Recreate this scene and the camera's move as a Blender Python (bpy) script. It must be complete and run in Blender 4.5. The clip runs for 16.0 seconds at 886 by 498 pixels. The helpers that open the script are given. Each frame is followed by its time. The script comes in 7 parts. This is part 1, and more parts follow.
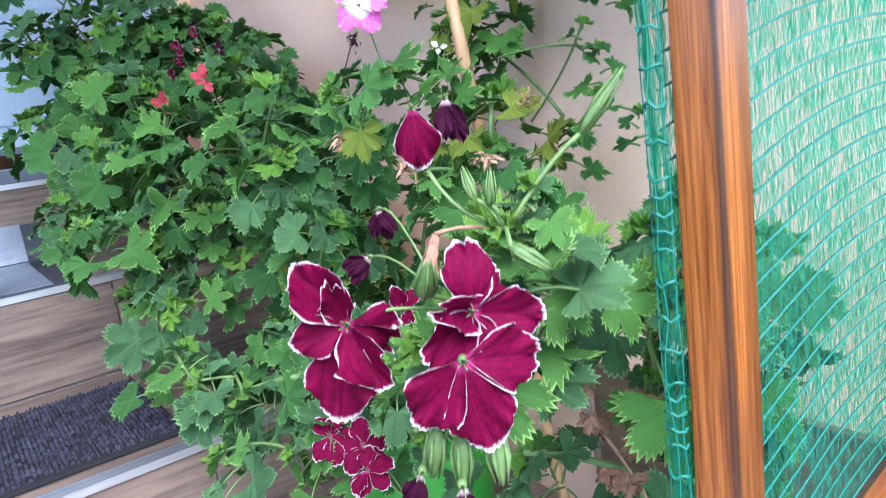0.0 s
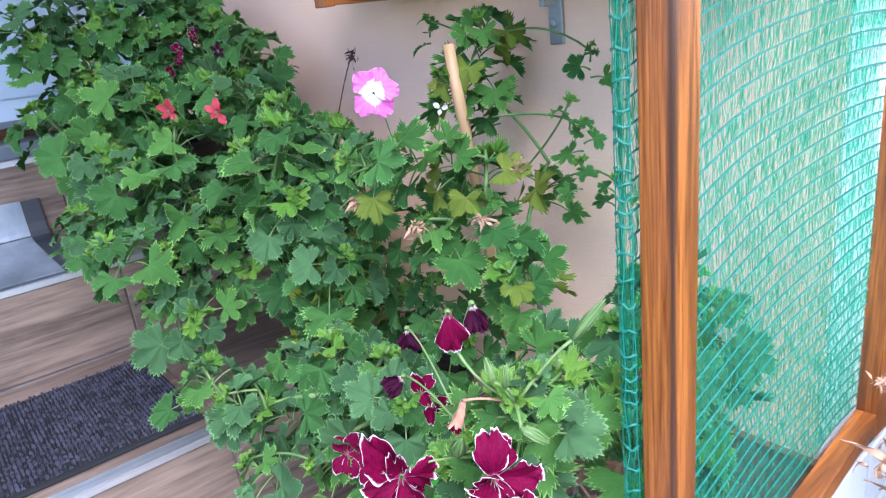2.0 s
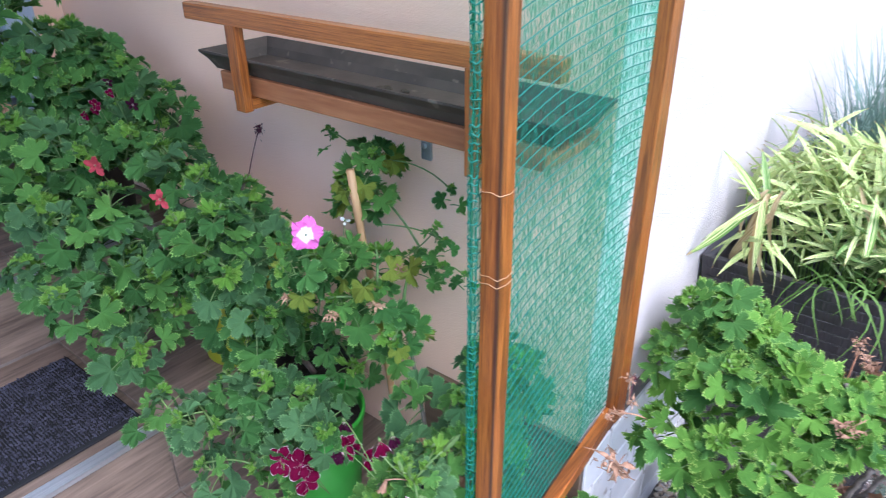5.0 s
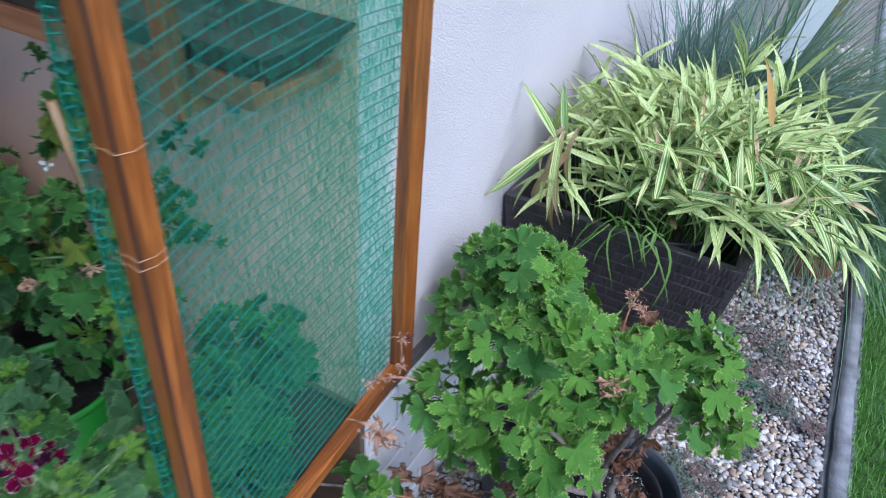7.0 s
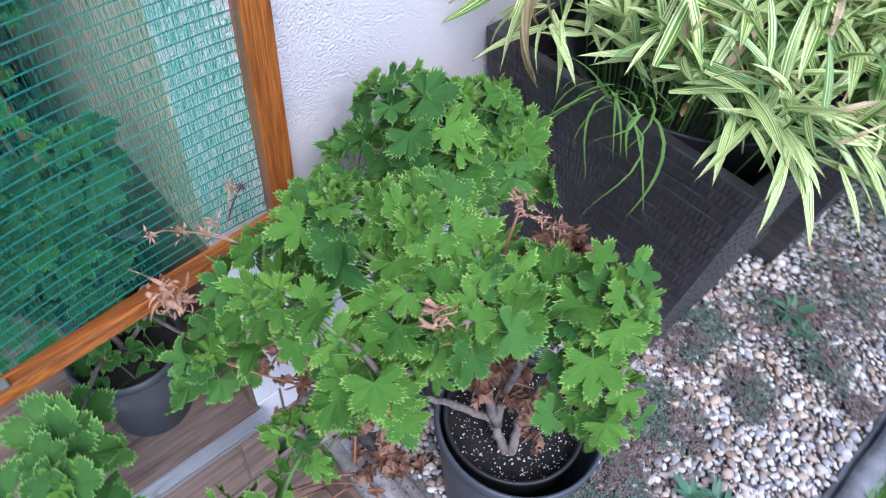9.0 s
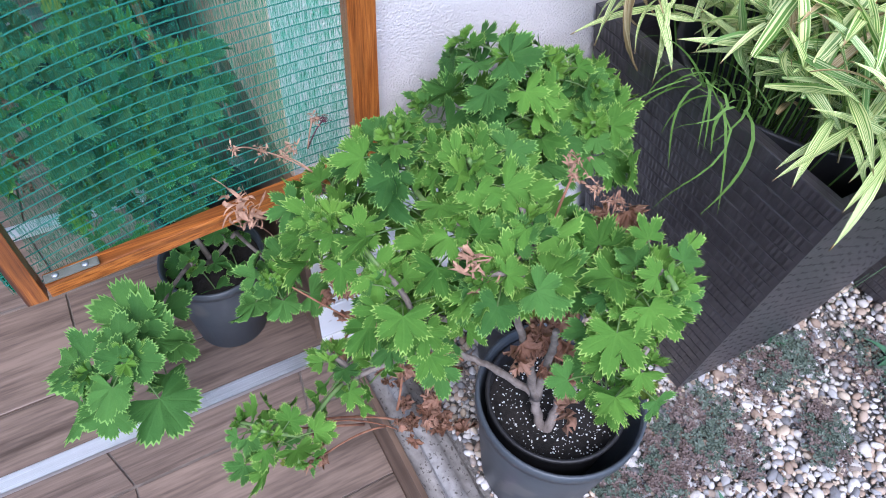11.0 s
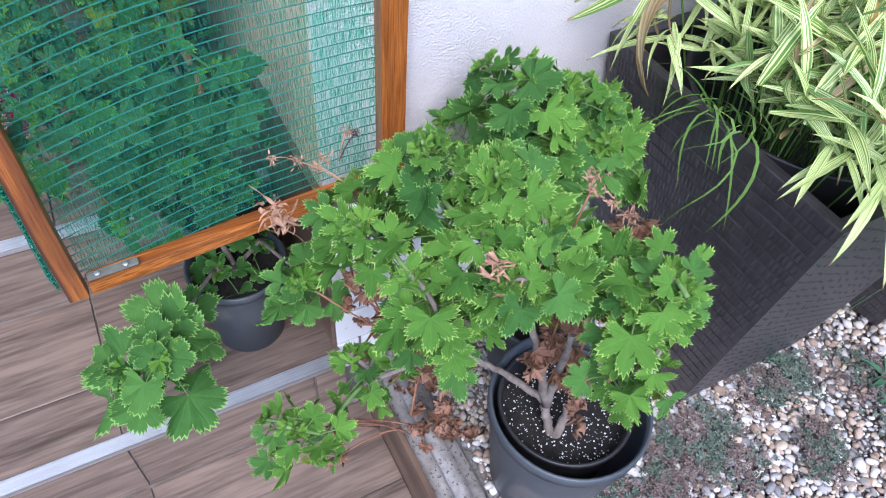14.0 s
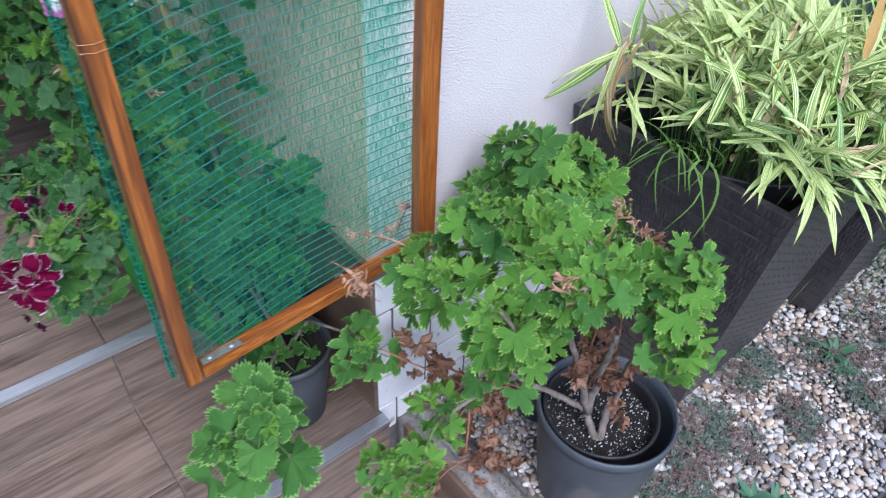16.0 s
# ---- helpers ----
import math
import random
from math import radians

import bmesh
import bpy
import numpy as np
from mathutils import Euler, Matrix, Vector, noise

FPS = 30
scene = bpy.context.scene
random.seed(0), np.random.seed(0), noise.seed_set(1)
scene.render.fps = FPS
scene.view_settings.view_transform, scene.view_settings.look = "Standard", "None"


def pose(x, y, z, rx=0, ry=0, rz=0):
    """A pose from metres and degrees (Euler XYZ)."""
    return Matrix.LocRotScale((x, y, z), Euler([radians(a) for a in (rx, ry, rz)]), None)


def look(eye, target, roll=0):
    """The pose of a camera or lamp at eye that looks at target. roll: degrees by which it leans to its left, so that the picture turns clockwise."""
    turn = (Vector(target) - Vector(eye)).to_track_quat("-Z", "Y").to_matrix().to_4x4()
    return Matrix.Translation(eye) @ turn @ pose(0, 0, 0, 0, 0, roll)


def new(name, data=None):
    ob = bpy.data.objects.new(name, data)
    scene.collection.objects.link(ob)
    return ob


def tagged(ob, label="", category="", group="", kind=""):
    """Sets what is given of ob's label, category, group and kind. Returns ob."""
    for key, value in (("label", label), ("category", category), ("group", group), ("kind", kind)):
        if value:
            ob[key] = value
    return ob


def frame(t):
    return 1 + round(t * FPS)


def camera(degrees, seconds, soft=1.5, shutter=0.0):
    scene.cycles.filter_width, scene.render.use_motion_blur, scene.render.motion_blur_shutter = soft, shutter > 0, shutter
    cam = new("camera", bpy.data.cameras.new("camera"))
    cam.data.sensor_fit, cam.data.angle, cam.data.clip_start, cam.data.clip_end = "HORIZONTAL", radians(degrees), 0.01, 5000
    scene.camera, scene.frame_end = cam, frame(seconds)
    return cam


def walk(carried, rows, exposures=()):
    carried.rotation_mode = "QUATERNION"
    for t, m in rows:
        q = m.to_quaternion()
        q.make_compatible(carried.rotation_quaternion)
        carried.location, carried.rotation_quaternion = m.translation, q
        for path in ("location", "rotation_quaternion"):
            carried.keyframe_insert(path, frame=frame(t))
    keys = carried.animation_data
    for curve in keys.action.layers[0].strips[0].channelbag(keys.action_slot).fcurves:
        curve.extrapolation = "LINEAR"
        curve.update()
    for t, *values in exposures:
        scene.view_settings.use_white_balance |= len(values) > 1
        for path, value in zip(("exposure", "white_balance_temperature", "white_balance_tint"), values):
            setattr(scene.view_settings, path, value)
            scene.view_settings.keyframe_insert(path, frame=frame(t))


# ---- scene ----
cam = camera(65.96, 16.0, soft=1.0, shutter=0.5)
PATH = [
    (0, (-0.0158, -0.0227, 0.8035), (-1.6070, 1.1235, 0.4106), -7.73),
    (0.5, (-0.0099, -0.0286, 0.8345), (-1.5864, 1.1330, 0.4278), -7.36),
    (1, (-0.0011, -0.0382, 0.8750), (-1.5623, 1.1288, 0.4271), -7.00),
    (1.5, (0.0171, -0.0561, 0.9173), (-1.5378, 1.0961, 0.4130), -6.84),
    (2, (0.0256, -0.0688, 0.9653), (-1.4830, 1.0802, 0.3296), -6.74),
    (2.5, (0.0414, -0.0916, 1.0460), (-1.4154, 1.0379, 0.2703), -5.92),
    (3, (0.0395, -0.1420, 1.1541), (-1.3753, 0.9589, 0.2674), -5.49),
    (3.2, (0.0376, -0.1575, 1.1840), (-1.3588, 0.9666, 0.2971), -5.34),
    (5.3, (0.1754, -0.2510, 1.3563), (-0.9088, 1.1414, 0.4152), 0.38),
    (5.5, (0.1910, -0.2533, 1.3600), (-0.8812, 1.1499, 0.4211), 1.04),
    (6, (0.2175, -0.2314, 1.3583), (-0.7177, 1.2446, 0.3853), 1.30),
    (6.5, (0.2261, -0.1526, 1.3342), (-0.5857, 1.3356, 0.2730), 3.49),
    (7, (0.2198, -0.0215, 1.3177), (-0.5315, 1.4482, 0.1883), 4.89),
    (7.5, (0.2248, 0.1456, 1.2865), (-0.5006, 1.4959, 0.0018), 5.03),
    (8, (0.2340, 0.2455, 1.2250), (-0.4230, 1.4874, -0.1984), 7.51),
    (8.5, (0.2839, 0.2944, 1.2161), (-0.4302, 1.3973, -0.2918), 6.66),
    (9, (0.3913, 0.4082, 1.1998), (-0.4974, 1.3623, -0.3167), 6.20),
    (9.5, (0.4520, 0.4650, 1.1920), (-0.5921, 1.2341, -0.3306), 3.12),
    (10, (0.4691, 0.4802, 1.1908), (-0.6066, 1.1649, -0.3500), 2.86),
    (10.2, (0.4683, 0.4709, 1.1864), (-0.5984, 1.1400, -0.3674), 3.94),
    (12.3, (0.4869, 0.4296, 1.2027), (-0.5915, 1.0938, -0.3451), 4.95),
    (12.5, (0.4867, 0.4258, 1.2040), (-0.6018, 1.0787, -0.3416), 4.79),
    (13, (0.4909, 0.4154, 1.2094), (-0.5967, 1.1038, -0.3213), 6.10),
    (13.5, (0.4972, 0.4058, 1.2145), (-0.6069, 1.0953, -0.3039), 5.77),
    (14, (0.4976, 0.3906, 1.2181), (-0.6114, 1.0846, -0.2947), 5.94),
    (14.5, (0.4945, 0.3604, 1.2198), (-0.6403, 1.1049, -0.2492), 5.15),
    (15, (0.5038, 0.3193, 1.2318), (-0.6741, 1.1363, -0.1629), 3.69),
    (15.5, (0.5176, 0.2217, 1.2730), (-0.6304, 1.1768, -0.0574), 3.11),
    (16, (0.5331, 0.1049, 1.2930), (-0.6010, 1.1158, -0.0077), 3.15),
]
EXPOSURES = [(0.0, 2.00, 5600, 17), (2.5, 1.88, 5550, 19), (5.5, 1.30, 5600, 15), (6.0, 1.12, 5500, 13), (6.5, 0.75, 5400, 13), (7.5, 0.58, 5330, 16), (8.5, 0.75, 5380, 17), (9.0, 0.84, 5420, 18), (9.5, 0.90, 5450, 19), (13.0, 0.97, 5600, 17), (14.5, 1.01, 5600, 17), (16.0, 0.78, 5600, 14)]
walk(cam, [(t, look(eye, target, roll)) for t, eye, target, roll in PATH], EXPOSURES)

# ---- light ----
world = bpy.data.worlds.new("world")
scene.world = world
world.use_nodes = True
wt = world.node_tree
sky = wt.nodes.new("ShaderNodeTexSky")
sky.sky_type, sky.sun_disc = "NISHITA", False
SUN_UP, SUN_ROUND = 52, 113
sky.sun_elevation, sky.sun_rotation = radians(SUN_UP), radians(SUN_ROUND)
wt.links.new(sky.outputs[0], wt.nodes["Background"].inputs[0])
wt.nodes["Background"].inputs[1].default_value = 0.15
sun_data = bpy.data.lights.new("sun", "SUN")
sun_data.energy, sun_data.angle, sun_data.color = 2.8, radians(50), (1.0, 0.965, 0.92)
sun_ob = new("sun", sun_data)
az, el = radians(SUN_ROUND), radians(SUN_UP)
sun_ob.matrix_world = look((math.sin(az) * math.cos(el) * 9, math.cos(az) * math.cos(el) * 9, math.sin(el) * 9), (0, 0, 0))



# ---- materials ----
def material(name):
    m = bpy.data.materials.new(name)
    m.use_nodes = True
    return m, m.node_tree.nodes, m.node_tree.links, m.node_tree.nodes["Principled BSDF"]


def coords(nodes, links, kind="Object", stretch=(1, 1, 1), random_shift=True, rot=(0, 0, 0)):
    tc = nodes.new("ShaderNodeTexCoord")
    mp = nodes.new("ShaderNodeMapping")
    mp.inputs["Scale"].default_value = stretch
    mp.inputs["Rotation"].default_value = rot
    links.new(tc.outputs[kind], mp.inputs["Vector"])
    if not random_shift:
        return mp.outputs[0]
    oi = nodes.new("ShaderNodeObjectInfo")
    mul = nodes.new("ShaderNodeMath")
    mul.operation = "MULTIPLY"
    mul.inputs[1].default_value = 37.0
    links.new(oi.outputs["Random"], mul.inputs[0])
    add = nodes.new("ShaderNodeVectorMath")
    add.operation = "ADD"
    links.new(mp.outputs[0], add.inputs[0])
    links.new(mul.outputs[0], add.inputs[1])
    return add.outputs[0]


def noise_tex(nodes, links, vec, scale, detail=4.0, rough=0.55):
    n = nodes.new("ShaderNodeTexNoise")
    n.inputs["Scale"].default_value, n.inputs["Detail"].default_value, n.inputs["Roughness"].default_value = scale, detail, rough
    links.new(vec, n.inputs["Vector"])
    return n.outputs["Fac"]


def ramp(nodes, links, fac, stops, stepped=False):
    r = nodes.new("ShaderNodeValToRGB")
    r.color_ramp.interpolation = "CONSTANT" if stepped else "LINEAR"
    e = r.color_ramp.elements
    while len(e) < len(stops):
        e.new(0.5)
    for el_, (p, c) in zip(e, stops):
        el_.position, el_.color = p, (*c, 1)
    links.new(fac, r.inputs[0])
    return r.outputs[0]


def mix_rgb(nodes, links, fac, a, b, mode="MIX"):
    m = nodes.new("ShaderNodeMix")
    m.data_type, m.blend_type = "RGBA", mode
    for val, sock in ((fac, m.inputs[0]), (a, m.inputs[6]), (b, m.inputs[7])):
        if isinstance(val, bpy.types.NodeSocket):
            links.new(val, sock)
        elif isinstance(val, (int, float)):
            sock.default_value = val
        else:
            sock.default_value = (*val, 1)
    return m.outputs[2]


def math_node(nodes, links, op, a, b=None):
    m = nodes.new("ShaderNodeMath")
    m.operation = op
    for val, sock in ((a, m.inputs[0]), (b, m.inputs[1])):
        if val is None:
            continue
        if isinstance(val, bpy.types.NodeSocket):
            links.new(val, sock)
        else:
            sock.default_value = val
    return m.outputs[0]


def bump(nodes, links, bsdf, height, strength, distance):
    b = nodes.new("ShaderNodeBump")
    b.inputs["Strength"].default_value, b.inputs["Distance"].default_value = strength, distance
    links.new(height, b.inputs["Height"])
    links.new(b.outputs[0], bsdf.inputs["Normal"])
    return b


def surface(name, dark, light, scale=20, stretch=(1, 1, 1), rough=0.6, relief=0.3, depth=0.002, metal=0.0, fine=6.0, spots=None, shift=True, spec=0.5):
    """Two-scale noise colour with fine relief."""
    m, nodes, links, b = material(name)
    v = coords(nodes, links, "Object", stretch, shift)
    big = noise_tex(nodes, links, v, scale * 0.25, 3)
    small = noise_tex(nodes, links, v, scale, 6, 0.65)
    f = math_node(nodes, links, "ADD", math_node(nodes, links, "MULTIPLY", big, 0.55), math_node(nodes, links, "MULTIPLY", small, 0.55))
    c = ramp(nodes, links, f, [(0.38, dark), (0.68, light)])
    if spots:
        sp = noise_tex(nodes, links, v, spots[0], 2)
        mask = ramp(nodes, links, sp, [(spots[1], (0, 0, 0)), (spots[1] + 0.06, (1, 1, 1))])
        c = mix_rgb(nodes, links, mask, c, spots[2])
    links.new(c, b.inputs["Base Color"])
    b.inputs["Roughness"].default_value, b.inputs["Metallic"].default_value = rough, metal
    b.inputs["Specular IOR Level"].default_value = spec
    bump(nodes, links, b, noise_tex(nodes, links, v, scale * fine, 4), relief, depth)
    return m


def plaster(name, dark, light, relief=0.28):
    m, nodes, links, b = material(name)
    v = coords(nodes, links, "Object", (1, 1, 1), False)
    big = noise_tex(nodes, links, v, 1.7, 4)
    c = ramp(nodes, links, big, [(0.3, dark), (0.7, light)])
    st = noise_tex(nodes, links, v, 9, 5, 0.7)
    c = mix_rgb(nodes, links, math_node(nodes, links, "MULTIPLY", st, 0.22), c, tuple(x * 0.72 for x in dark))
    links.new(c, b.inputs["Base Color"])
    b.inputs["Roughness"].default_value = 0.92
    vor = nodes.new("ShaderNodeTexVoronoi")
    vor.inputs["Scale"].default_value = 270
    links.new(v, vor.inputs["Vector"])
    grain = noise_tex(nodes, links, v, 430, 3, 0.7)
    h = math_node(nodes, links, "ADD", math_node(nodes, links, "MULTIPLY", vor.outputs["Distance"], 0.6), math_node(nodes, links, "MULTIPLY", grain, 1.0))
    h = math_node(nodes, links, "ADD", h, math_node(nodes, links, "MULTIPLY", noise_tex(nodes, links, v, 60, 3), 0.3))
    bump(nodes, links, b, h, relief, 0.007)
    return m


def stained_wood(name, dark, light, burn=(0.055, 0.014, 0.005), along=(60, 60, 3), scale=1.0, arris=None):
    m, nodes, links, b = material(name)
    v = coords(nodes, links, "Object", along)
    g = noise_tex(nodes, links, v, 3.0 * scale, 6, 0.7)
    c = ramp(nodes, links, g, [(0.34, dark), (0.62, light)])
    v2 = coords(nodes, links, "Object", (along[0] * 0.3, along[1] * 0.3, along[2] * 0.9))
    k = noise_tex(nodes, links, v2, 1.0, 3, 0.6)
    mask = ramp(nodes, links, k, [(0.50, (0, 0, 0)), (0.60, (1, 1, 1))])
    c = mix_rgb(nodes, links, math_node(nodes, links, "MULTIPLY", mask, 0.5), c, burn)
    if arris is not None:
        # drips of dark stain gathered along the arris, beads of varnish beside it
        tcs = nodes.new("ShaderNodeTexCoord")
        sps = nodes.new("ShaderNodeSeparateXYZ")
        links.new(tcs.outputs["Object"], sps.inputs[0])
        ex = math_node(nodes, links, "SUBTRACT", sps.outputs[0], arris[0])
        ey = math_node(nodes, links, "SUBTRACT", sps.outputs[1], arris[1])
        dist = math_node(nodes, links, "SQRT", math_node(nodes, links, "ADD", math_node(nodes, links, "MULTIPLY", ex, ex), math_node(nodes, links, "MULTIPLY", ey, ey)))
        lane = math_node(nodes, links, "MULTIPLY", noise_tex(nodes, links, coords(nodes, links, "Object", (1, 1, 5)), 1.0, 3), 0.011)
        sm = ramp(nodes, links, math_node(nodes, links, "SUBTRACT", 1.0, math_node(nodes, links, "DIVIDE", dist, lane)), [(0.15, (0, 0, 0)), (0.75, (1, 1, 1))])
        c = mix_rgb(nodes, links, math_node(nodes, links, "MULTIPLY", sm, 0.9), c, (0.035, 0.012, 0.009))
    links.new(c, b.inputs["Base Color"])
    links.new(ramp(nodes, links, g, [(0.3, (0.28,) * 3), (0.7, (0.5,) * 3)]), b.inputs["Roughness"])
    b.inputs["Coat Weight"].default_value, b.inputs["Coat Roughness"].default_value = 0.4, 0.22
    bump(nodes, links, b, g, 0.35, 0.001)
    return m


def leaf_material(name, dark, light, vein, edge=None, trans=0.13):
    """Blade by its own UV: u runs from a lobe's midrib (0) to the notch (1), v from the stalk to the toothed edge."""
    m, nodes, links, b = material(name)
    tc = nodes.new("ShaderNodeTexCoord")
    sep = nodes.new("ShaderNodeSeparateXYZ")
    links.new(tc.outputs["UV"], sep.inputs[0])
    u, v_ = sep.outputs[0], sep.outputs[1]
    w = math_node(nodes, links, "MULTIPLY", math_node(nodes, links, "MULTIPLY", u, v_), 13.0)
    main = math_node(nodes, links, "SUBTRACT", 1.0, math_node(nodes, links, "MINIMUM", w, 1.0))
    slant = math_node(nodes, links, "SUBTRACT", math_node(nodes, links, "MULTIPLY", v_, 30.0), math_node(nodes, links, "MULTIPLY", u, 11.0))
    side = math_node(nodes, links, "POWER", math_node(nodes, links, "ABSOLUTE", math_node(nodes, links, "SINE", slant)), 14.0)
    vfac = math_node(nodes, links, "MAXIMUM", main, math_node(nodes, links, "MULTIPLY", side, 0.16))
    oi = nodes.new("ShaderNodeObjectInfo")
    v = coords(nodes, links, "Object", (1, 1, 1), True)
    n1 = noise_tex(nodes, links, v, 2.2, 4)
    n2 = noise_tex(nodes, links, v, 24, 4, 0.75)
    f = math_node(nodes, links, "ADD", math_node(nodes, links, "MULTIPLY", oi.outputs["Random"], 0.6), math_node(nodes, links, "MULTIPLY", n1, 0.5))
    c = ramp(nodes, links, f, [(0.12, dark), (0.9, light)])
    c = mix_rgb(nodes, links, math_node(nodes, links, "MULTIPLY", n2, 0.42), c, tuple(x * 0.5 for x in dark))
    c = mix_rgb(nodes, links, math_node(nodes, links, "MULTIPLY", vfac, 0.10), c, vein)
    if edge:
        e = ramp(nodes, links, math_node(nodes, links, "ADD", v_, math_node(nodes, links, "MULTIPLY", n1, 0.10)), [(0.97, (0, 0, 0)), (1.05, (1, 1, 1))])
        c = mix_rgb(nodes, links, math_node(nodes, links, "MULTIPLY", e, 0.8), c, edge)
    links.new(c, b.inputs["Base Color"])
    b.inputs["Roughness"].default_value = 0.62
    b.inputs["Specular IOR Level"].default_value = 0.16
    h = math_node(nodes, links, "ADD", math_node(nodes, links, "MULTIPLY", vfac, -0.25), math_node(nodes, links, "MULTIPLY", n2, 0.9))
    bump(nodes, links, b, h, 0.6, 0.004)
    tr = nodes.new("ShaderNodeBsdfTranslucent")
    tc2 = mix_rgb(nodes, links, 0.5, c, (light[0] * 1.4, light[1] * 1.4, light[2] * 0.6))
    links.new(tc2, tr.inputs["Color"])
    mx = nodes.new("ShaderNodeMixShader")
    mx.inputs[0].default_value = trans
    links.new(b.outputs[0], mx.inputs[1])
    links.new(tr.outputs[0], mx.inputs[2])
    links.new(mx.outputs[0], nodes["Material Output"].inputs[0])
    return m


def petal_material(name, core, deep, rim, rim_at=0.9, heart=(0.75, 0.5, 0.6), heart_to=0.12):
    """Petal colour by its own u (across) and v (along)."""
    m, nodes, links, b = material(name)
    tc = nodes.new("ShaderNodeTexCoord")
    sep = nodes.new("ShaderNodeSeparateXYZ")
    links.new(tc.outputs["UV"], sep.inputs[0])
    u = math_node(nodes, links, "ABSOLUTE", math_node(nodes, links, "SUBTRACT", math_node(nodes, links, "MULTIPLY", sep.outputs[0], 2.0), 1.0))
    v = sep.outputs[1]
    ob_v = coords(nodes, links, "Object", (1, 1, 1), True)
    n = noise_tex(nodes, links, ob_v, 14, 3)
    e = math_node(nodes, links, "MAXIMUM", math_node(nodes, links, "SUBTRACT", v, 0.012), math_node(nodes, links, "MULTIPLY", u, 0.985))
    e = math_node(nodes, links, "ADD", e, math_node(nodes, links, "MULTIPLY", math_node(nodes, links, "SUBTRACT", n, 0.5), 0.09))
    streak = noise_tex(nodes, links, coords(nodes, links, "UV", (26, 1.5, 1), True), 1.0, 3)
    c = mix_rgb(nodes, links, ramp(nodes, links, math_node(nodes, links, "ADD", math_node(nodes, links, "MULTIPLY", streak, 0.6), math_node(nodes, links, "MULTIPLY", n, 0.4)), [(0.35, (0, 0, 0)), (0.7, (1, 1, 1))]), core, deep)
    mask = ramp(nodes, links, e, [(rim_at - 0.035, (0, 0, 0)), (rim_at + 0.03, (1, 1, 1))])
    c = mix_rgb(nodes, links, mask, c, rim)
    hm = ramp(nodes, links, math_node(nodes, links, "ADD", v, math_node(nodes, links, "MULTIPLY", streak, 0.14)), [(heart_to, (1, 1, 1)), (heart_to + 0.12, (0, 0, 0))])
    c = mix_rgb(nodes, links, hm, c, heart)
    links.new(c, b.inputs["Base Color"])
    b.inputs["Roughness"].default_value = 0.7
    b.inputs["Specular IOR Level"].default_value = 0.08
    bump(nodes, links, b, streak, 0.3, 0.0006)
    tr = nodes.new("ShaderNodeBsdfTranslucent")
    links.new(c, tr.inputs["Color"])
    mx = nodes.new("ShaderNodeMixShader")
    mx.inputs[0].default_value = 0.25
    links.new(b.outputs[0], mx.inputs[1])
    links.new(tr.outputs[0], mx.inputs[2])
    links.new(mx.outputs[0], nodes["Material Output"].inputs[0])
    return m


def striped_leaf(name, green, cream, share):
    m, nodes, links, b = material(name)
    v = coords(nodes, links, "UV", (9, 0.18, 1), True)
    s = noise_tex(nodes, links, v, 1.0, 2, 0.4)
    c = ramp(nodes, links, s, [(share - 0.03, green), (share, tuple(0.5 * (g + k) for g, k in zip(green, cream))), (share + 0.03, cream)])
    tip = nodes.new("ShaderNodeTexCoord")
    sep = nodes.new("ShaderNodeSeparateXYZ")
    links.new(tip.outputs["UV"], sep.inputs[0])
    oi = nodes.new("ShaderNodeObjectInfo")
    dry = math_node(nodes, links, "ADD", sep.outputs[1], math_node(nodes, links, "MULTIPLY", oi.outputs["Random"], 0.10))
    c = mix_rgb(nodes, links, ramp(nodes, links, dry, [(0.97, (0, 0, 0)), (1.04, (1, 1, 1))]), c, (0.44, 0.32, 0.16))
    links.new(c, b.inputs["Base Color"])
    b.inputs["Roughness"].default_value = 0.45
    bump(nodes, links, b, s, 0.3, 0.0006)
    tr = nodes.new("ShaderNodeBsdfTranslucent")
    links.new(c, tr.inputs["Color"])
    mx = nodes.new("ShaderNodeMixShader")
    mx.inputs[0].default_value = 0.22
    links.new(b.outputs[0], mx.inputs[1])
    links.new(tr.outputs[0], mx.inputs[2])
    links.new(mx.outputs[0], nodes["Material Output"].inputs[0])
    return m


def random_stone(name, island):
    m, nodes, links, b = material(name)
    if island:
        g = nodes.new("ShaderNodeNewGeometry")
        r = g.outputs["Random Per Island"]
    else:
        r = nodes.new("ShaderNodeObjectInfo").outputs["Random"]
    c = ramp(nodes, links, r, [(0.0, (0.52, 0.48, 0.44)), (0.14, (0.30, 0.21, 0.15)), (0.26, (0.56, 0.52, 0.48)), (0.38, (0.19, 0.19, 0.20)), (0.48, (0.56, 0.45, 0.34)), (0.60, (0.36, 0.355, 0.36)), (0.70, (0.66, 0.63, 0.61)), (0.86, (0.44, 0.33, 0.25)), (0.94, (0.27, 0.22, 0.19))], True)
    v = coords(nodes, links, "Object", (1, 1, 1), not island)
    n = noise_tex(nodes, links, v, 160, 5, 0.65)
    c = mix_rgb(nodes, links, math_node(nodes, links, "MULTIPLY", n, 0.34), c, (0.24, 0.20, 0.16))
    links.new(c, b.inputs["Base Color"])
    b.inputs["Roughness"].default_value = 0.75
    bump(nodes, links, b, n, 0.7, 0.002)
    return m


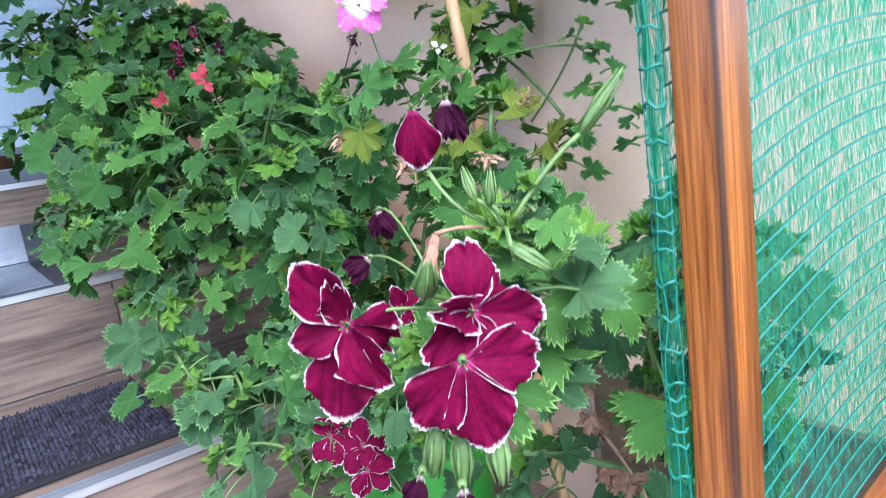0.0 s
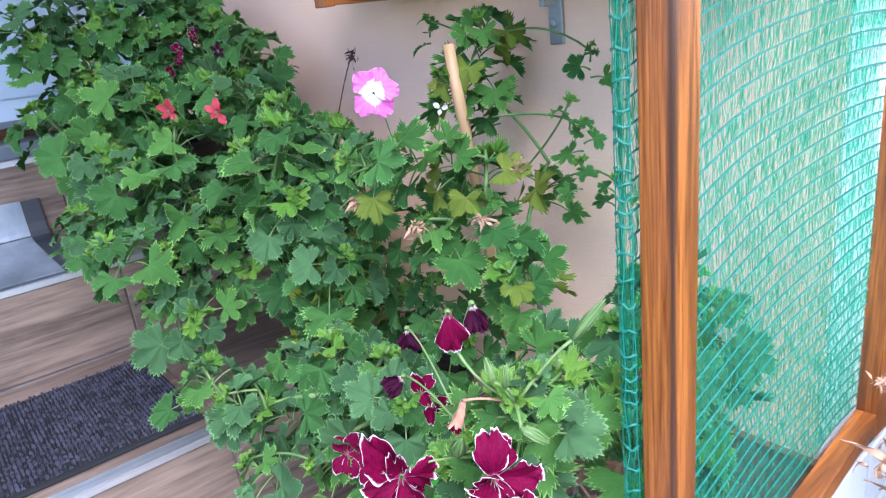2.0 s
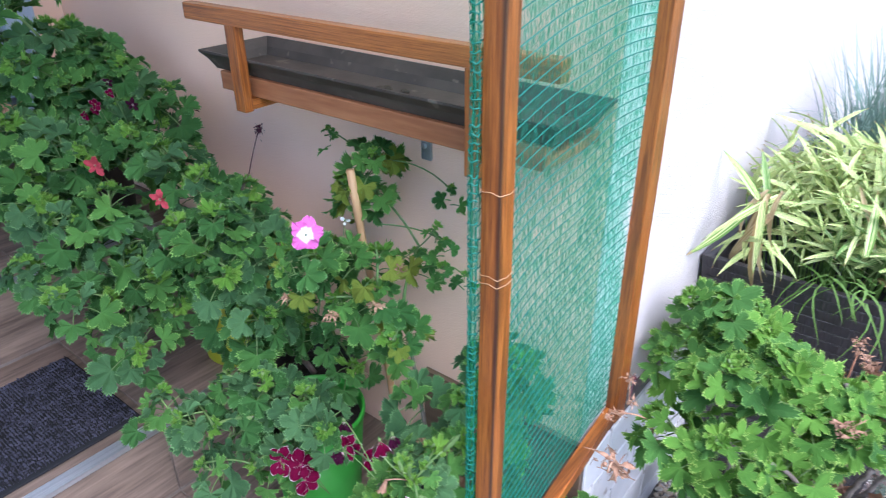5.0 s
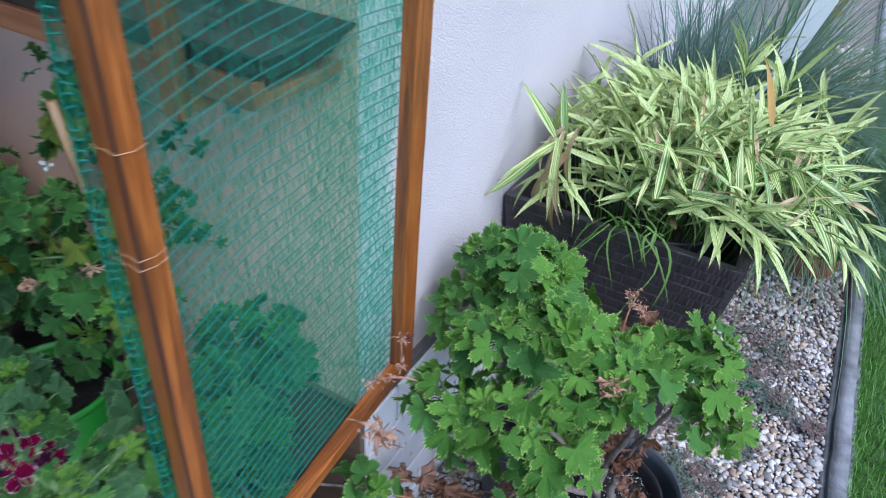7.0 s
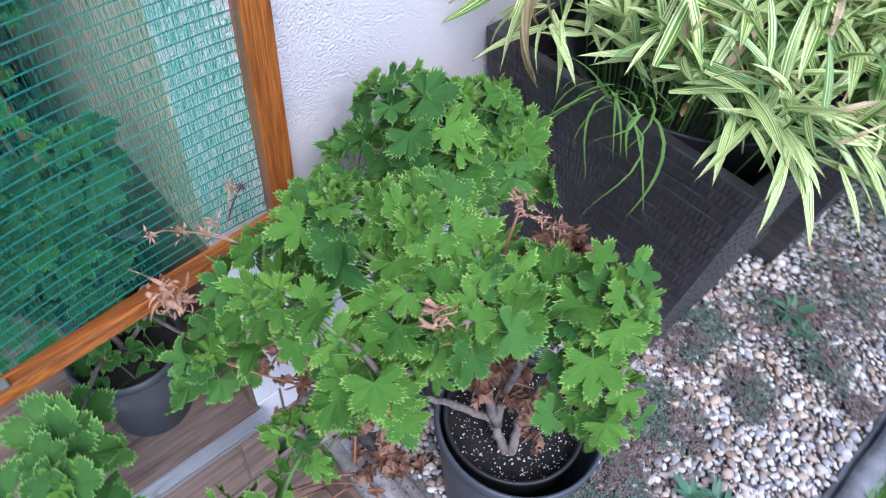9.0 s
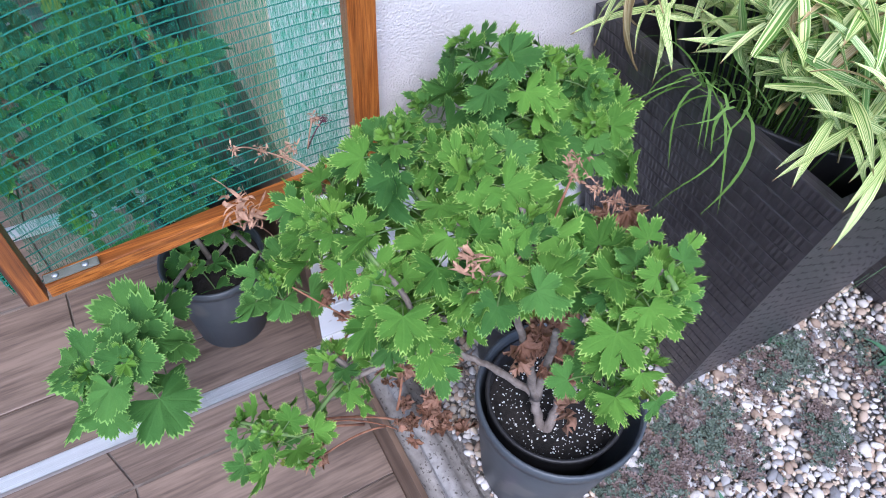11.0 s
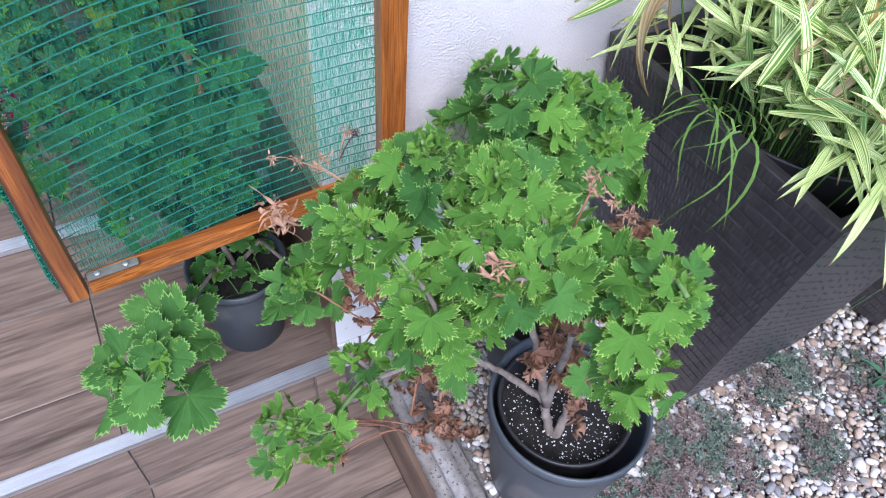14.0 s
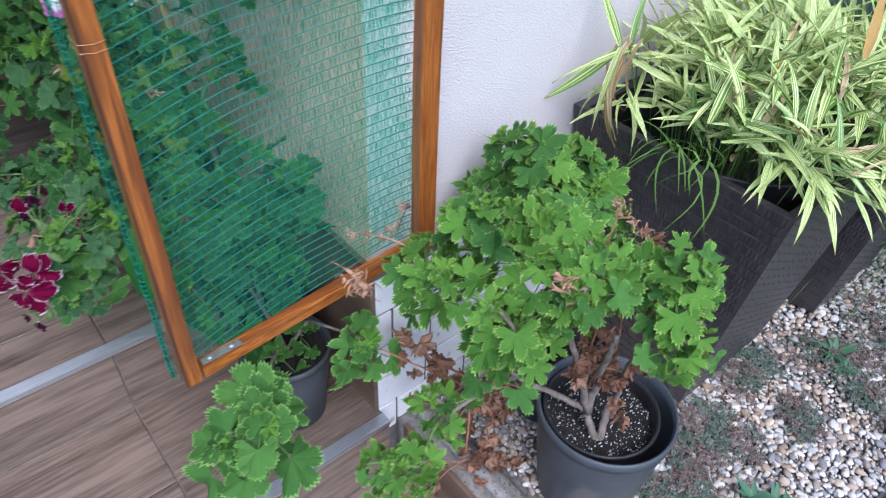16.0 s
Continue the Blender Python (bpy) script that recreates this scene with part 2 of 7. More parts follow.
def wicker(name):
    """Moulded plastic weave: staggered short dents in rows."""
    m, nodes, links, b = material(name)
    tc = nodes.new("ShaderNodeTexCoord")
    br = nodes.new("ShaderNodeTexBrick")
    br.inputs["Scale"].default_value = 1.0
    br.inputs["Brick Width"].default_value, br.inputs["Row Height"].default_value = 0.026, 0.0105
    br.inputs["Mortar Size"].default_value, br.inputs["Mortar Smooth"].default_value = 0.0022, 1.0
    links.new(tc.outputs["UV"], br.inputs["Vector"])
    br.inputs["Color1"].default_value, br.inputs["Color2"].default_value, br.inputs["Mortar"].default_value = (1, 1, 1, 1), (0.86, 0.86, 0.86, 1), (0, 0, 0, 1)
    v = coords(nodes, links, "Object", (1, 1, 1), False)
    n = noise_tex(nodes, links, v, 30, 5)
    c = ramp(nodes, links, n, [(0.3, (0.024, 0.020, 0.023)), (0.75, (0.050, 0.043, 0.048))])
    links.new(c, b.inputs["Base Color"])
    b.inputs["Roughness"].default_value = 0.40
    b.inputs["Specular IOR Level"].default_value = 1.0
    h = math_node(nodes, links, "ADD", math_node(nodes, links, "MULTIPLY", br.outputs["Color"], 1.0), math_node(nodes, links, "MULTIPLY", noise_tex(nodes, links, v, 200, 3), 0.15))
    bump(nodes, links, b, h, 0.22, 0.003)
    return m


def plain(name, col, rough=0.5, metal=0.0, trans=0.0):
    m, nodes, links, b = material(name)
    v = coords(nodes, links, "Object", (1, 1, 1), True)
    n = noise_tex(nodes, links, v, 45, 4)
    links.new(mix_rgb(nodes, links, math_node(nodes, links, "MULTIPLY", n, 0.4), col, tuple(x * 0.6 for x in col)), b.inputs["Base Color"])
    b.inputs["Roughness"].default_value, b.inputs["Metallic"].default_value = rough, metal
    bump(nodes, links, b, n, 0.15, 0.001)
    if trans:
        tr = nodes.new("ShaderNodeBsdfTranslucent")
        tr.inputs["Color"].default_value = (*col, 1)
        mx = nodes.new("ShaderNodeMixShader")
        mx.inputs[0].default_value = trans
        links.new(b.outputs[0], mx.inputs[1])
        links.new(tr.outputs[0], mx.inputs[2])
        links.new(mx.outputs[0], nodes["Material Output"].inputs[0])
    return m


def net_film(name, col):
    """Thin glossy see-through plastic tape."""
    m, nodes, links, bs = material(name)
    bs.inputs["Base Color"].default_value = (*col, 1)
    bs.inputs["Roughness"].default_value = 0.18
    bs.inputs["Specular IOR Level"].default_value = 0.8
    tr = nodes.new("ShaderNodeBsdfTranslucent")
    tr.inputs["Color"].default_value = (*col, 1)
    mx = nodes.new("ShaderNodeMixShader")
    mx.inputs[0].default_value = 0.45
    links.new(bs.outputs[0], mx.inputs[1])
    links.new(tr.outputs[0], mx.inputs[2])
    tp = nodes.new("ShaderNodeBsdfTransparent")
    tp.inputs["Color"].default_value = (0.56, 0.90, 0.77, 1)
    m2 = nodes.new("ShaderNodeMixShader")
    m2.inputs[0].default_value = 0.74
    links.new(mx.outputs[0], m2.inputs[1])
    links.new(tp.outputs[0], m2.inputs[2])
    links.new(m2.outputs[0], nodes["Material Output"].inputs[0])
    return m


M_BEIGE = plaster("beige_plaster", (0.90, 0.575, 0.425), (0.95, 0.655, 0.505))
M_WHITE = plaster("white_plaster", (0.635, 0.58, 0.565), (0.72, 0.665, 0.65), 0.7)
M_TILE = surface("wood_look_tile", (0.066, 0.045, 0.034), (0.222, 0.160, 0.124), 3.2, (34, 2.6, 34), 0.45, 0.25, 0.001, fine=4)
M_TILE_SIDE = surface("wood_look_tile_cut", (0.075, 0.045, 0.030), (0.17, 0.11, 0.075), 3.0, (1.2, 14, 14), 0.45, 0.25, 0.001, fine=4)
M_GROUT = surface("grout", (0.16, 0.13, 0.11), (0.25, 0.21, 0.18), 40, rough=0.9)
M_ALU = surface("brushed_aluminium", (0.50, 0.515, 0.54), (0.64, 0.655, 0.68), 6, (40, 1, 40), 0.42, 0.2, 0.0006, metal=1.0)
M_WPLINTH = surface("white_painted_tile", (0.66, 0.65, 0.66), (0.80, 0.79, 0.80), 9, rough=0.55, relief=0.2, spots=(22, 0.66, (0.45, 0.40, 0.36)))
M_GAP = surface("plinth_joint", (0.10, 0.09, 0.09), (0.18, 0.16, 0.15), 40, rough=0.95)
M_KERB = surface("worn_concrete", (0.17, 0.155, 0.145), (0.31, 0.29, 0.275), 60, rough=0.95, relief=0.6, depth=0.002, spots=(160, 0.60, (0.09, 0.08, 0.07)))
M_EDGING = surface("grey_edging_concrete", (0.11, 0.112, 0.118), (0.24, 0.245, 0.255), 25, rough=0.85, relief=0.6, depth=0.003)
M_SOIL = surface("garden_soil", (0.05, 0.038, 0.028), (0.13, 0.10, 0.075), 60, rough=1.0, relief=1.0, depth=0.01)
M_GRIT = surface("sandy_grit", (0.13, 0.115, 0.10), (0.34, 0.31, 0.28), 160, rough=1.0, relief=1.0, depth=0.006)
M_TURF = surface("turf_ground", (0.035, 0.075, 0.018), (0.09, 0.17, 0.04), 30, rough=1.0, relief=0.8, depth=0.01)
M_PEAT = surface("black_peat", (0.008, 0.006, 0.005), (0.03, 0.024, 0.02), 120, rough=1.0, relief=1.0, depth=0.008)
M_PERLITE = surface("white_perlite", (0.6, 0.6, 0.58), (0.82, 0.82, 0.8), 80, rough=0.9)
M_WOOD_V = stained_wood("orange_stained_wood", (0.125, 0.026, 0.0045), (0.38, 0.122, 0.022), along=(150, 150, 4), arris=(-0.179, 0.246))
M_WOOD_Y = stained_wood("orange_stained_rail", (0.15, 0.032, 0.005), (0.47, 0.155, 0.026), along=(150, 4, 150))
M_WOOD_X = stained_wood("shelf_wood", (0.19, 0.052, 0.010), (0.47, 0.165, 0.038), along=(4, 150, 150))
M_FASCIA = surface("red_brown_stained_board", (0.24, 0.085, 0.035), (0.36, 0.15, 0.065), 6, (2, 20, 20), 0.5, 0.2, 0.001)
M_TRAY = surface("black_plastic_tray", (0.034, 0.026, 0.022), (0.085, 0.066, 0.055), 14, rough=0.6, relief=0.2, spots=(30, 0.66, (0.14, 0.11, 0.09)))
M_PLATE = surface("tarnished_plate", (0.10, 0.105, 0.085), (0.19, 0.195, 0.165), 40, rough=0.75, metal=0.2)
M_STEEL = surface("galvanised_steel", (0.34, 0.36, 0.38), (0.50, 0.52, 0.54), 30, rough=0.45, metal=0.7)
M_POT = surface("grey_plastic_pot", (0.030, 0.036, 0.044), (0.062, 0.072, 0.084), 7, rough=0.45, relief=0.15, spots=(9, 0.64, (0.11, 0.11, 0.11)))
M_POT_IN = surface("black_plastic_pot", (0.010, 0.010, 0.012), (0.028, 0.027, 0.028), 9, rough=0.5, relief=0.15)
M_TERRA = surface("terracotta", (0.26, 0.085, 0.045), (0.40, 0.15, 0.085), 20, rough=0.85)
M_YELLOW = plain("yellow_pot", (0.42, 0.44, 0.02), 0.4)
M_GREENPOT = plain("bright_green_pot", (0.04, 0.30, 0.03), 0.4)
M_WICKER = wicker("black_wicker_weave")
M_MAT = surface("charcoal_loop_mat", (0.016, 0.016, 0.028), (0.080, 0.078, 0.118), 120, rough=0.95, relief=1.0, depth=0.006)
M_MAT_BASE = plain("mat_backing", (0.006, 0.006, 0.009), 0.9)
M_DARKBUD = plain("dark_crimson_bud", (0.07, 0.008, 0.022), 0.7)
M_MAT_PRINT = surface("grey_printed_mat", (0.05, 0.062, 0.080), (0.30, 0.34, 0.39), 3.2, (1, 2.6, 1), 0.45, 0.1, 0.001, shift=False)
M_MAT_EDGE = plain("dark_mat_border", (0.03, 0.035, 0.045), 0.45)
M_DOOR = surface("blue_grey_door_paint", (0.33, 0.42, 0.53), (0.41, 0.50, 0.61), 3, rough=0.4, relief=0.1)
M_DOOR_DARK = plain("dark_grey_sill", (0.10, 0.12, 0.15), 0.4)
M_CANE = surface("bamboo_cane", (0.36, 0.19, 0.09), (0.56, 0.34, 0.18), 14, (6, 6, 1), 0.5, 0.3, 0.001)
M_LEAF = leaf_material("pelargonium_leaf", (0.016, 0.062, 0.014), (0.068, 0.185, 0.044), (0.11, 0.24, 0.070), edge=(0.13, 0.27, 0.09))
M_LEAF_BRIGHT = leaf_material("pelargonium_leaf_bright", (0.042, 0.128, 0.018), (0.150, 0.325, 0.048), (0.21, 0.40, 0.075), edge=(0.38, 0.55, 0.13), trans=0.16)
M_LEAF_BLUE = leaf_material("pelargonium_leaf_grey_green", (0.024, 0.068, 0.026), (0.085, 0.188, 0.072), (0.12, 0.235, 0.095), edge=(0.15, 0.28, 0.11))
M_LEAF_FRESH = leaf_material("pelargonium_leaf_fresh", (0.028, 0.094, 0.020), (0.104, 0.250, 0.050), (0.13, 0.275, 0.070), edge=(0.25, 0.44, 0.11))
M_LEAF_YOUNG = leaf_material("young_leaf", (0.07, 0.19, 0.022), (0.18, 0.35, 0.05), (0.24, 0.41, 0.09), edge=(0.30, 0.46, 0.12))
M_LEAF_YELLOW = leaf_material("yellowing_leaf", (0.10, 0.16, 0.02), (0.22, 0.26, 0.04), (0.36, 0.38, 0.09))
M_LEAF_DRY = leaf_material("dry_leaf", (0.26, 0.125, 0.080), (0.56, 0.33, 0.235), (0.48, 0.29, 0.20), trans=0.2)
M_STEM_GREEN = surface("green_stem", (0.055, 0.115, 0.028), (0.14, 0.22, 0.065), 40, rough=0.6)
M_STEM_WOOD = surface("grey_brown_woody_stem", (0.10, 0.078, 0.064), (0.27, 0.225, 0.195), 60, (1, 1, 1), 0.85, 0.8, 0.003)
M_STEM_RED = surface("reddish_dry_twig", (0.18, 0.065, 0.035), (0.34, 0.16, 0.09), 60, rough=0.8)
M_DRYFL = surface("withered_flower", (0.17, 0.080, 0.048), (0.46, 0.27, 0.175), 90, rough=0.9)
M_PETAL_RED = petal_material("crimson_petal_white_edge", (0.165, 0.0012, 0.036), (0.055, 0.0006, 0.014), (0.90, 0.76, 0.84), 0.962, (0.42, 0.04, 0.18), 0.055)
M_PETAL_DARK = petal_material("withered_purple_petal", (0.045, 0.004, 0.022), (0.015, 0.002, 0.010), (0.10, 0.02, 0.06), 0.97)
M_PETAL_PINK = petal_material("pink_petal_white_heart", (0.72, 0.12, 0.48), (0.80, 0.22, 0.58), (0.82, 0.26, 0.62), 0.95, (0.88, 0.82, 0.86), 0.40)
M_PETAL_WHITE = petal_material("faded_white_petal", (0.62, 0.60, 0.58), (0.72, 0.70, 0.70), (0.75, 0.72, 0.72), 0.96)
M_PETAL_CORAL = petal_material("coral_red_petal", (0.46, 0.07, 0.09), (0.32, 0.04, 0.06), (0.60, 0.14, 0.14), 0.96, (0.7, 0.3, 0.3), 0.1)
M_NET_ROW = plain("green_net_cord", (0.002, 0.135, 0.096), 0.7)
M_NET_TAPE = net_film("green_net_tape", (0.075, 0.38, 0.285))
M_BAMBOO = striped_leaf("variegated_bamboo_leaf", (0.140, 0.28, 0.045), (0.72, 0.76, 0.34), 0.50)
M_BAMBOO_GREEN = striped_leaf("greener_bamboo_leaf", (0.12, 0.24, 0.055), (0.55, 0.61, 0.30), 0.55)
M_BAMBOO_DRY = striped_leaf("dry_bamboo_leaf", (0.40, 0.27, 0.12), (0.62, 0.50, 0.30), 0.5)
M_DEEPGRASS = plain("deep_green_grass", (0.115, 0.205, 0.095), 0.5, trans=0.15)
# near-black colour that paints the shade inside the planter's dents
M_DENT_SHADE = plain("painted_dent_shade", (0.006, 0.006, 0.008), 0.7)
M_ORANGE_LEAF = leaf_material("autumn_leaf", (0.34, 0.19, 0.055), (0.50, 0.34, 0.12), (0.48, 0.34, 0.14))
M_LABEL = plain("white_plastic_label", (0.72, 0.76, 0.76), 0.4)
M_BLUEGRASS = plain("blue_grey_grass", (0.16, 0.25, 0.20), 0.5, trans=0.15)
M_GRASS = plain("green_grass_blade", (0.13, 0.30, 0.045), 0.5, trans=0.25)
M_STRAND = plain("pale_green_strand", (0.16, 0.29, 0.06), 0.5, trans=0.2)
M_WEED = plain("dull_green_clover", (0.080, 0.108, 0.078), 0.6)
M_WEED_LEAF = plain("blue_green_weed_leaf", (0.060, 0.150, 0.075), 0.55)
M_WEED_RED = plain("brown_red_clover", (0.135, 0.095, 0.082), 0.6)
M_PEBBLE = random_stone("river_pebble", False)
M_PEBBLE_JOINED = random_stone("river_pebble_bed", True)


# ---- mesh helpers ----
def mesh_ob(name, verts, faces, mats, smooth=False, uvs=None, face_mats=None):
    me = bpy.data.meshes.new(name)
    me.from_pydata([tuple(v) for v in verts], [], faces)
    for m in (mats if isinstance(mats, (list, tuple)) else [mats]):
        me.materials.append(m)
    if uvs is not None:
        lay = me.uv_layers.new(name="UVMap")
        flat = np.array([uvs[l.vertex_index] for l in me.loops], dtype=np.float32).ravel()
        lay.data.foreach_set("uv", flat)
    if face_mats is not None:
        me.polygons.foreach_set("material_index", face_mats)
    if smooth:
        me.polygons.foreach_set("use_smooth", [True] * len(me.polygons))
    me.update()
    return me


def part(name, data, mat=None, parent=None, label=""):
    """Link a bmesh or mesh as one object under a thing or part."""
    if isinstance(data, bmesh.types.BMesh):
        me = bpy.data.meshes.new(name)
        data.to_mesh(me)
        data.free()
        me.materials.append(mat)
    else:
        me = data
    ob = new(name, me)
    if parent is not None:
        ob.parent = parent
    if label:
        ob["label"] = label
    return ob


def empty(name, at, label, category, group="", kind=""):
    ob = new(name)
    ob.location = at
    ob.empty_display_size = 0.05
    return tagged(ob, label, category, group, kind)


def box_bm(a, b, bevel=0.0, seg=2):
    bm = bmesh.new()
    bmesh.ops.create_cube(bm, size=1)
    for v in bm.verts:
        v.co = Vector([a[i] + (v.co[i] + 0.5) * (b[i] - a[i]) for i in range(3)])
    if bevel:
        bmesh.ops.bevel(bm, geom=bm.edges[:], offset=bevel, segments=seg, affect="EDGES", profile=0.6)
        for f in bm.faces:
            f.smooth = False
    return bm


def structure(name, a, b, mat, bevel=0.0):
    return tagged(part(name, box_bm(a, b, bevel), mat), kind="structure")


def tube(verts, faces, pts, radii, sides=6, cap=True):
    """Append a tapered tube along pts to the lists."""
    base = len(verts)
    pts = [Vector(p) for p in pts]
    up = Vector((0.31, 0.17, 0.93))
    n = len(pts)
    for i, p in enumerate(pts):
        d = (pts[min(i + 1, n - 1)] - pts[max(i - 1, 0)])
        d = d.normalized() if d.length > 1e-9 else Vector((0, 0, 1))
        s = d.cross(up)
        s = s.normalized() if s.length > 1e-4 else d.cross(Vector((1, 0, 0))).normalized()
        t = s.cross(d)
        r = radii[i] if isinstance(radii, (list, tuple)) else radii
        for k in range(sides):
            a = 2 * math.pi * k / sides
            verts.append(p + s * (math.cos(a) * r) + t * (math.sin(a) * r))
    for i in range(n - 1):
        for k in range(sides):
            q = base + i * sides
            faces.append((q + k, q + (k + 1) % sides, q + sides + (k + 1) % sides, q + sides + k))
    if cap:
        faces.append(tuple(base + k for k in range(sides))[::-1])
        faces.append(tuple(base + (n - 1) * sides + k for k in range(sides)))


def bezier(a, b, c, n=7):
    a, b, c = Vector(a), Vector(b), Vector(c)
    return [a * (1 - t) ** 2 + b * (2 * t * (1 - t)) + c * t * t for t in (i / (n - 1) for i in range(n))]


def frame_matrix(origin, x_axis, z_axis, scale):
    z = Vector(z_axis).normalized()
    x = Vector(x_axis) - z * Vector(x_axis).dot(z)
    x = x.normalized() if x.length > 1e-5 else z.orthogonal().normalized()
    y = z.cross(x)
    m = Matrix((x, y, z)).transposed().to_4x4() @ Matrix.Diagonal((scale, scale, scale, 1))
    m.translation = origin
    return m


def revolve(profile, n=40):
    """Closed lathe body from (radius, z) pairs, from the inner bottom over the rim to the outer bottom."""
    verts, faces = [], []
    for r, z in profile:
        for k in range(n):
            a = 2 * math.pi * k / n
            verts.append((r * math.cos(a), r * math.sin(a), z))
    for i in range(len(profile) - 1):
        for k in range(n):
            faces.append((i * n + k, i * n + (k + 1) % n, (i + 1) * n + (k + 1) % n, (i + 1) * n + k))
    faces.append(tuple(range(n))[::-1])
    faces.append(tuple((len(profile) - 1) * n + k for k in range(n)))
    return verts, faces


# ---- walls ----
WX, CY = -0.243, 0.622
structure("wall_porch", (-3.6, CY, -0.3), (WX, CY + 0.25, 3.2), M_BEIGE)
bm = box_bm((WX - 0.25, CY + 0.25, -0.3), (WX, 9.0, 3.2))
tagged(part("wall_facade", bm, M_WHITE), kind="structure")
# white paint turns the outer corner onto the facade
tagged(part("wall_facade_return", box_bm((WX - 0.02, CY + 0.001, 0.45), (WX + 0.003, 9.0, 3.2), 0.002), M_WHITE), kind="structure")
# unseen wall, added to block side light from the upper steps
structure("wall_side", (-3.6, -1.80, -0.3), (-1.75, -1.61, 3.2), M_BEIGE)
structure("wall_back", (-3.6, -4.2, -0.3), (-3.35, CY, 3.2), M_BEIGE)

# unseen slab, added to hold sky and sun off the steps and plants
tagged(part("ceiling_porch", box_bm((-3.5, -1.80, 2.42), (0.08, CY, 2.58)), M_WHITE), kind="structure")

# white tiled plinth at the foot of the facade
plinth = tagged(part("plinth_facade", box_bm((WX, CY - 0.004, -0.3), (WX + 0.016, 9.0, 0.448)), M_GAP), kind="structure")
tagged(part("plinth_porch", box_bm((-0.60, CY - 0.012, -0.3), (WX + 0.014, CY, 0.455)), M_TILE_SIDE), kind="structure")
brick_h, brick_l = 0.096, 0.20
brick_mesh = None
row = 0
z = -0.045
while z < 0.42:
    y = CY - 0.003 - (0.15, 0.07, 0.06, 0.16, 0.10)[row % 5]
    while y < 3.2:
        y0, y1 = max(y, CY - 0.004), y + brick_l - 0.006
        if y1 > y0 + 0.01:
            whole = y0 == y
            if whole and brick_mesh is None:
                b_ = part("brick", box_bm((0, 0, 0), (0.006, brick_l - 0.006, brick_h - 0.006), 0.0015, 1), M_WPLINTH, plinth)
                brick_mesh = b_.data
            elif whole:
                b_ = part("brick", brick_mesh, None, plinth)
            else:
                b_ = part("brick", box_bm((0, 0, 0), (0.006, y1 - y0, brick_h - 0.006), 0.0015, 1), M_WPLINTH, plinth)
            b_.location = (WX + 0.0155, y0, z)
        y += brick_l
    z += brick_h
    row += 1

# ---- stairs ----
STEP_X = [-0.188, -0.555, -0.935, -1.385, -1.76]
STEP_Z = [0.041, 0.225, 0.407, 0.590, 0.772]
LAND = -0.14
JOINT = 0.205
TILE_T = 0.006
Y_MIN = -1.6
steps = []
for i, (x, z) in enumerate(zip(STEP_X, STEP_Z)):
    x_back = STEP_X[i + 1] if i < 4 else -2.4
    core = tagged(part("stair_step", box_bm((x_back - 0.01, Y_MIN, -0.3), (x - TILE_T, CY - 0.001, z - TILE_T)), M_GROUT), kind="structure")
    steps.append(core)
    z_low = LAND if i == 0 else STEP_Z[i - 1]
    mid = x_back + (x - x_back) * 0.61
    for (xa, xb) in ((x_back + 0.003, mid - 0.0015), (mid + 0.0015, x - 0.026)):
        for (ya, yb) in ((Y_MIN, JOINT - 0.8), (JOINT - 0.797, JOINT - 0.002), (JOINT + 0.002, CY - 0.003)):
            t_ = part("tile", box_bm((-(xb - xa) / 2, -(yb - ya) / 2, -TILE_T / 2), ((xb - xa) / 2, (yb - ya) / 2, TILE_T / 2), 0.001, 1), M_TILE, core)
            t_.location = ((xa + xb) / 2, (ya + yb) / 2, z - TILE_T / 2)
    for (ya, yb) in ((Y_MIN, JOINT - 0.8), (JOINT - 0.797, JOINT - 0.002), (JOINT + 0.002, 0.553), (0.557, CY - 0.003)):
        t_ = part("tile", box_bm((-TILE_T / 2, -(yb - ya) / 2, -(z - z_low) / 2 + 0.004), (TILE_T / 2, (yb - ya) / 2, (z - z_low) / 2 - 0.005), 0.001, 1), M_TILE, core)
        t_.location = (x - TILE_T / 2, (ya + yb) / 2, (z + z_low) / 2)
    # ribbed aluminium nosing
    bm = box_bm((x - 0.026, Y_MIN, z - TILE_T), (x + 0.002, CY - 0.002, z + 0.0005))
    n_r = part("nosing_trim", bm, M_ALU, core, "ribbed aluminium stair nosing")
    for k in range(11):
        xr = x - 0.0248 + k * 0.0024
        part("rib", box_bm((xr, Y_MIN, z + 0.0005), (xr + 0.0015, CY - 0.002, z + 0.0011)), M_ALU, n_r)
    part("nosing_lip", box_bm((x + 0.002, Y_MIN, z - 0.010), (x + 0.0036, CY - 0.002, z + 0.0012)), M_ALU, n_r)

landing = tagged(part("floor_landing", box_bm((-0.20, Y_MIN, -0.3), (2.6, 0.655, LAND - TILE_T)), M_GROUT), kind="structure")
xa = -0.186
while xa < 2.4:
    xb = xa + 0.197
    for (ya, yb) in ((Y_MIN, JOINT - 0.8), (JOINT - 0.797, JOINT - 0.002), (JOINT + 0.002, 0.655)):
        t_ = part("tile", box_bm((-(xb - xa) / 2, -(yb - ya) / 2, -TILE_T / 2), ((xb - xa) / 2, (yb - ya) / 2, TILE_T / 2), 0.001, 1), M_TILE, landing)
        t_.location = ((xa + xb) / 2, (ya + yb) / 2, LAND - TILE_T / 2)
    xa += 0.2
for k in range(4):
    xa = -0.186 + k * 0.605
    part("skirting_tile", box_bm((xa, 0.656, LAND - 0.05), (xa + 0.602, 0.668, -0.004), 0.001, 1), M_TILE_SIDE, landing)

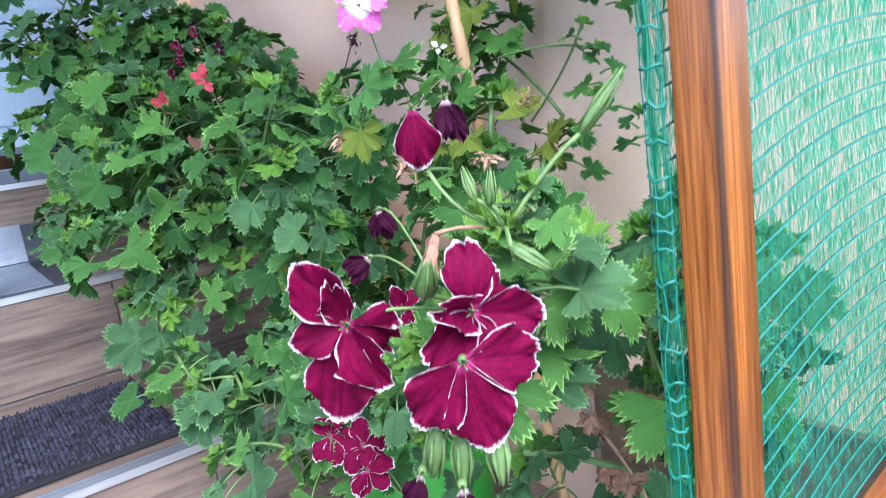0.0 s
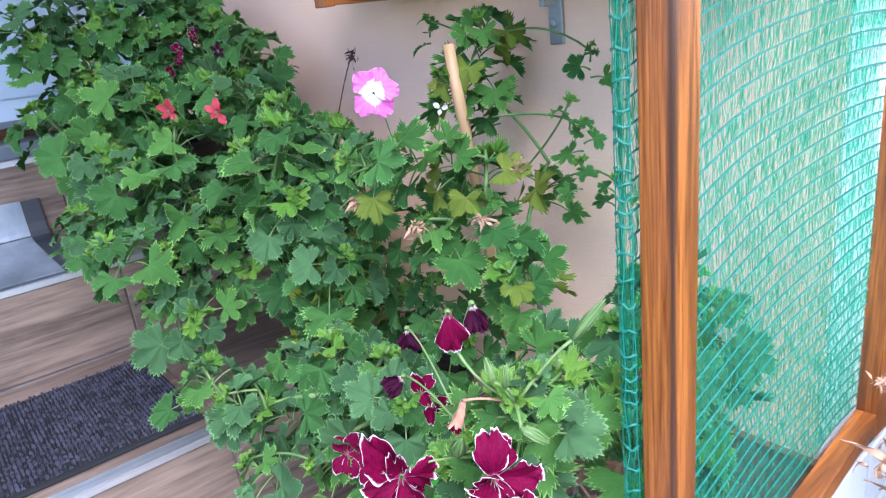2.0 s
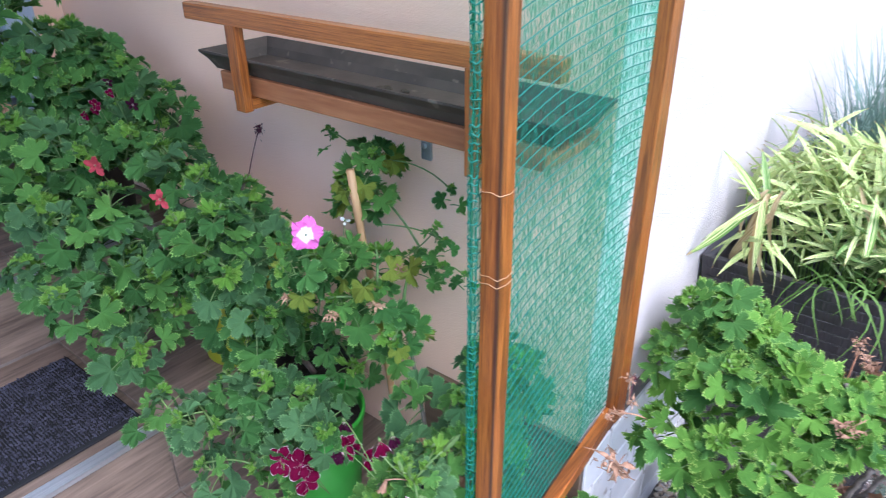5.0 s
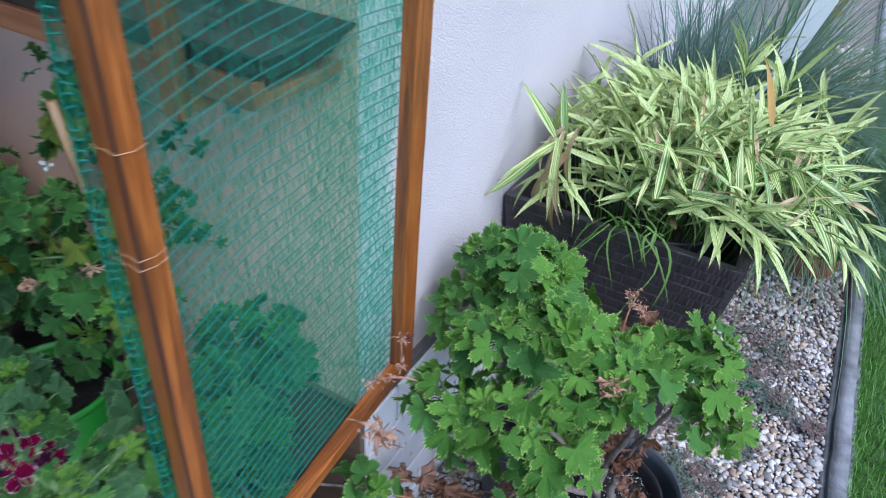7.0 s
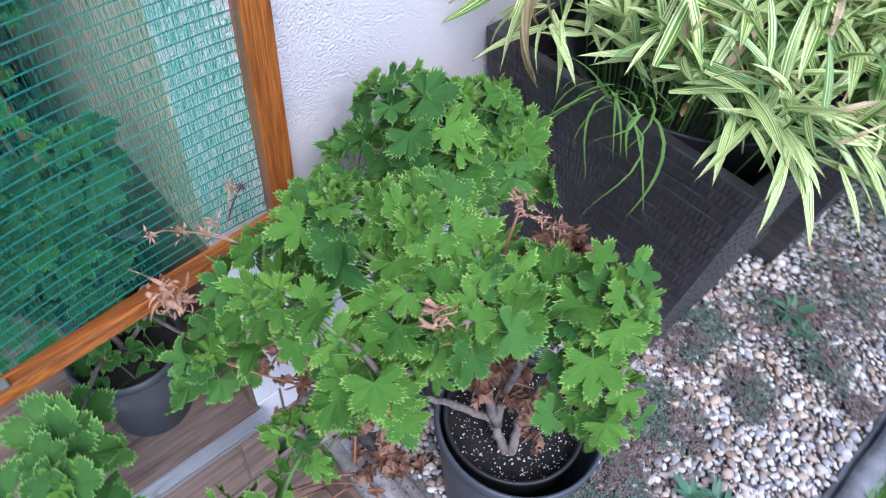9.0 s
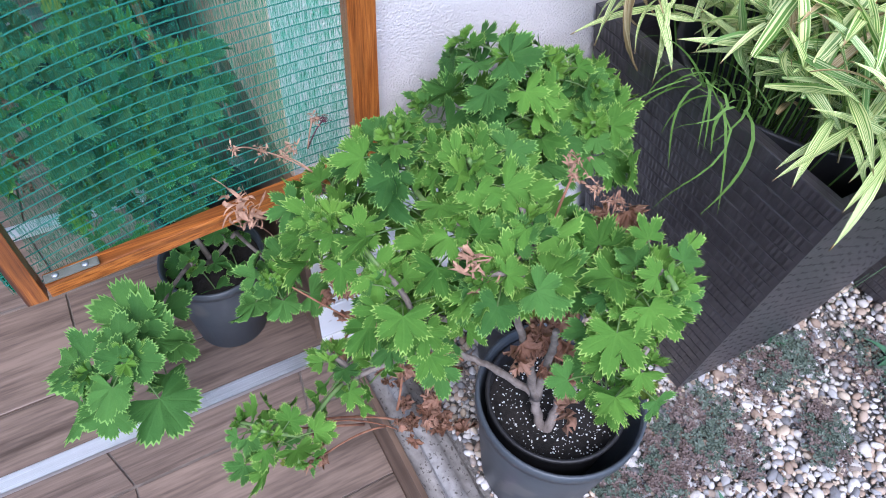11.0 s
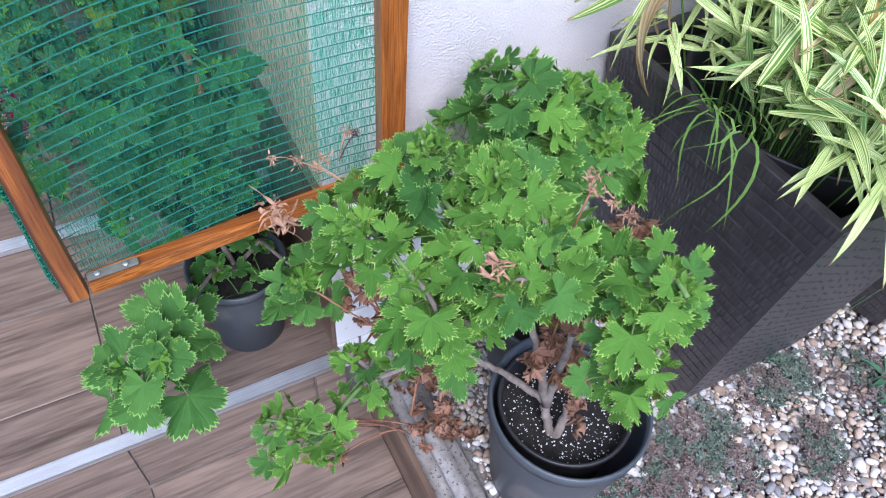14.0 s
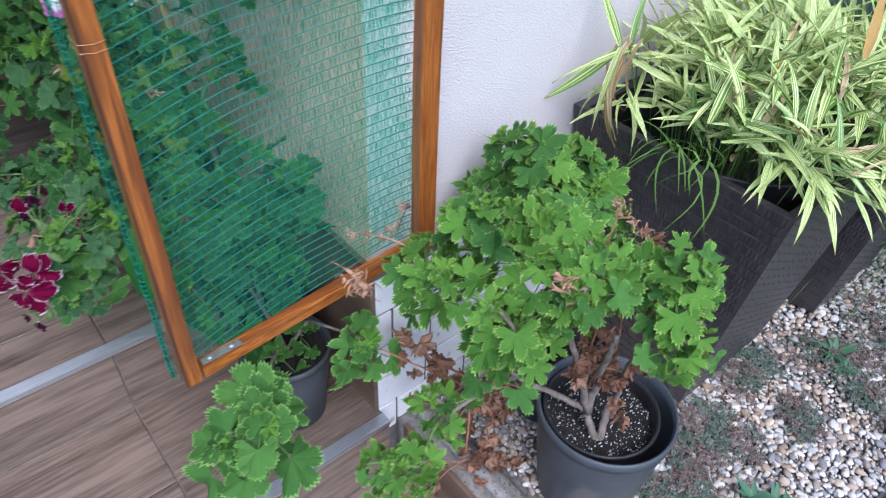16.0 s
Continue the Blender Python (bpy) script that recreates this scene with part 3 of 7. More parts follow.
# ---- kerbs and ground ----
def worn_block(name, a, b, mat, seed, cell=0.02, amp=0.004, round_r=0.012):
    """A cast block with a rounded, pitted top."""
    bm = box_bm(a, b)
    bmesh.ops.bevel(bm, geom=[e for e in bm.edges if e.verts[0].co.z > b[2] - 1e-4 and e.verts[1].co.z > b[2] - 1e-4], offset=round_r, segments=4, affect="EDGES")
    long_i = 0 if (b[0] - a[0]) > (b[1] - a[1]) else 1
    n = int((b[long_i] - a[long_i]) / cell)
    es = [e for e in bm.edges if abs(e.verts[0].co[long_i] - e.verts[1].co[long_i]) > 0.5 * (b[long_i] - a[long_i])]
    bmesh.ops.subdivide_edges(bm, edges=es, cuts=max(1, n), use_grid_fill=True)
    for v in bm.verts:
        q = v.co * 18 + Vector((seed, seed, 0))
        v.co.z += (noise.noise(q) - 0.2) * amp
        v.co[1 - long_i] += noise.noise(q * 0.7 + Vector((9, 0, 0))) * amp
    for f in bm.faces:
        f.smooth = True
    return tagged(part(name, bm, mat), kind="structure")


worn_block("kerb_porch", (WX + 0.02, 0.669, -0.3), (0.62, 0.757, 0.004), M_KERB, 3, 0.02, 0.003, 0.03)
worn_block("kerb_lawn", (0.572, 0.757, -0.3), (0.640, 7.5, 0.016), M_EDGING, 11, 0.05, 0.003, 0.014)
tagged(part("ground", mesh_ob("ground", [(-900, -900, -0.16), (900, -900, -0.16), (900, 900, -0.16), (-900, 900, -0.16)], [(0, 1, 2, 3)], M_TURF)), kind="structure")
structure("lawn_bed", (0.640, 0.70, -0.3), (14, 14, -0.012), M_TURF)
structure("gravel_base", (WX + 0.02, 0.757, -0.3), (0.575, 7.5, -0.012), M_GRIT)

# ---- door and mats ----
door = tagged(part("door_1", box_bm((-1.93, -1.2, 0.835), (-1.885, 0.46, 2.95), 0.004), M_DOOR), kind="structure")
for (za, zb) in ((0.90, 1.16), (1.19, 1.62), (1.65, 2.2)):
    part("door_panel", box_bm((-1.888, -1.08, za), (-1.878, 0.36, zb), 0.004), M_DOOR, door)
# dark strip put in for the shade of the gap below the door
part("door_bottom_rail", box_bm((-1.884, -1.2, 0.836), (-1.872, 0.46, 0.852), 0.002), M_DOOR_DARK, door, "dark strip painted for the shaded gap under the door")
structure("door_frame", (-1.95, 0.462, 0.772), (-1.86, 0.54, 3.0), M_DOOR, 0.004)
structure("door_threshold", (-1.95, -1.3, 0.772), (-1.80, 0.46, 0.806), M_DOOR_DARK, 0.004)
structure("wall_door", (-2.4, 0.54, 0.772), (-1.88, CY - 0.001, 3.2), M_BEIGE)

mat_root = tagged(part("doormat", box_bm((-1.300, -0.62, 0.4075), (-0.985, 0.188, 0.414), 0.003), M_MAT_BASE), "charcoal ribbed doormat lying on a stair tread", "doormat")
rv, rf = [], []
mr = random.Random(5)
y = -0.612
while y < 0.184:
    x = -1.294
    while x < -0.990:
        h = 0.4170 + mr.random() * 0.0035
        a = mr.uniform(-1.5, 1.5)
        dx, dy = 0.0034 * math.cos(a), 0.0034 * math.sin(a)
        b0 = len(rv)
        for (px, py, pz) in ((-dx - 0.0012, -dy, 0.413), (dx - 0.0012, dy, 0.413), (dx + 0.0012, dy, 0.413), (-dx + 0.0012, -dy, 0.413), (-dx * 0.6, -dy * 0.6, h), (dx * 0.6, dy * 0.6, h)):
            rv.append((x + px + mr.uniform(-0.001, 0.001), y + py, pz))
        rf += [(b0, b0 + 1, b0 + 5, b0 + 4), (b0 + 2, b0 + 3, b0 + 4, b0 + 5), (b0 + 1, b0 + 2, b0 + 5), (b0 + 3, b0, b0 + 4)]
        x += 0.0078
    y += 0.0062
tagged(part("loop_fabric", mesh_ob("loop_fabric", rv, rf, M_MAT), None, mat_root), kind="stuff")


def bent_sheet(name, y0, y1, path, thick, mat):
    """A sheet lying along (x, z) points, its own thickness above them."""
    v, f = [], []
    m_ = len(path)
    for i, (x, z) in enumerate(path):
        dx, dz = path[min(i + 1, m_ - 1)][0] - path[max(i - 1, 0)][0], path[min(i + 1, m_ - 1)][1] - path[max(i - 1, 0)][1]
        ln = math.hypot(dx, dz)
        nx, nz = dz / ln, -dx / ln
        v += [(x, y0, z), (x, y1, z), (x + nx * thick, y1, z + nz * thick), (x + nx * thick, y0, z + nz * thick)]
    for i in range(m_ - 1):
        a, b = 4 * i, 4 * i + 4
        for k in range(4):
            f.append((a + k, b + k, b + (k + 1) % 4, a + (k + 1) % 4))
    f += [(0, 1, 2, 3), (4 * m_ - 1, 4 * m_ - 2, 4 * m_ - 3, 4 * m_ - 4)]
    return mesh_ob(name, v, f, mat, False)


# the mat is deeper than the tread and stands up against the riser behind
MAT_LINE = [(-1.392 - 0.03 * k, 0.5912) for k in range(11)] + [(-1.716, 0.593), (-1.734, 0.600), (-1.744, 0.613), (-1.748, 0.632), (-1.750, 0.655), (-1.751, 0.684)]
mat2 = tagged(part("doormat", bent_sheet("doormat", -0.62, 0.150, MAT_LINE, 0.004, M_MAT_EDGE)), "grey printed doormat with a dark border, bent up the riser", "doormat")
part("printed_field", bent_sheet("printed_field", -0.58, 0.112, [(x + (0.0046 if z > 0.6 else 0), z + 0.0045 if z < 0.6 else z + 0.002) for x, z in MAT_LINE], 0.002, M_MAT_PRINT), None, mat2, "pale grey streaked print")

# ---- wall shelf with its tray ----
shelf = empty("wall_shelf", (-0.6, 0.60, 1.02), "orange stained wooden wall shelf with a front rail", "shelf")


def under(root, name, bm, mat, label=""):
    ob = part(name, bm, mat, root, label)
    ob.matrix_basis = Matrix.Translation(-Vector(root.location))
    return ob


under(shelf, "front_rail", box_bm((-0.985, 0.440, 1.142), (-0.232, 0.462, 1.170), 0.002), M_WOOD_X)
for xa in (-0.868, -0.368):
    under(shelf, "arm", box_bm((xa, 0.438, 0.998), (xa + 0.027, 0.456, 1.144), 0.002), M_WOOD_V)
    under(shelf, "bracket_bar", box_bm((xa + 0.002, 0.456, 1.000), (xa + 0.025, CY - 0.002, 1.018), 0.002), M_WOOD_Y)
under(shelf, "fascia_board", box_bm((-0.945, 0.468, 1.019), (-0.262, 0.486, 1.052), 0.002), M_FASCIA, "red-brown stained front board")
under(shelf, "shelf_board", box_bm((-0.945, 0.486, 1.020), (-0.262, CY - 0.003, 1.036), 0.002), M_FASCIA)

tv, tf = [], []
X0, X1, Y0, Y1 = -0.985, -0.238, 0.456, 0.612


def ring(off, z):
    k = len(tv)
    tv.extend([(X0 + off, Y0 + off, z), (X1 - off, Y0 + off, z), (X1 - off, Y1 - off, z), (X0 + off, Y1 - off, z)])
    return k


rings = [ring(0.020, 1.0525), ring(0.012, 1.068), ring(0.010, 1.071), ring(0.0, 1.083), ring(0.0, 1.0865), ring(0.004, 1.0865), ring(0.016, 1.071), ring(0.024, 1.057)]
rim_f = []
for i_, (a, b) in enumerate(zip(rings, rings[1:])):
    for k in range(4):
        (rim_f if 2 <= i_ <= 5 else tf).append((a + k, a + (k + 1) % 4, b + (k + 1) % 4, b + k))
tf.append(tuple(rings[0] + k for k in (3, 2, 1, 0)))
tf.append(tuple(rings[-1] + k for k in range(4)))
tray = tagged(part("planter_tray", mesh_ob("planter_tray", tv, tf, M_TRAY)), "empty black plastic planter tray on the wall shelf", "tray")
part("rim", mesh_ob("rim", tv, rim_f, M_TRAY), None, tray)
for (x, y, s) in ((-0.60, 0.535, 1), (-0.56, 0.54, 0.7), (-0.41, 0.56, 0.8)):
    bm = bmesh.new()
    bmesh.ops.create_icosphere(bm, subdivisions=2, radius=0.016 * s)
    for v in bm.verts:
        v.co *= 0.7 + 0.6 * noise.noise(v.co * 90 + Vector((x * 40, 0, 0)))
        v.co.z *= 0.35
        v.co += Vector((x, y, 1.0605))
    tagged(part("soil_crumb", bm, M_SOIL), "dry crumb of soil lying in the empty tray", "soil crumb", "soil crumbs in the tray")

for bx in (-0.586, -0.450):
    br = empty("shelf_bracket", (bx, CY - 0.004, 0.95), "galvanised steel bracket screwed to the plaster wall", "bracket", "shelf brackets")
    under(br, "plate", box_bm((bx - 0.011, CY - 0.006, 0.918), (bx + 0.011, CY - 0.001, 1.02), 0.0015), M_STEEL)
    under(br, "gusset", box_bm((bx - 0.004, CY - 0.03, 0.965), (bx + 0.004, CY - 0.006, 1.02), 0.0015), M_STEEL)
    under(br, "arm_plate", box_bm((bx - 0.011, 0.50, 1.015), (bx + 0.011, CY - 0.006, 1.0195), 0.001), M_STEEL)
    for sz in (0.944, 0.992):
        sv, sf = [], []
        tube(sv, sf, [(bx - 0.002, CY - 0.005, sz), (bx - 0.002, CY - 0.0085, sz), (bx - 0.002, CY - 0.0095, sz)], [0.0052, 0.005, 0.003], 12)
        sc = part("screw", mesh_ob("screw", sv, sf, M_STEEL, True), None, br)
        sc.matrix_basis = Matrix.Translation(-Vector(br.location))

# ---- shade-net panel ----
panel = empty("net_screen", (-0.21, 0.50, 0.456), "green shade net screen in an orange stained timber frame", "screen")


def warped_post(a, b, seed, mat):
    bm = box_bm(a, b, 0.0012, 2)
    es = [e for e in bm.edges if abs(e.verts[0].co.z - e.verts[1].co.z) > 0.5]
    bmesh.ops.subdivide_edges(bm, edges=es, cuts=24, use_grid_fill=True)
    for v in bm.verts:
        q = Vector((0, 0, v.co.z * 3.1 + seed))
        v.co.x += noise.noise(q) * 0.0022
        v.co.y += noise.noise(q + Vector((5, 0, 0))) * 0.0022
        if noise.noise(Vector((seed, 3, v.co.z * 22))) > 0.35:
            v.co.y -= 0.0008
    return bm


def rail_between(p, q, w, h):
    p, q = Vector(p), Vector(q)
    d = (q - p)
    bm = box_bm((-w / 2, 0, -h / 2), (w / 2, d.length, h / 2), 0.002)
    bmesh.ops.transform(bm, matrix=frame_rot(d, p), verts=bm.verts)
    return bm


def frame_rot(d, p):
    y = d.normalized()
    x = y.cross(Vector((0, 0, 1))).normalized()
    zz = x.cross(y)
    m = Matrix((x, y, zz)).transposed().to_4x4()
    m.translation = p
    return m


TOP = 2.05
under(panel, "post", warped_post((-0.2015, 0.246, 0.456), (-0.179, 0.271, TOP), 1.7, M_WOOD_V), M_WOOD_V)
under(panel, "post", warped_post((-0.242, 0.712, 0.449), (-0.217, 0.750, TOP), 8.2, M_WOOD_V), M_WOOD_V)
for zz in (0.468, TOP - 0.014):
    under(panel, "rail", rail_between((-0.192, 0.274, zz), (-0.2285, 0.712, zz), 0.022, 0.024), M_WOOD_Y)
under(panel, "corner_plate", rail_between((-0.1865, 0.276, 0.4865), (-0.190, 0.342, 0.4865), 0.013, 0.0014), M_PLATE, "small flat steel fixing plate")
for (sx, sy) in ((-0.187, 0.290), (-0.1885, 0.326)):
    sv, sf = [], []
    tube(sv, sf, [(sx, sy, 0.487), (sx, sy, 0.4895), (sx, sy, 0.4903)], [0.0042, 0.0040, 0.002], 10)
    s_ = part("screw", mesh_ob("screw", sv, sf, M_STEEL, True), None, panel)
    s_.matrix_basis = Matrix.Translation(-Vector(panel.location))


def net_point(s, z, lift=0.0):
    """A point of the hung net: s from the post's inner edge (0) to the wall post (1)."""
    y = 0.246 + 0.494 * s
    x = -0.206 - 0.036 * s
    x -= 0.003 * math.exp(-(s / 0.04) ** 2)
    belly = math.sin(math.pi * min(1, max(0, s)))
    x += belly * 0.008 * noise.noise(Vector((s * 3, 0, z * 4))) + lift
    sag = belly * 0.004 * noise.noise(Vector((s * 2.0 + 4, 1, z * 2.5))) - 0.030 + 0.036 * (1 - ((y - 0.60) / 0.30) ** 2)
    return Vector((x, y, z + sag))


nr = random.Random(21)
rowv, rowf, tapv, tapf = [], [], [], []
ROW = 0.0163
n_rows = int((TOP - 0.46) / ROW)
NS = 420
for r_ in range(n_rows + 1):
    zr = 0.484 + r_ * ROW
    tilt = 0.004 * noise.noise(Vector((r_ * 0.7, 2, 2)))
    if zr > 1.50:
        tube(rowv, rowf, [net_point(k / 60, zr + tilt * (k / 60 - 0.5), 0.0006) for k in range(61)], 0.0011, 4, False)
        continue
    ph = nr.uniform(0, 6)
    # two yarns looped round one another, a knot at every tape
    for way_ in (0.0, math.pi):
        pts = []
        for k in range(NS + 1):
            s = k / NS
            a = ph + way_ + k * 1.5708 + 0.3 * nr.uniform(-1, 1)
            pts.append(net_point(s, zr + tilt * (s - 0.5) + nr.uniform(-0.0003, 0.0003) + 0.00062 * math.sin(a), 0.0006 + 0.0006 * math.cos(a)))
        tube(rowv, rowf, pts, [0.00050 + 0.00022 * (k % 4 == 1) for k in range(NS + 1)], 3, False)
NT = 310
for r_ in range(n_rows):
    zr = 0.484 + r_ * ROW
    for k in range(NT):
        s0 = (k + nr.uniform(-0.4, 0.4)) / NT
        if s0 < 0.06:
            s0 = s0 * nr.uniform(0.4, 1.0)
        s1 = s0 + nr.choice((-1, 1)) * nr.uniform(0.05, 0.55) / NT
        if s1 < 0 or s1 > 1 or s0 < 0 or s0 > 1:
            continue
        w = nr.uniform(0.00045, 0.00115)
        a, b = net_point(s0, zr), net_point(s1, zr + ROW)
        ang_ = nr.uniform(-0.7, 0.7)
        b0 = len(tapv)
        for q, ww in ((0.0, 0.4), (0.3, 0.9), (0.65, 1.0), (1.0, 0.4)):
            p = a.lerp(b, q)
            if 0 < q < 1:
                p = p + Vector((nr.uniform(-0.0013, 0.0013), nr.uniform(-0.0009, 0.0009), 0))
            ang_ += nr.uniform(-0.6, 0.6)
            d_ = Vector((math.sin(ang_), math.cos(ang_), 0)) * w * ww
            tapv += [p - d_, p + d_]
        tapf += [(b0 + 2 * q, b0 + 2 * q + 1, b0 + 2 * q + 3, b0 + 2 * q + 2) for q in range(3)]
# loose selvedge: folded film bunched along the front post and tied at every row
n_z = int((TOP - 0.462) / 0.0045)
for k in range(9):
    x_off, y_off, w = nr.uniform(-0.0030, 0.0030), nr.uniform(-0.0034, 0.0034), nr.uniform(0.0011, 0.0026)
    turn0 = nr.uniform(-1.2, 1.2)
    b0 = len(tapv)
    for q in range(n_z + 1):
        z_ = 0.462 + q * 0.0045
        tied = abs(((z_ - 0.484) / ROW + 0.5) % 1.0 - 0.5) * 2
        pinch = 0.55 + 0.45 * tied
        a = turn0 + 1.5 * noise.noise(Vector((k * 3.1, z_ * 45, 0)))
        c = Vector((-0.2050 + 0.0020 * noise.noise(Vector((z_ * 9, 1, 4))) + x_off * pinch + 0.0016 * noise.noise(Vector((z_ * 60, k, 4))), 0.2385 + 0.0028 * noise.noise(Vector((z_ * 7, 3, 9))) + y_off * pinch + 0.0012 * noise.noise(Vector((z_ * 60, k, 9))), z_))
        e = Vector((math.cos(a), math.sin(a), 0.25 * math.sin(z_ * 300 + k))) * w * pinch
        tapv += [c - e, c + e]
    tapf += [(b0 + 2 * q, b0 + 2 * q + 1, b0 + 2 * q + 3, b0 + 2 * q + 2) for q in range(n_z)]
for k in range(5):
    ph, rad_ = k * 1.2566 + nr.uniform(-0.3, 0.3), nr.uniform(0.0030, 0.0050)
    pts = []
    for q in range(n_z + 1):
        z_ = 0.462 + q * 0.0045
        a = ph + 0.8 * noise.noise(Vector((k * 3.1, z_ * 26, 0)))
        pts.append((-0.2050 + 0.0020 * noise.noise(Vector((z_ * 9, 1, 4))) + rad_ * math.cos(a), 0.2385 + 0.0028 * noise.noise(Vector((z_ * 7, 3, 9))) + rad_ * math.sin(a), z_))
    tube(rowv, rowf, pts, 0.00038, 3, False)
for r_ in range(2 * n_rows + 1):
    zr = 0.484 + r_ * ROW * 0.5
    if r_ % 2 and nr.random() < 0.5:
        continue
    dx_, dy_ = 0.0020 * noise.noise(Vector((zr * 9, 1, 4))), 0.0028 * noise.noise(Vector((zr * 7, 3, 9)))
    pts = [(-0.2050 + dx_ + 0.0050 * math.cos(a), 0.2385 + dy_ + 0.0046 * math.sin(a), zr + 0.0012 * math.sin(a * 3 + r_) + nr.uniform(-0.0008, 0.0008)) for a in (-3.3, -2.7, -2.1, -1.5, -0.9, -0.3, 0.3)]
    tube(rowv, rowf, pts, [0.0006, 0.0010, 0.0007, 0.0010, 0.0007, 0.0010, 0.0006], 5, False)
shift = Vector(panel.location)
net = part("net_tape", mesh_ob("net_tape", [v - shift for v in tapv], tapf, M_NET_TAPE), None, panel, "fine green plastic tape weave")
tagged(net, kind="stuff")
tagged(part("net_cord", mesh_ob("net_cord", [v - shift for v in rowv], rowf, M_NET_ROW), None, panel, "knotted green cord rows"), kind="stuff")


# ---- leaves ----
def leaf_mesh(name, seed, mat, lobes=5, deep=0.48, cup=0.14, pleat=0.16, tooth=0.075, fan=116, crumple=0.0, point=1.9):
    """Palmate blade: five wedge lobes cut by narrow notches, each with pointed teeth; unit length, stalk at the origin, midrib along x."""
    r_ = random.Random(seed)
    span = math.radians(fan + r_.uniform(-8, 8))
    per = 16
    n = lobes * per
    ph = r_.uniform(0, 6)
    size = [r_.uniform(0.86, 1.08) for _ in range(lobes)]
    shift_ = [r_.uniform(-0.05, 0.05) for _ in range(lobes)]
    cut = [deep * r_.uniform(0.8, 1.12) for _ in range(lobes + 1)]
    tilt = [r_.gauss(0, 0.24) for _ in range(lobes)]
    off_z = Vector((seed * 1.7, seed * 0.9, 2.0))

    def body(i, soft):
        k = min(lobes - 1, i // per)
        w = (i - k * per) / per * 2 - 1
        mid = -span + (2 * k + 1) * span / lobes
        bend_ = math.copysign(abs(w) ** 0.82, w)
        th = mid + bend_ * span / lobes + shift_[k] * (1 - w * w)
        u = abs(w)
        full = 1.04 - 0.30 * (abs(mid) / span) ** 1.6
        sk = size[k] + (0.96 - size[k]) * u ** 2
        d = cut[k] if w < 0 else cut[k + 1]
        return th, full * sk * (1 - d * soft * (0.70 * u ** point + 0.30 * u ** 8)), u

    def lift(th, r, u, k):
        # every lobe stands or hangs a little on its own, and the margin is waved
        return cup * r * r + pleat * (u - 0.45) * r + tilt[k] * (1 - u * u) * r * r + 0.07 * r * r * math.sin(3 * th + ph) - 0.24 * r * r * max(0, math.cos(th)) + 0.055 * r ** 4 * math.sin(10 * th + ph)

    verts, uvs, faces = [(0, 0, 0)], [(0, 0)], []
    for q, step, soft in ((0.36, 2, 0.7), (0.72, 2, 0.92), (1.0, 1, 1.0)):
        for i in range(0, n + 1, step):
            th, r, u = body(i, soft)
            r *= q
            if q == 1.0:
                # pointed teeth, the largest at the end of each lobe
                j = i % per
                r += tooth * (-0.7, 1.3, -0.85, 0.8)[j % 4] * r_.uniform(0.7, 1.3) * (0.35 if u > 0.92 else 1.0)
            p = Vector((r * math.cos(th), r * math.sin(th), lift(th, r, u, min(lobes - 1, i // per)) + (r_.uniform(-0.035, 0.045) if q == 1 else r_.uniform(-0.015, 0.015))))
            if crumple:
                g = p * 2.6 + off_z
                p += Vector((noise.noise(g), noise.noise(g + Vector((7, 0, 0))), 1.8 * noise.noise(g + Vector((0, 7, 0))))) * crumple
            verts.append(tuple(p))
            uvs.append((u, q))
    half = n // 2
    a0, b0, c0 = 1, 1 + half + 1, 1 + 2 * (half + 1)
    for i in range(half):
        faces.append((0, a0 + i, a0 + i + 1))
        faces.append((a0 + i, b0 + i, b0 + i + 1, a0 + i + 1))
        faces.append((b0 + i, c0 + 2 * i, c0 + 2 * i + 1))
        faces.append((b0 + i, c0 + 2 * i + 1, b0 + i + 1))
        faces.append((b0 + i + 1, c0 + 2 * i + 1, c0 + 2 * i + 2))
    return mesh_ob(name, verts, faces, mat, True, uvs)


SETS = {}
for key, mat_, kw in (("mid", M_LEAF, dict(deep=0.36, tooth=0.075, pleat=0.20, fan=126, point=2.6)), ("bright", M_LEAF_BRIGHT, dict(deep=0.54, tooth=0.085, pleat=0.05, cup=0.16, point=1.35, fan=122)), ("blue", M_LEAF_BLUE, dict(deep=0.34, cup=0.2, pleat=0.20, fan=128, tooth=0.070, point=2.6)), ("fresh", M_LEAF_FRESH, dict(deep=0.47, tooth=0.080, pleat=0.06, cup=0.16, point=1.5, fan=124)),
                      ("broad", M_LEAF_FRESH, dict(deep=0.34, tooth=0.058, pleat=0.09, cup=0.18, point=2.5, fan=130)), ("young", M_LEAF_YOUNG, dict(cup=0.6, pleat=0.42, deep=0.42, tooth=0.10)), ("yellow", M_LEAF_YELLOW, dict(deep=0.38, fan=126)), ("dry", M_LEAF_DRY, dict(cup=0.55, pleat=0.4, deep=0.42, crumple=0.42))):
    SETS[key] = [leaf_mesh("leaf_" + key, hash_ * 13 + len(key), mat_, **kw) for hash_ in range(1, 9)]


def screen_x(y):
    return -0.192 - 0.038 * (y - 0.26) / 0.48


def floor_at(x, y):
    if y > 0.757:
        return 0.0
    if y > 0.668:
        return 0.005
    z = LAND
    for sx, sz in zip(STEP_X, STEP_Z):
        if x < sx:
            z = sz
    return z


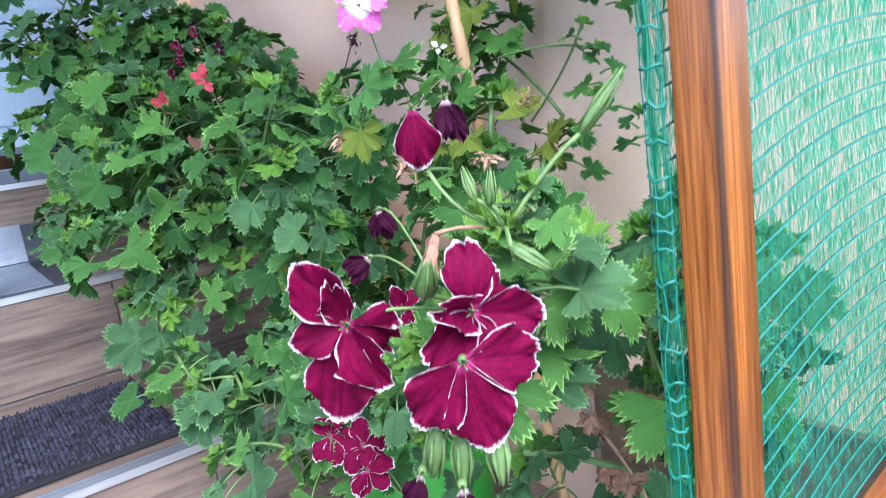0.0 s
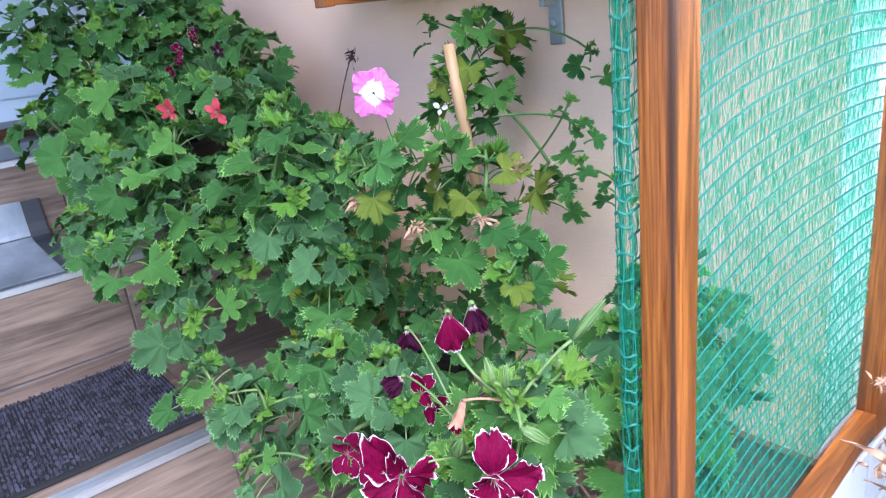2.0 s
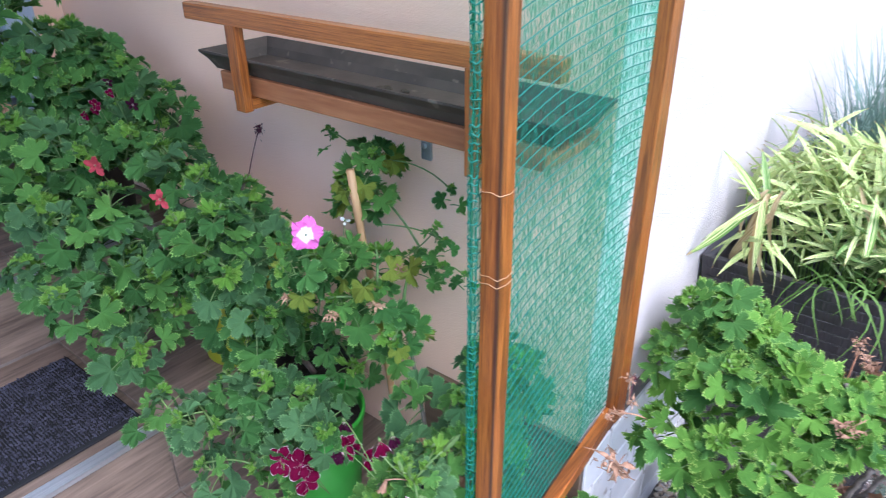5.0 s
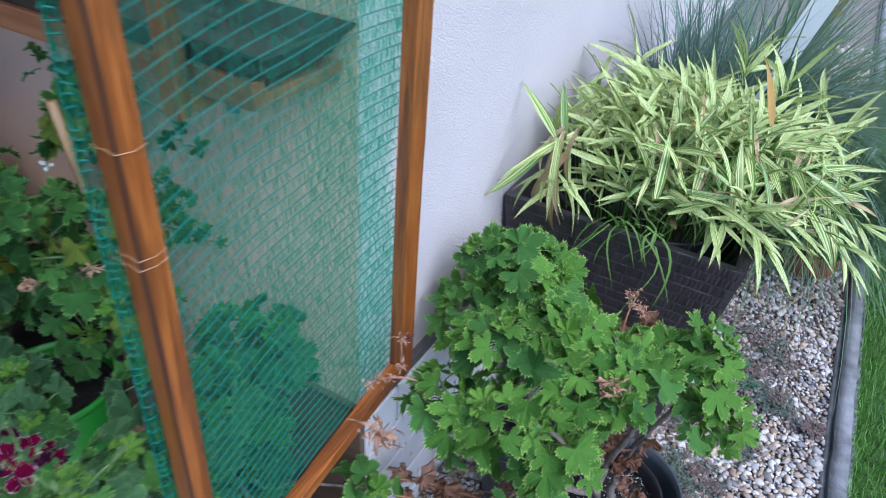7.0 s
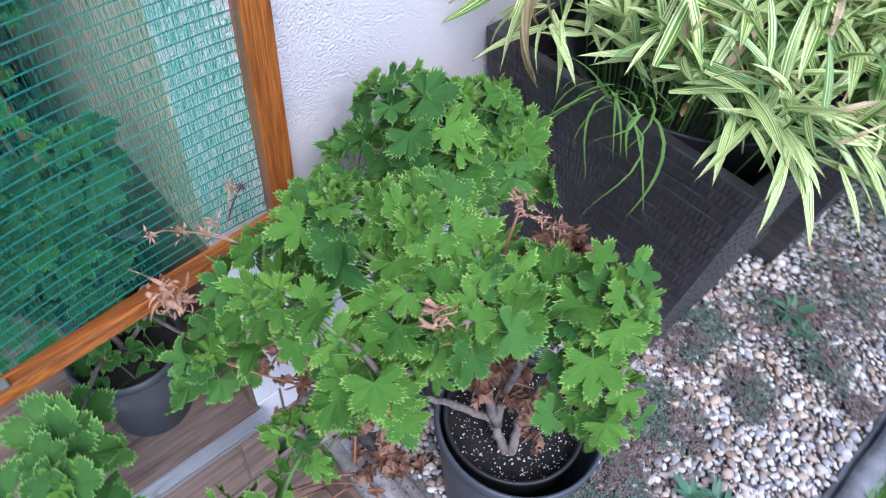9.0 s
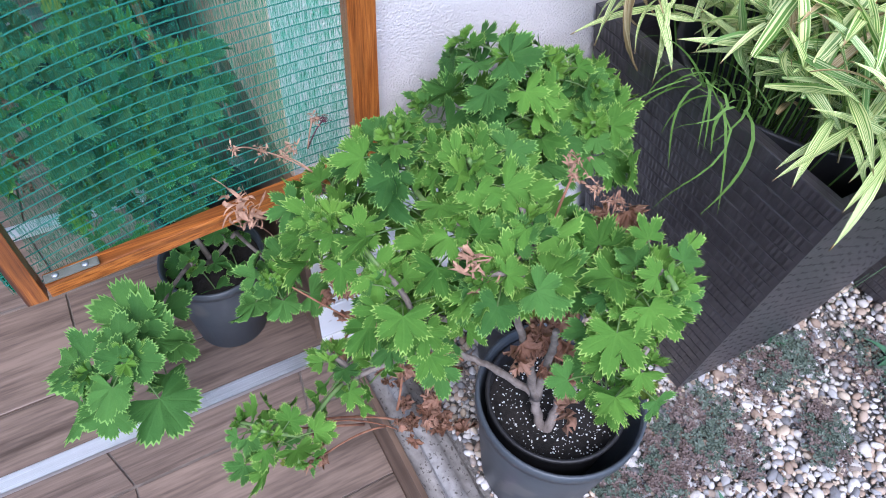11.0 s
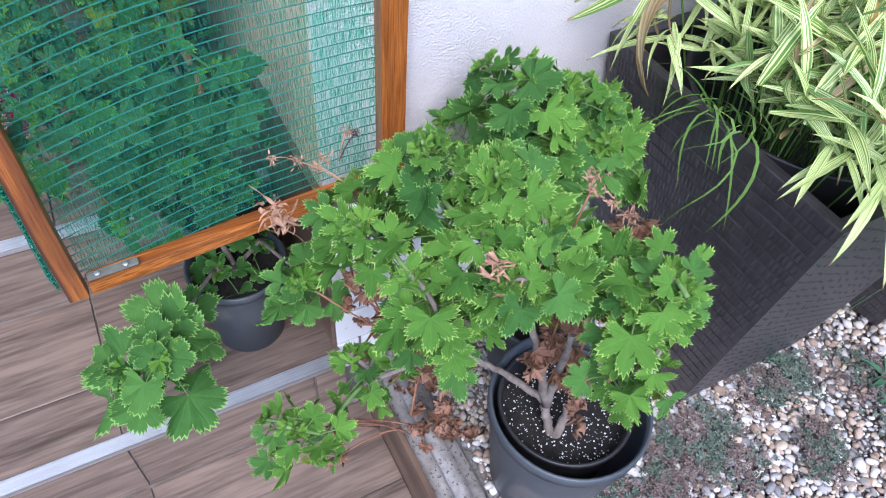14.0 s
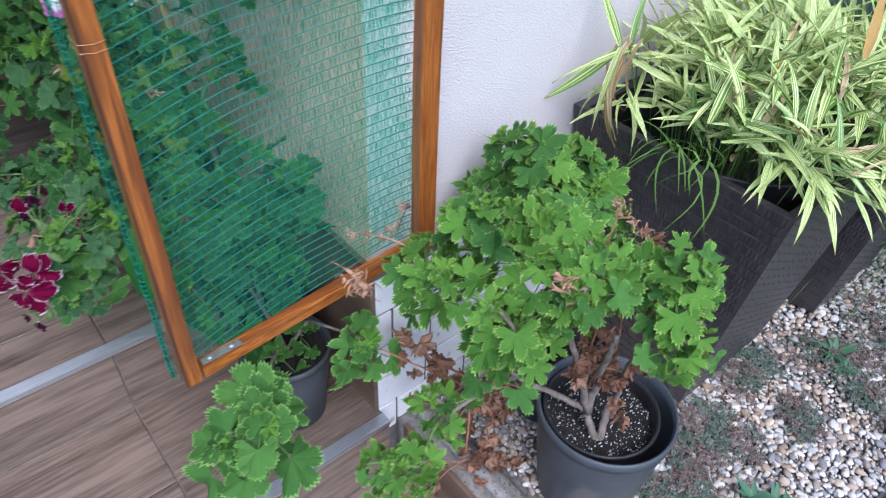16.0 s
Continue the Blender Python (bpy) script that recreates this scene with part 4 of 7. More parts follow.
def blocked(p, r=0.02):
    x, y, z = p
    if x < WX + 0.02 and y > CY - 0.012 - r * 0.5:
        return True
    if y > CY - 0.012 - r * 0.5 and x < WX + 0.02 + r * 0.5:
        return True
    if 0.22 < y < 0.76 and z > 0.44 and abs(x - screen_x(y)) < 0.018 + r * 0.55:
        return True
    if y > 1.195 - 0.125 * z and x < 0.27 and z < 0.66:
        return True
    # the bush is bare over its woody stems
    w_, d_ = Vector((0.075, -0.112, 0.28)), Vector(p) - Vector((0.125, 0.845, 0.22))
    t_ = max(0.0, min(1.0, d_.dot(w_) / w_.dot(w_)))
    if (d_ - w_ * t_).length < 0.060 + r * 0.5:
        return True
    w_, d_ = Vector((0.088, -0.104, 0.20)), Vector(p) - Vector((0.127, 0.826, 0.38))
    t_ = max(0.0, min(1.0, d_.dot(w_) / w_.dot(w_)))
    if (d_ - w_ * t_).length < 0.036 + r * 0.3:
        return True
    if 0.42 < y < CY and -1.0 < x < -0.22 and z > 0.99 - r:
        return True
    return z < floor_at(x, y) + 0.006


def grow(root, base, tips, thick, seed, mat_low, mat_high, woody_to=0.5, guides=()):
    """Branching stems from base to every tip; returns tip directions."""
    r_ = random.Random(seed)
    base = Vector(base)
    nodes_ = [(base, 0.0)]
    out = []
    for line in guides:
        # thick crooked limbs that leave the soil first
        pts, radii, run = [], [], 0.0
        for i in range(len(line) - 1):
            p, q = Vector(line[i]), Vector(line[i + 1])
            for k in range(5):
                pts.append(p.lerp(q, k / 5) + Vector((r_.uniform(-1, 1), r_.uniform(-1, 1), 0)) * 0.0022)
        pts.append(Vector(line[-1]))
        for i, p in enumerate(pts):
            radii.append(thick * (1.9 - 1.0 * i / (len(pts) - 1)) * (1.16 if i % 5 == 0 else 1.0))
            if i:
                run += (p - pts[i - 1]).length
                nodes_.append((p, run * 0.4))
        v, fc = [], []
        tube(v, fc, pts, radii, 9)
        part("stem", mesh_ob("stem", [p - base for p in v], fc, mat_low, True), None, root, "thick woody stem")
    order = sorted(tips, key=lambda q: (Vector(q) - base).length)
    for q in order:
        q = Vector(q)
        best = min(nodes_, key=lambda nd: (q - nd[0]).length + 0.30 * nd[1] + (0.4 if nd[0].z > q.z + 0.03 and nd[1] > 0.05 else 0))
        a, la = best
        L = (q - a).length
        ctrl = a.lerp(q, 0.45) + Vector((r_.uniform(-0.12, 0.12), r_.uniform(-0.12, 0.12), r_.uniform(0.02, 0.22))) * L
        if a == base:
            ctrl = base.lerp(q, 0.35) + Vector((0, 0, 0.18 * L))
        n = 6 if L < 0.12 else 9
        pts = bezier(a, ctrl, q, n)
        far = max((Vector(t) - base).length for t in tips) + 1e-6
        radii = []
        for i, p in enumerate(pts):
            f = min(1.0, (la + L * i / (n - 1)) / (far * 1.1))
            radii.append(thick * (1 - f) ** 1.3 + 0.0017)
        v, fc = [], []
        tube(v, fc, pts, radii, 7)
        me = mesh_ob("stem", [p - base for p in v], fc, mat_low if la + L * 0.5 < far * woody_to else mat_high, True)
        st = part("stem", me, None, root)
        for i in range(1, n):
            nodes_.append((pts[i], la + L * i / (n - 1)))
        out.append((q, (pts[-1] - pts[-2]).normalized()))
    return out


def clump(root, base, tip, d, R, n, kinds, r_, petiole=0.05, lean=Vector((0.25, -0.25, 0.55)), stem_mat=None, limit=None):
    """A rosette of stalked leaves round one shoot tip."""
    base = Vector(base)
    d = (Vector(d) + Vector((0, 0, 0.9))).normalized()
    s1 = d.orthogonal().normalized()
    s2 = d.cross(s1)
    pv, pf = [], []
    ph = r_.uniform(0, 6.28)
    made = 0
    for k in range(-3, n):
        t = (k + 0.5) / n if k >= 0 else 0.02
        a = ph + k * 2.39996 + r_.uniform(-0.25, 0.25)
        inc = math.radians(18 + 82 * t ** 0.8 + r_.uniform(-12, 12))
        way = (s1 * math.cos(a) + s2 * math.sin(a)) * math.sin(inc) + d * math.cos(inc)
        L = petiole * (0.28 + 0.85 * t) * r_.uniform(0.8, 1.2)
        start = tip - d * (0.035 * t)
        end = start + way * L
        size = R * 1.22 * ((0.40 + 0.66 * t ** 0.7) if k >= 0 else 0.36) * r_.uniform(0.80, 1.14)
        nrm = (d * 0.55 + lean * 0.85 + way * 0.55 + Vector((r_.gauss(0, 0.50), r_.gauss(0, 0.50), r_.gauss(0, 0.3)))).normalized()
        ax = way - nrm * way.dot(nrm)
        if ax.length < 0.1:
            ax = nrm.orthogonal()
        ax.normalize()
        if blocked(end, size * 0.5) or blocked(end + ax * size * 0.8, 0.004) or blocked(end + nrm.cross(ax) * size * 0.8, 0.004) or blocked(end - nrm.cross(ax) * size * 0.8, 0.004):
            continue
        key = "young" if (k < 0 or (t < 0.22 and r_.random() < 0.4)) else r_.choice(kinds)
        ob = part("leaf", r_.choice(SETS[key]), None, root)
        ob.matrix_basis = Matrix.Translation(-base) @ frame_matrix(end, ax, nrm, size)
        bend = start.lerp(end, 0.55) + Vector((0, 0, 0.15 * L))
        tube(pv, pf, bezier(start, bend, end, 4), [0.0013, 0.0011, 0.0010, 0.0009], 4, False)
        made += 1
    if made:
        tagged(part("petiole", mesh_ob("petiole", [v - base for v in pv], pf, stem_mat or M_STEM_GREEN, True), None, root), kind="stuff")
    return made


def pelargonium(label, base, tips, R, n, kinds, seed, thick=0.006, low=None, high=None, petiole=0.05, extra=0, spread=0.05, group="", woody=0.5, guides=()):
    r_ = random.Random(seed)
    root = empty("pelargonium", base, label, "plant", group)
    scale_of = {tuple(round(c, 4) for c in t[:3]): t[3] for t in tips if len(t) > 3}
    tips = [Vector(t[:3]) for t in tips]
    src = list(tips)
    for _ in range(extra):
        a, b = r_.choice(src), r_.choice(src)
        q = a.lerp(b, r_.uniform(0.1, 0.5)) + Vector((r_.gauss(0, spread), r_.gauss(0, spread), r_.gauss(-0.02, spread * 0.8)))
        if not blocked(q, 0.03):
            tips.append(q)
    dirs = grow(root, base, tips, thick, seed, low or M_STEM_WOOD, high or M_STEM_GREEN, woody, guides)
    for q, d in dirs:
        k_ = scale_of.get(tuple(round(c, 4) for c in q), 1.0)
        clump(root, base, q - d * 0.012 - Vector((0, 0, 0.012)), d, R * k_, max(4, round(n * min(1.0, k_ + 0.1))), kinds, r_, petiole * k_)
    return root


# ---- flowers ----
def petal_mesh(name, seed, mat, wide=0.42, ruffle=0.08, bend=0.20, fold=0.0):
    """A rounded petal on a narrow claw, its margin frilled and crimped."""
    r_ = random.Random(seed)
    nu, nv = 28, 12
    p1, p2, p3 = r_.uniform(0, 6), r_.uniform(0, 6), r_.uniform(0, 6)
    curl = bend * (1.0 + 1.6 * ((seed * 0.37) % 1.0 - 0.3))
    gutter = r_.uniform(0.10, 0.55) + fold
    verts, faces, uvs = [], [], []
    for j in range(nv + 1):
        v = j / nv
        w = wide * (0.15 + 0.85 * math.sin(min(1.0, v * 1.45) * math.pi * 0.5) ** 1.1) * (1 - 0.16 * v ** 4)
        for i in range(nu + 1):
            u = 2 * i / nu - 1
            rim = max(abs(u), v) ** 4 * min(1.0, v * 2.2)
            along = u * 2.0 + (1 - v) * math.copysign(2.2, u)
            frill = math.sin(along * 3.1 + p1) * 0.6 + math.sin(along * 6.7 + p2) * 0.4
            crimp = math.sin(along * 15.0 + p3) * 0.5 + math.sin(along * 25.0 + p1) * 0.4
            x = v * (1 - 0.34 * u * u * v * v) + rim * 0.022 * crimp * v
            y = u * w * (1 + 0.030 * rim * crimp)
            z = ruffle * rim * frill + ruffle * 0.10 * rim * crimp - curl * v * v + 0.10 * math.sin(v * 4 + p2) * v + gutter * u * u * w * (1 if seed % 2 else 0.5) - 0.05 * math.exp(-(u * 6) ** 2) * v
            verts.append((x, y, z))
            uvs.append((i / nu, v))
    for j in range(nv):
        for i in range(nu):
            q = j * (nu + 1) + i
            faces.append((q, q + 1, q + nu + 2, q + nu + 1))
    return mesh_ob(name, verts, faces, mat, True, uvs)


PETALS = {"folded": [petal_mesh("petal_folded", 5 * s + 2, M_PETAL_RED, 0.36, 0.22, 0.1, 1.1) for s in range(1, 5)]}
PETALS.update({key: [petal_mesh("petal_" + key, 3 * s + 1, m_, w_, ru) for s in range(1, 8)] for key, m_, w_, ru in
          (("red", M_PETAL_RED, 0.43, 0.17), ("dark", M_PETAL_DARK, 0.30, 0.22), ("pink", M_PETAL_PINK, 0.54, 0.22), ("white", M_PETAL_WHITE, 0.36, 0.12), ("coral", M_PETAL_CORAL, 0.34, 0.16))})
E1, E2, EN = Vector((0.581, 0.814, 0.0)), Vector((-0.16, 0.11, 0.98)).normalized(), Vector((0.79, -0.58, 0.20)).normalized()


def blossom(root, at, petals, key, seed, stalk_from=None, e1=E1, e2=E2, en=EN, calyx=0.004, name="flower"):
    """A flower as a calyx with petals: (angle, length, tilt) each, angle in the plane e1, e2."""
    r_ = random.Random(seed)
    at = Vector(at)
    v, f = [], []
    back = -en
    if stalk_from is not None:
        sf_ = Vector(stalk_from)
        c = sf_.lerp(at, 0.6) + Vector((0, 0, 0.2)) * (at - sf_).length
        tube(v, f, bezier(sf_, c, at + back * calyx, 6), [0.0008, 0.0007, 0.0007, 0.0007, 0.0008, 0.0010], 6)
    tube(v, f, [at + back * calyx * 1.6, at + back * calyx * 0.6, at + en * calyx * 0.3], [0.0012, calyx * 0.55, calyx * 0.35], 8)
    for k in range(4):
        a = k * 1.57 + 0.4
        tip_ = at + (e1 * math.cos(a) + e2 * math.sin(a)) * calyx * 0.6 + en * calyx * 2.0
        tube(v, f, [at, tip_], [0.0004, 0.0003], 4)
    fl = part(name, mesh_ob(name, [p - Vector(root.location) for p in v], f, M_STEM_GREEN, True), None, root)
    for (ang, ln, tilt, *kind_) in petals:
        a = math.radians(ang)
        out_ = (e1 * math.cos(a) + e2 * math.sin(a))
        x_ax = out_ * math.cos(math.radians(tilt)) + en * math.sin(math.radians(tilt))
        z_ax = en * math.cos(math.radians(tilt)) - out_ * math.sin(math.radians(tilt))
        z_ax = z_ax + Vector((r_.uniform(-0.18, 0.18), r_.uniform(-0.18, 0.18), r_.uniform(-0.18, 0.18)))
        p_ = part("petal", r_.choice(PETALS[kind_[0] if kind_ else key]), None, fl)
        p_.matrix_basis = Matrix.Translation(-Vector(root.location)) @ frame_matrix(at + out_ * 0.001 + en * r_.uniform(0, 0.002), x_ax, z_ax, ln)
    return fl


def shrivelled(root, at, size, seed, mat=None, stalk_from=None, name="withered_flower"):
    """A dried flower head: a drooping bunch of small crumpled petals on thin stalks."""
    r_ = random.Random(seed)
    at = Vector(at)
    v, f = [], []
    if stalk_from is not None:
        tube(v, f, bezier(stalk_from, Vector(stalk_from).lerp(at, 0.6) + Vector((0, 0, 0.01)), at, 6), 0.0010, 5)
    for k in range(30):
        d = Vector((r_.gauss(0, 1), r_.gauss(0, 1), r_.gauss(0.1, 0.7))).normalized()
        part_size = size * r_.uniform(0.45, 1.25)
        p0 = at + Vector((r_.gauss(0, 0.25), r_.gauss(0, 0.25), r_.gauss(0, 0.2))) * size
        knee = p0 + d * part_size * 0.35 + Vector((0, 0, 0.1 * size))
        tip = knee + (d * 0.35 + Vector((r_.uniform(-0.7, 0.7), r_.uniform(-0.7, 0.7), -0.6 + 0.8 * r_.gauss(0, 0.6)))).normalized() * part_size * r_.uniform(0.3, 0.7)
        pts = bezier(p0, knee, tip, 6)
        w = d.cross(Vector((r_.uniform(-1, 1), r_.uniform(-1, 1), 0.4))).normalized()
        b0 = len(v)
        for i, p in enumerate(pts):
            t = i / 5
            ww = size * (0.02 + 0.060 * math.sin(math.pi * min(1, t * 0.9 + 0.05)) ** 1.5) * (1 if t < 0.95 else 0.5)
            q = w.lerp(w.cross(d), 0.5 * math.sin(t * 4 + k))
            v += [p - q * ww, p + Vector((0, 0, size * 0.05)), p + q * ww]
        for i in range(5):
            c = b0 + 3 * i
            f += [(c, c + 1, c + 4, c + 3), (c + 1, c + 2, c + 5, c + 4)]
    return part(name, mesh_ob(name, [p - Vector(root.location) for p in v], f, mat or M_DRYFL, True), None, root)


def wilted(root, at, way, length, seed, stalk_from):
    """A spent flower hanging from its stalk, the dry petals closed like a brush."""
    r_ = random.Random(seed)
    at, way = Vector(at), Vector(way).normalized()
    s1 = way.orthogonal().normalized()
    s2 = way.cross(s1)
    v, f = [], []
    tube(v, f, bezier(stalk_from, Vector(stalk_from).lerp(at, 0.5) + Vector((0, 0, 0.004)), at, 6), [0.0008] * 5 + [0.0014], 6)
    for k in range(9):
        a = k * 2.4
        o = s1 * math.cos(a) + s2 * math.sin(a)
        ln = length * r_.uniform(0.75, 1.1)
        w = o.cross(way) * 0.0016
        b0 = len(v)
        for i in range(7):
            t = i / 6
            p = at + way * ln * t + o * (0.0012 + 0.0042 * t * t * r_.uniform(0.6, 1.3)) + Vector((0, 0, -0.002 * t))
            ww = w * (0.5 + 0.9 * math.sin(math.pi * (0.15 + 0.8 * t))) * (1.0 if i % 2 else 0.75)
            v += [p - ww, p + o * 0.0005, p + ww]
        for i in range(6):
            c = b0 + 3 * i
            f += [(c, c + 1, c + 4, c + 3), (c + 1, c + 2, c + 5, c + 4)]
    return part("withered_flower", mesh_ob("withered_flower", [p - Vector(root.location) for p in v], f, M_DRYFL, True), None, root, "pale brown closed dry flower")


def bud(root, at, way, length, fat, seed, mat=None, stalk_from=None, name="seed_pod"):
    at, way = Vector(at), Vector(way).normalized()
    v, f = [], []
    if stalk_from is not None:
        tube(v, f, bezier(stalk_from, Vector(stalk_from).lerp(at, 0.6) + Vector((0, 0, 0.006)), at, 6), 0.0011, 6)
    prof = ((0.0, 0.35), (0.15, 0.9), (0.35, 1.0), (0.6, 0.72), (0.85, 0.35), (1.0, 0.08))
    tube(v, f, [at + way * length * t for t, _ in prof], [fat * q for _, q in prof], 7)
    s1 = way.orthogonal().normalized()
    s2 = way.cross(s1)
    for k in range(5):
        a = k * 1.2566
        o = s1 * math.cos(a) + s2 * math.sin(a)
        tube(v, f, [at + way * length * 0.1 + o * fat * 0.8, at + way * length * 0.5 + o * fat * 1.05, at + way * length * 0.95 + o * fat * 0.6], [fat * 0.2, fat * 0.24, fat * 0.05], 4)
    return part(name, mesh_ob(name, [p - Vector(root.location) for p in v], f, mat or M_STEM_GREEN, True), None, root)


# ---- pots ----
def flower_pot(label, at, r_top, r_bot, h, mat, rim=0.012, soil=0.03, group="flower pots", soil_mat=None, name="flower_pot"):
    t = 0.003
    prof = [(r_bot - t, t), (r_top - t - 0.002, h - rim), (r_top - t - 0.001, h - 0.003), (r_top - 0.0015, h - 0.003), (r_top - 0.001, h - rim), (r_bot, 0.003), (r_bot - 0.004, 0.0)]
    v, f = revolve(prof, 48)
    pot = tagged(part(name, mesh_ob(name, v, f, mat, True)), label, "flower pot", group)
    rp = [(r_top - t - 0.0015, h - rim), (r_top - t - 0.0005, h - 0.002), (r_top - t * 0.5, h), (r_top + 0.002, h - 0.001), (r_top + 0.003, h - rim * 0.5), (r_top + 0.0025, h - rim), (r_top - 0.0012, h - rim - 0.0005)]
    rv_, rf_ = revolve(rp, 48)
    part("rim", mesh_ob("rim", rv_, rf_[:-2], mat, True), None, pot)
    pot.location = at
    if soil is not None:
        n = 40
        rr = r_bot + (r_top - r_bot) * (h - soil) / h - t - 0.0015
        sv, sf = [(0, 0, h - soil + 0.006)], []
        for j in range(1, 7):
            for k in range(n):
                a = 2 * math.pi * k / n
                r = rr * j / 6
                sv.append((r * math.cos(a), r * math.sin(a), h - soil + 0.006 * noise.noise(Vector((r * 60 * math.cos(a), r * 60 * math.sin(a), at[0] * 50)))))
        for k in range(n):
            sf.append((0, 1 + k, 1 + (k + 1) % n))
        for j in range(5):
            for k in range(n):
                q = 1 + j * n
                sf.append((q + k, q + (k + 1) % n, q + n + (k + 1) % n, q + n + k)[::-1])
        part("soil", mesh_ob("soil", sv, sf, soil_mat or M_PEAT, True), None, pot, "dark potting soil")
    return pot

# ---- potted bush on the gravel ----
PA = (0.160, 0.868)
flower_pot("large dark grey plastic pot standing on gravel", (PA[0], PA[1], 0.0), 0.128, 0.098, 0.262, M_POT, 0.022, None)
inner = flower_pot("black nursery pot nested in the larger grey pot", (PA[0] - 0.012, PA[1] + 0.004, 0.014), 0.108, 0.088, 0.225, M_POT_IN, 0.010, 0.035)
pr = random.Random(3)
pv, pf = [], []
for k in range(640):
    a, r = pr.uniform(0, 6.283), 0.1 * math.sqrt(pr.random())
    c = Vector((r * math.cos(a), r * math.sin(a), 0.1915 + 0.004 * pr.random()))
    s = pr.choice((0.0007, 0.0009, 0.0012, 0.0018)) * pr.uniform(0.8, 1.15)
    b0 = len(pv)
    pv += [c + Vector(q) * s for q in ((1, 0, 0), (-1, 0, 0), (0, 1, 0), (0, -1, 0), (0, 0, 1), (0, 0, -1))]
    pf += [tuple(b0 + i for i in t) for t in ((0, 2, 4), (2, 1, 4), (1, 3, 4), (3, 0, 4), (2, 0, 5), (1, 2, 5), (3, 1, 5), (0, 3, 5))]
tagged(part("perlite", mesh_ob("perlite", pv, pf, M_PERLITE), None, inner, "white perlite grains in the soil"), kind="stuff")

TIPS_A = [(-0.043, 0.684, 0.698), (0.045, 0.732, 0.703), (0.006, 0.687, 0.650), (-0.014, 0.587, 0.622), (0.108, 0.761, 0.679), (0.161, 0.746, 0.632), (0.058, 0.624, 0.592), (0.144, 0.697, 0.645), (0.103, 0.699, 0.500),
          (0.003, 0.765, 0.690), (-0.085, 0.700, 0.655), (-0.120, 0.650, 0.580), (-0.055, 0.605, 0.570), (0.070, 0.690, 0.655), (0.100, 0.640, 0.560), (0.050, 0.690, 0.440), (0.115, 0.780, 0.620),
          (0.233, 0.798, 0.660, 0.9), (0.240, 0.838, 0.680, 0.9), (0.262, 0.836, 0.678, 0.8), (0.190, 0.845, 0.655, 0.8), (0.258, 0.770, 0.592, 0.7), (0.290, 0.782, 0.610, 0.75), (0.282, 0.802, 0.630, 0.75),
          (-0.003, 0.565, 0.372, 0.8), (0.051, 0.449, 0.342, 0.85), (0.010, 0.425, 0.312, 0.75), (0.092, 0.478, 0.290, 0.55), (0.020, 0.575, 0.310, 0.6)]
bush = pelargonium("bushy bright green pelargonium with woody stems in a grey pot", (PA[0], PA[1], 0.204), TIPS_A, 0.0335, 13, ["bright", "bright", "bright", "fresh"], 31, 0.0042, petiole=0.054, woody=0.56, extra=0, spread=0.035,
                   guides=(((0.175, 0.834, 0.200), (0.152, 0.832, 0.232), (0.136, 0.835, 0.250), (0.089, 0.795, 0.280), (0.062, 0.755, 0.310), (0.020, 0.710, 0.360)), ((0.140, 0.834, 0.248), (0.122, 0.822, 0.335), (0.085, 0.808, 0.420), (0.090, 0.780, 0.520)),
                           ((0.180, 0.836, 0.200), (0.163, 0.868, 0.238), (0.160, 0.890, 0.275), (0.180, 0.860, 0.400), (0.215, 0.830, 0.540)), ((0.140, 0.836, 0.250), (0.140, 0.842, 0.320), (0.160, 0.815, 0.430), (0.178, 0.790, 0.520))))
SPENT = (((0.109, 0.819, 0.720), 0.018), ((0.112, 0.822, 0.700), 0.013), ((0.122, 0.845, 0.680), 0.014), ((0.129, 0.886, 0.640), 0.015), ((0.125, 0.872, 0.652), 0.016), ((0.146, 0.786, 0.640), 0.022), ((0.138, 0.790, 0.636), 0.016), ((0.137, 0.690, 0.655), 0.018), ((-0.140, 0.520, 0.548), 0.038), ((-0.135, 0.535, 0.530), 0.030), ((-0.12, 0.62, 0.56), 0.018), ((-0.15, 0.60, 0.61), 0.014))
for k, (p, s) in enumerate(SPENT):
    near = min((q[:3] for q in TIPS_A), key=lambda q: (Vector(q) - Vector(p)).length)
    shrivelled(bush, p, s, 50 + k, None, near if (Vector(near) - Vector(p)).length < 0.055 else None)
# one spent truss on its bent, dry stalk
bv_, bf_ = [], []
tube(bv_, bf_, bezier((0.136, 0.751, 0.640), (0.150, 0.735, 0.655), (0.148, 0.721, 0.645), 6) + bezier((0.149, 0.715, 0.644), (0.160, 0.705, 0.640), (0.157, 0.696, 0.632), 6), 0.0013, 6)
tube(bv_, bf_, bezier((0.148, 0.721, 0.645), (0.136, 0.715, 0.660), (0.125, 0.699, 0.652), 7), 0.0011, 6)
part("dry_stalk", mesh_ob("dry_stalk", [v - Vector(bush.location) for v in bv_], bf_, M_DRYFL, True), None, bush, "bent dry flower stalk")
for k, (p, w_, ln, q) in enumerate((((0.124, 0.697, 0.652), (-0.6, -0.1, 0.1), 0.017, (0.130, 0.705, 0.656)), ((0.128, 0.693, 0.654), (-0.4, -0.5, 0.2), 0.015, (0.134, 0.708, 0.656)), ((0.156, 0.695, 0.632), (-0.5, -0.5, -0.1), 0.018, (0.157, 0.700, 0.634)), ((0.152, 0.700, 0.636), (-0.7, -0.1, 0.1), 0.016, (0.157, 0.704, 0.638)), ((0.137, 0.684, 0.644), (-0.5, -0.4, 0.3), 0.021, (0.146, 0.690, 0.640)))):
    wilted(bush, p, w_, ln, 260 + k, q)
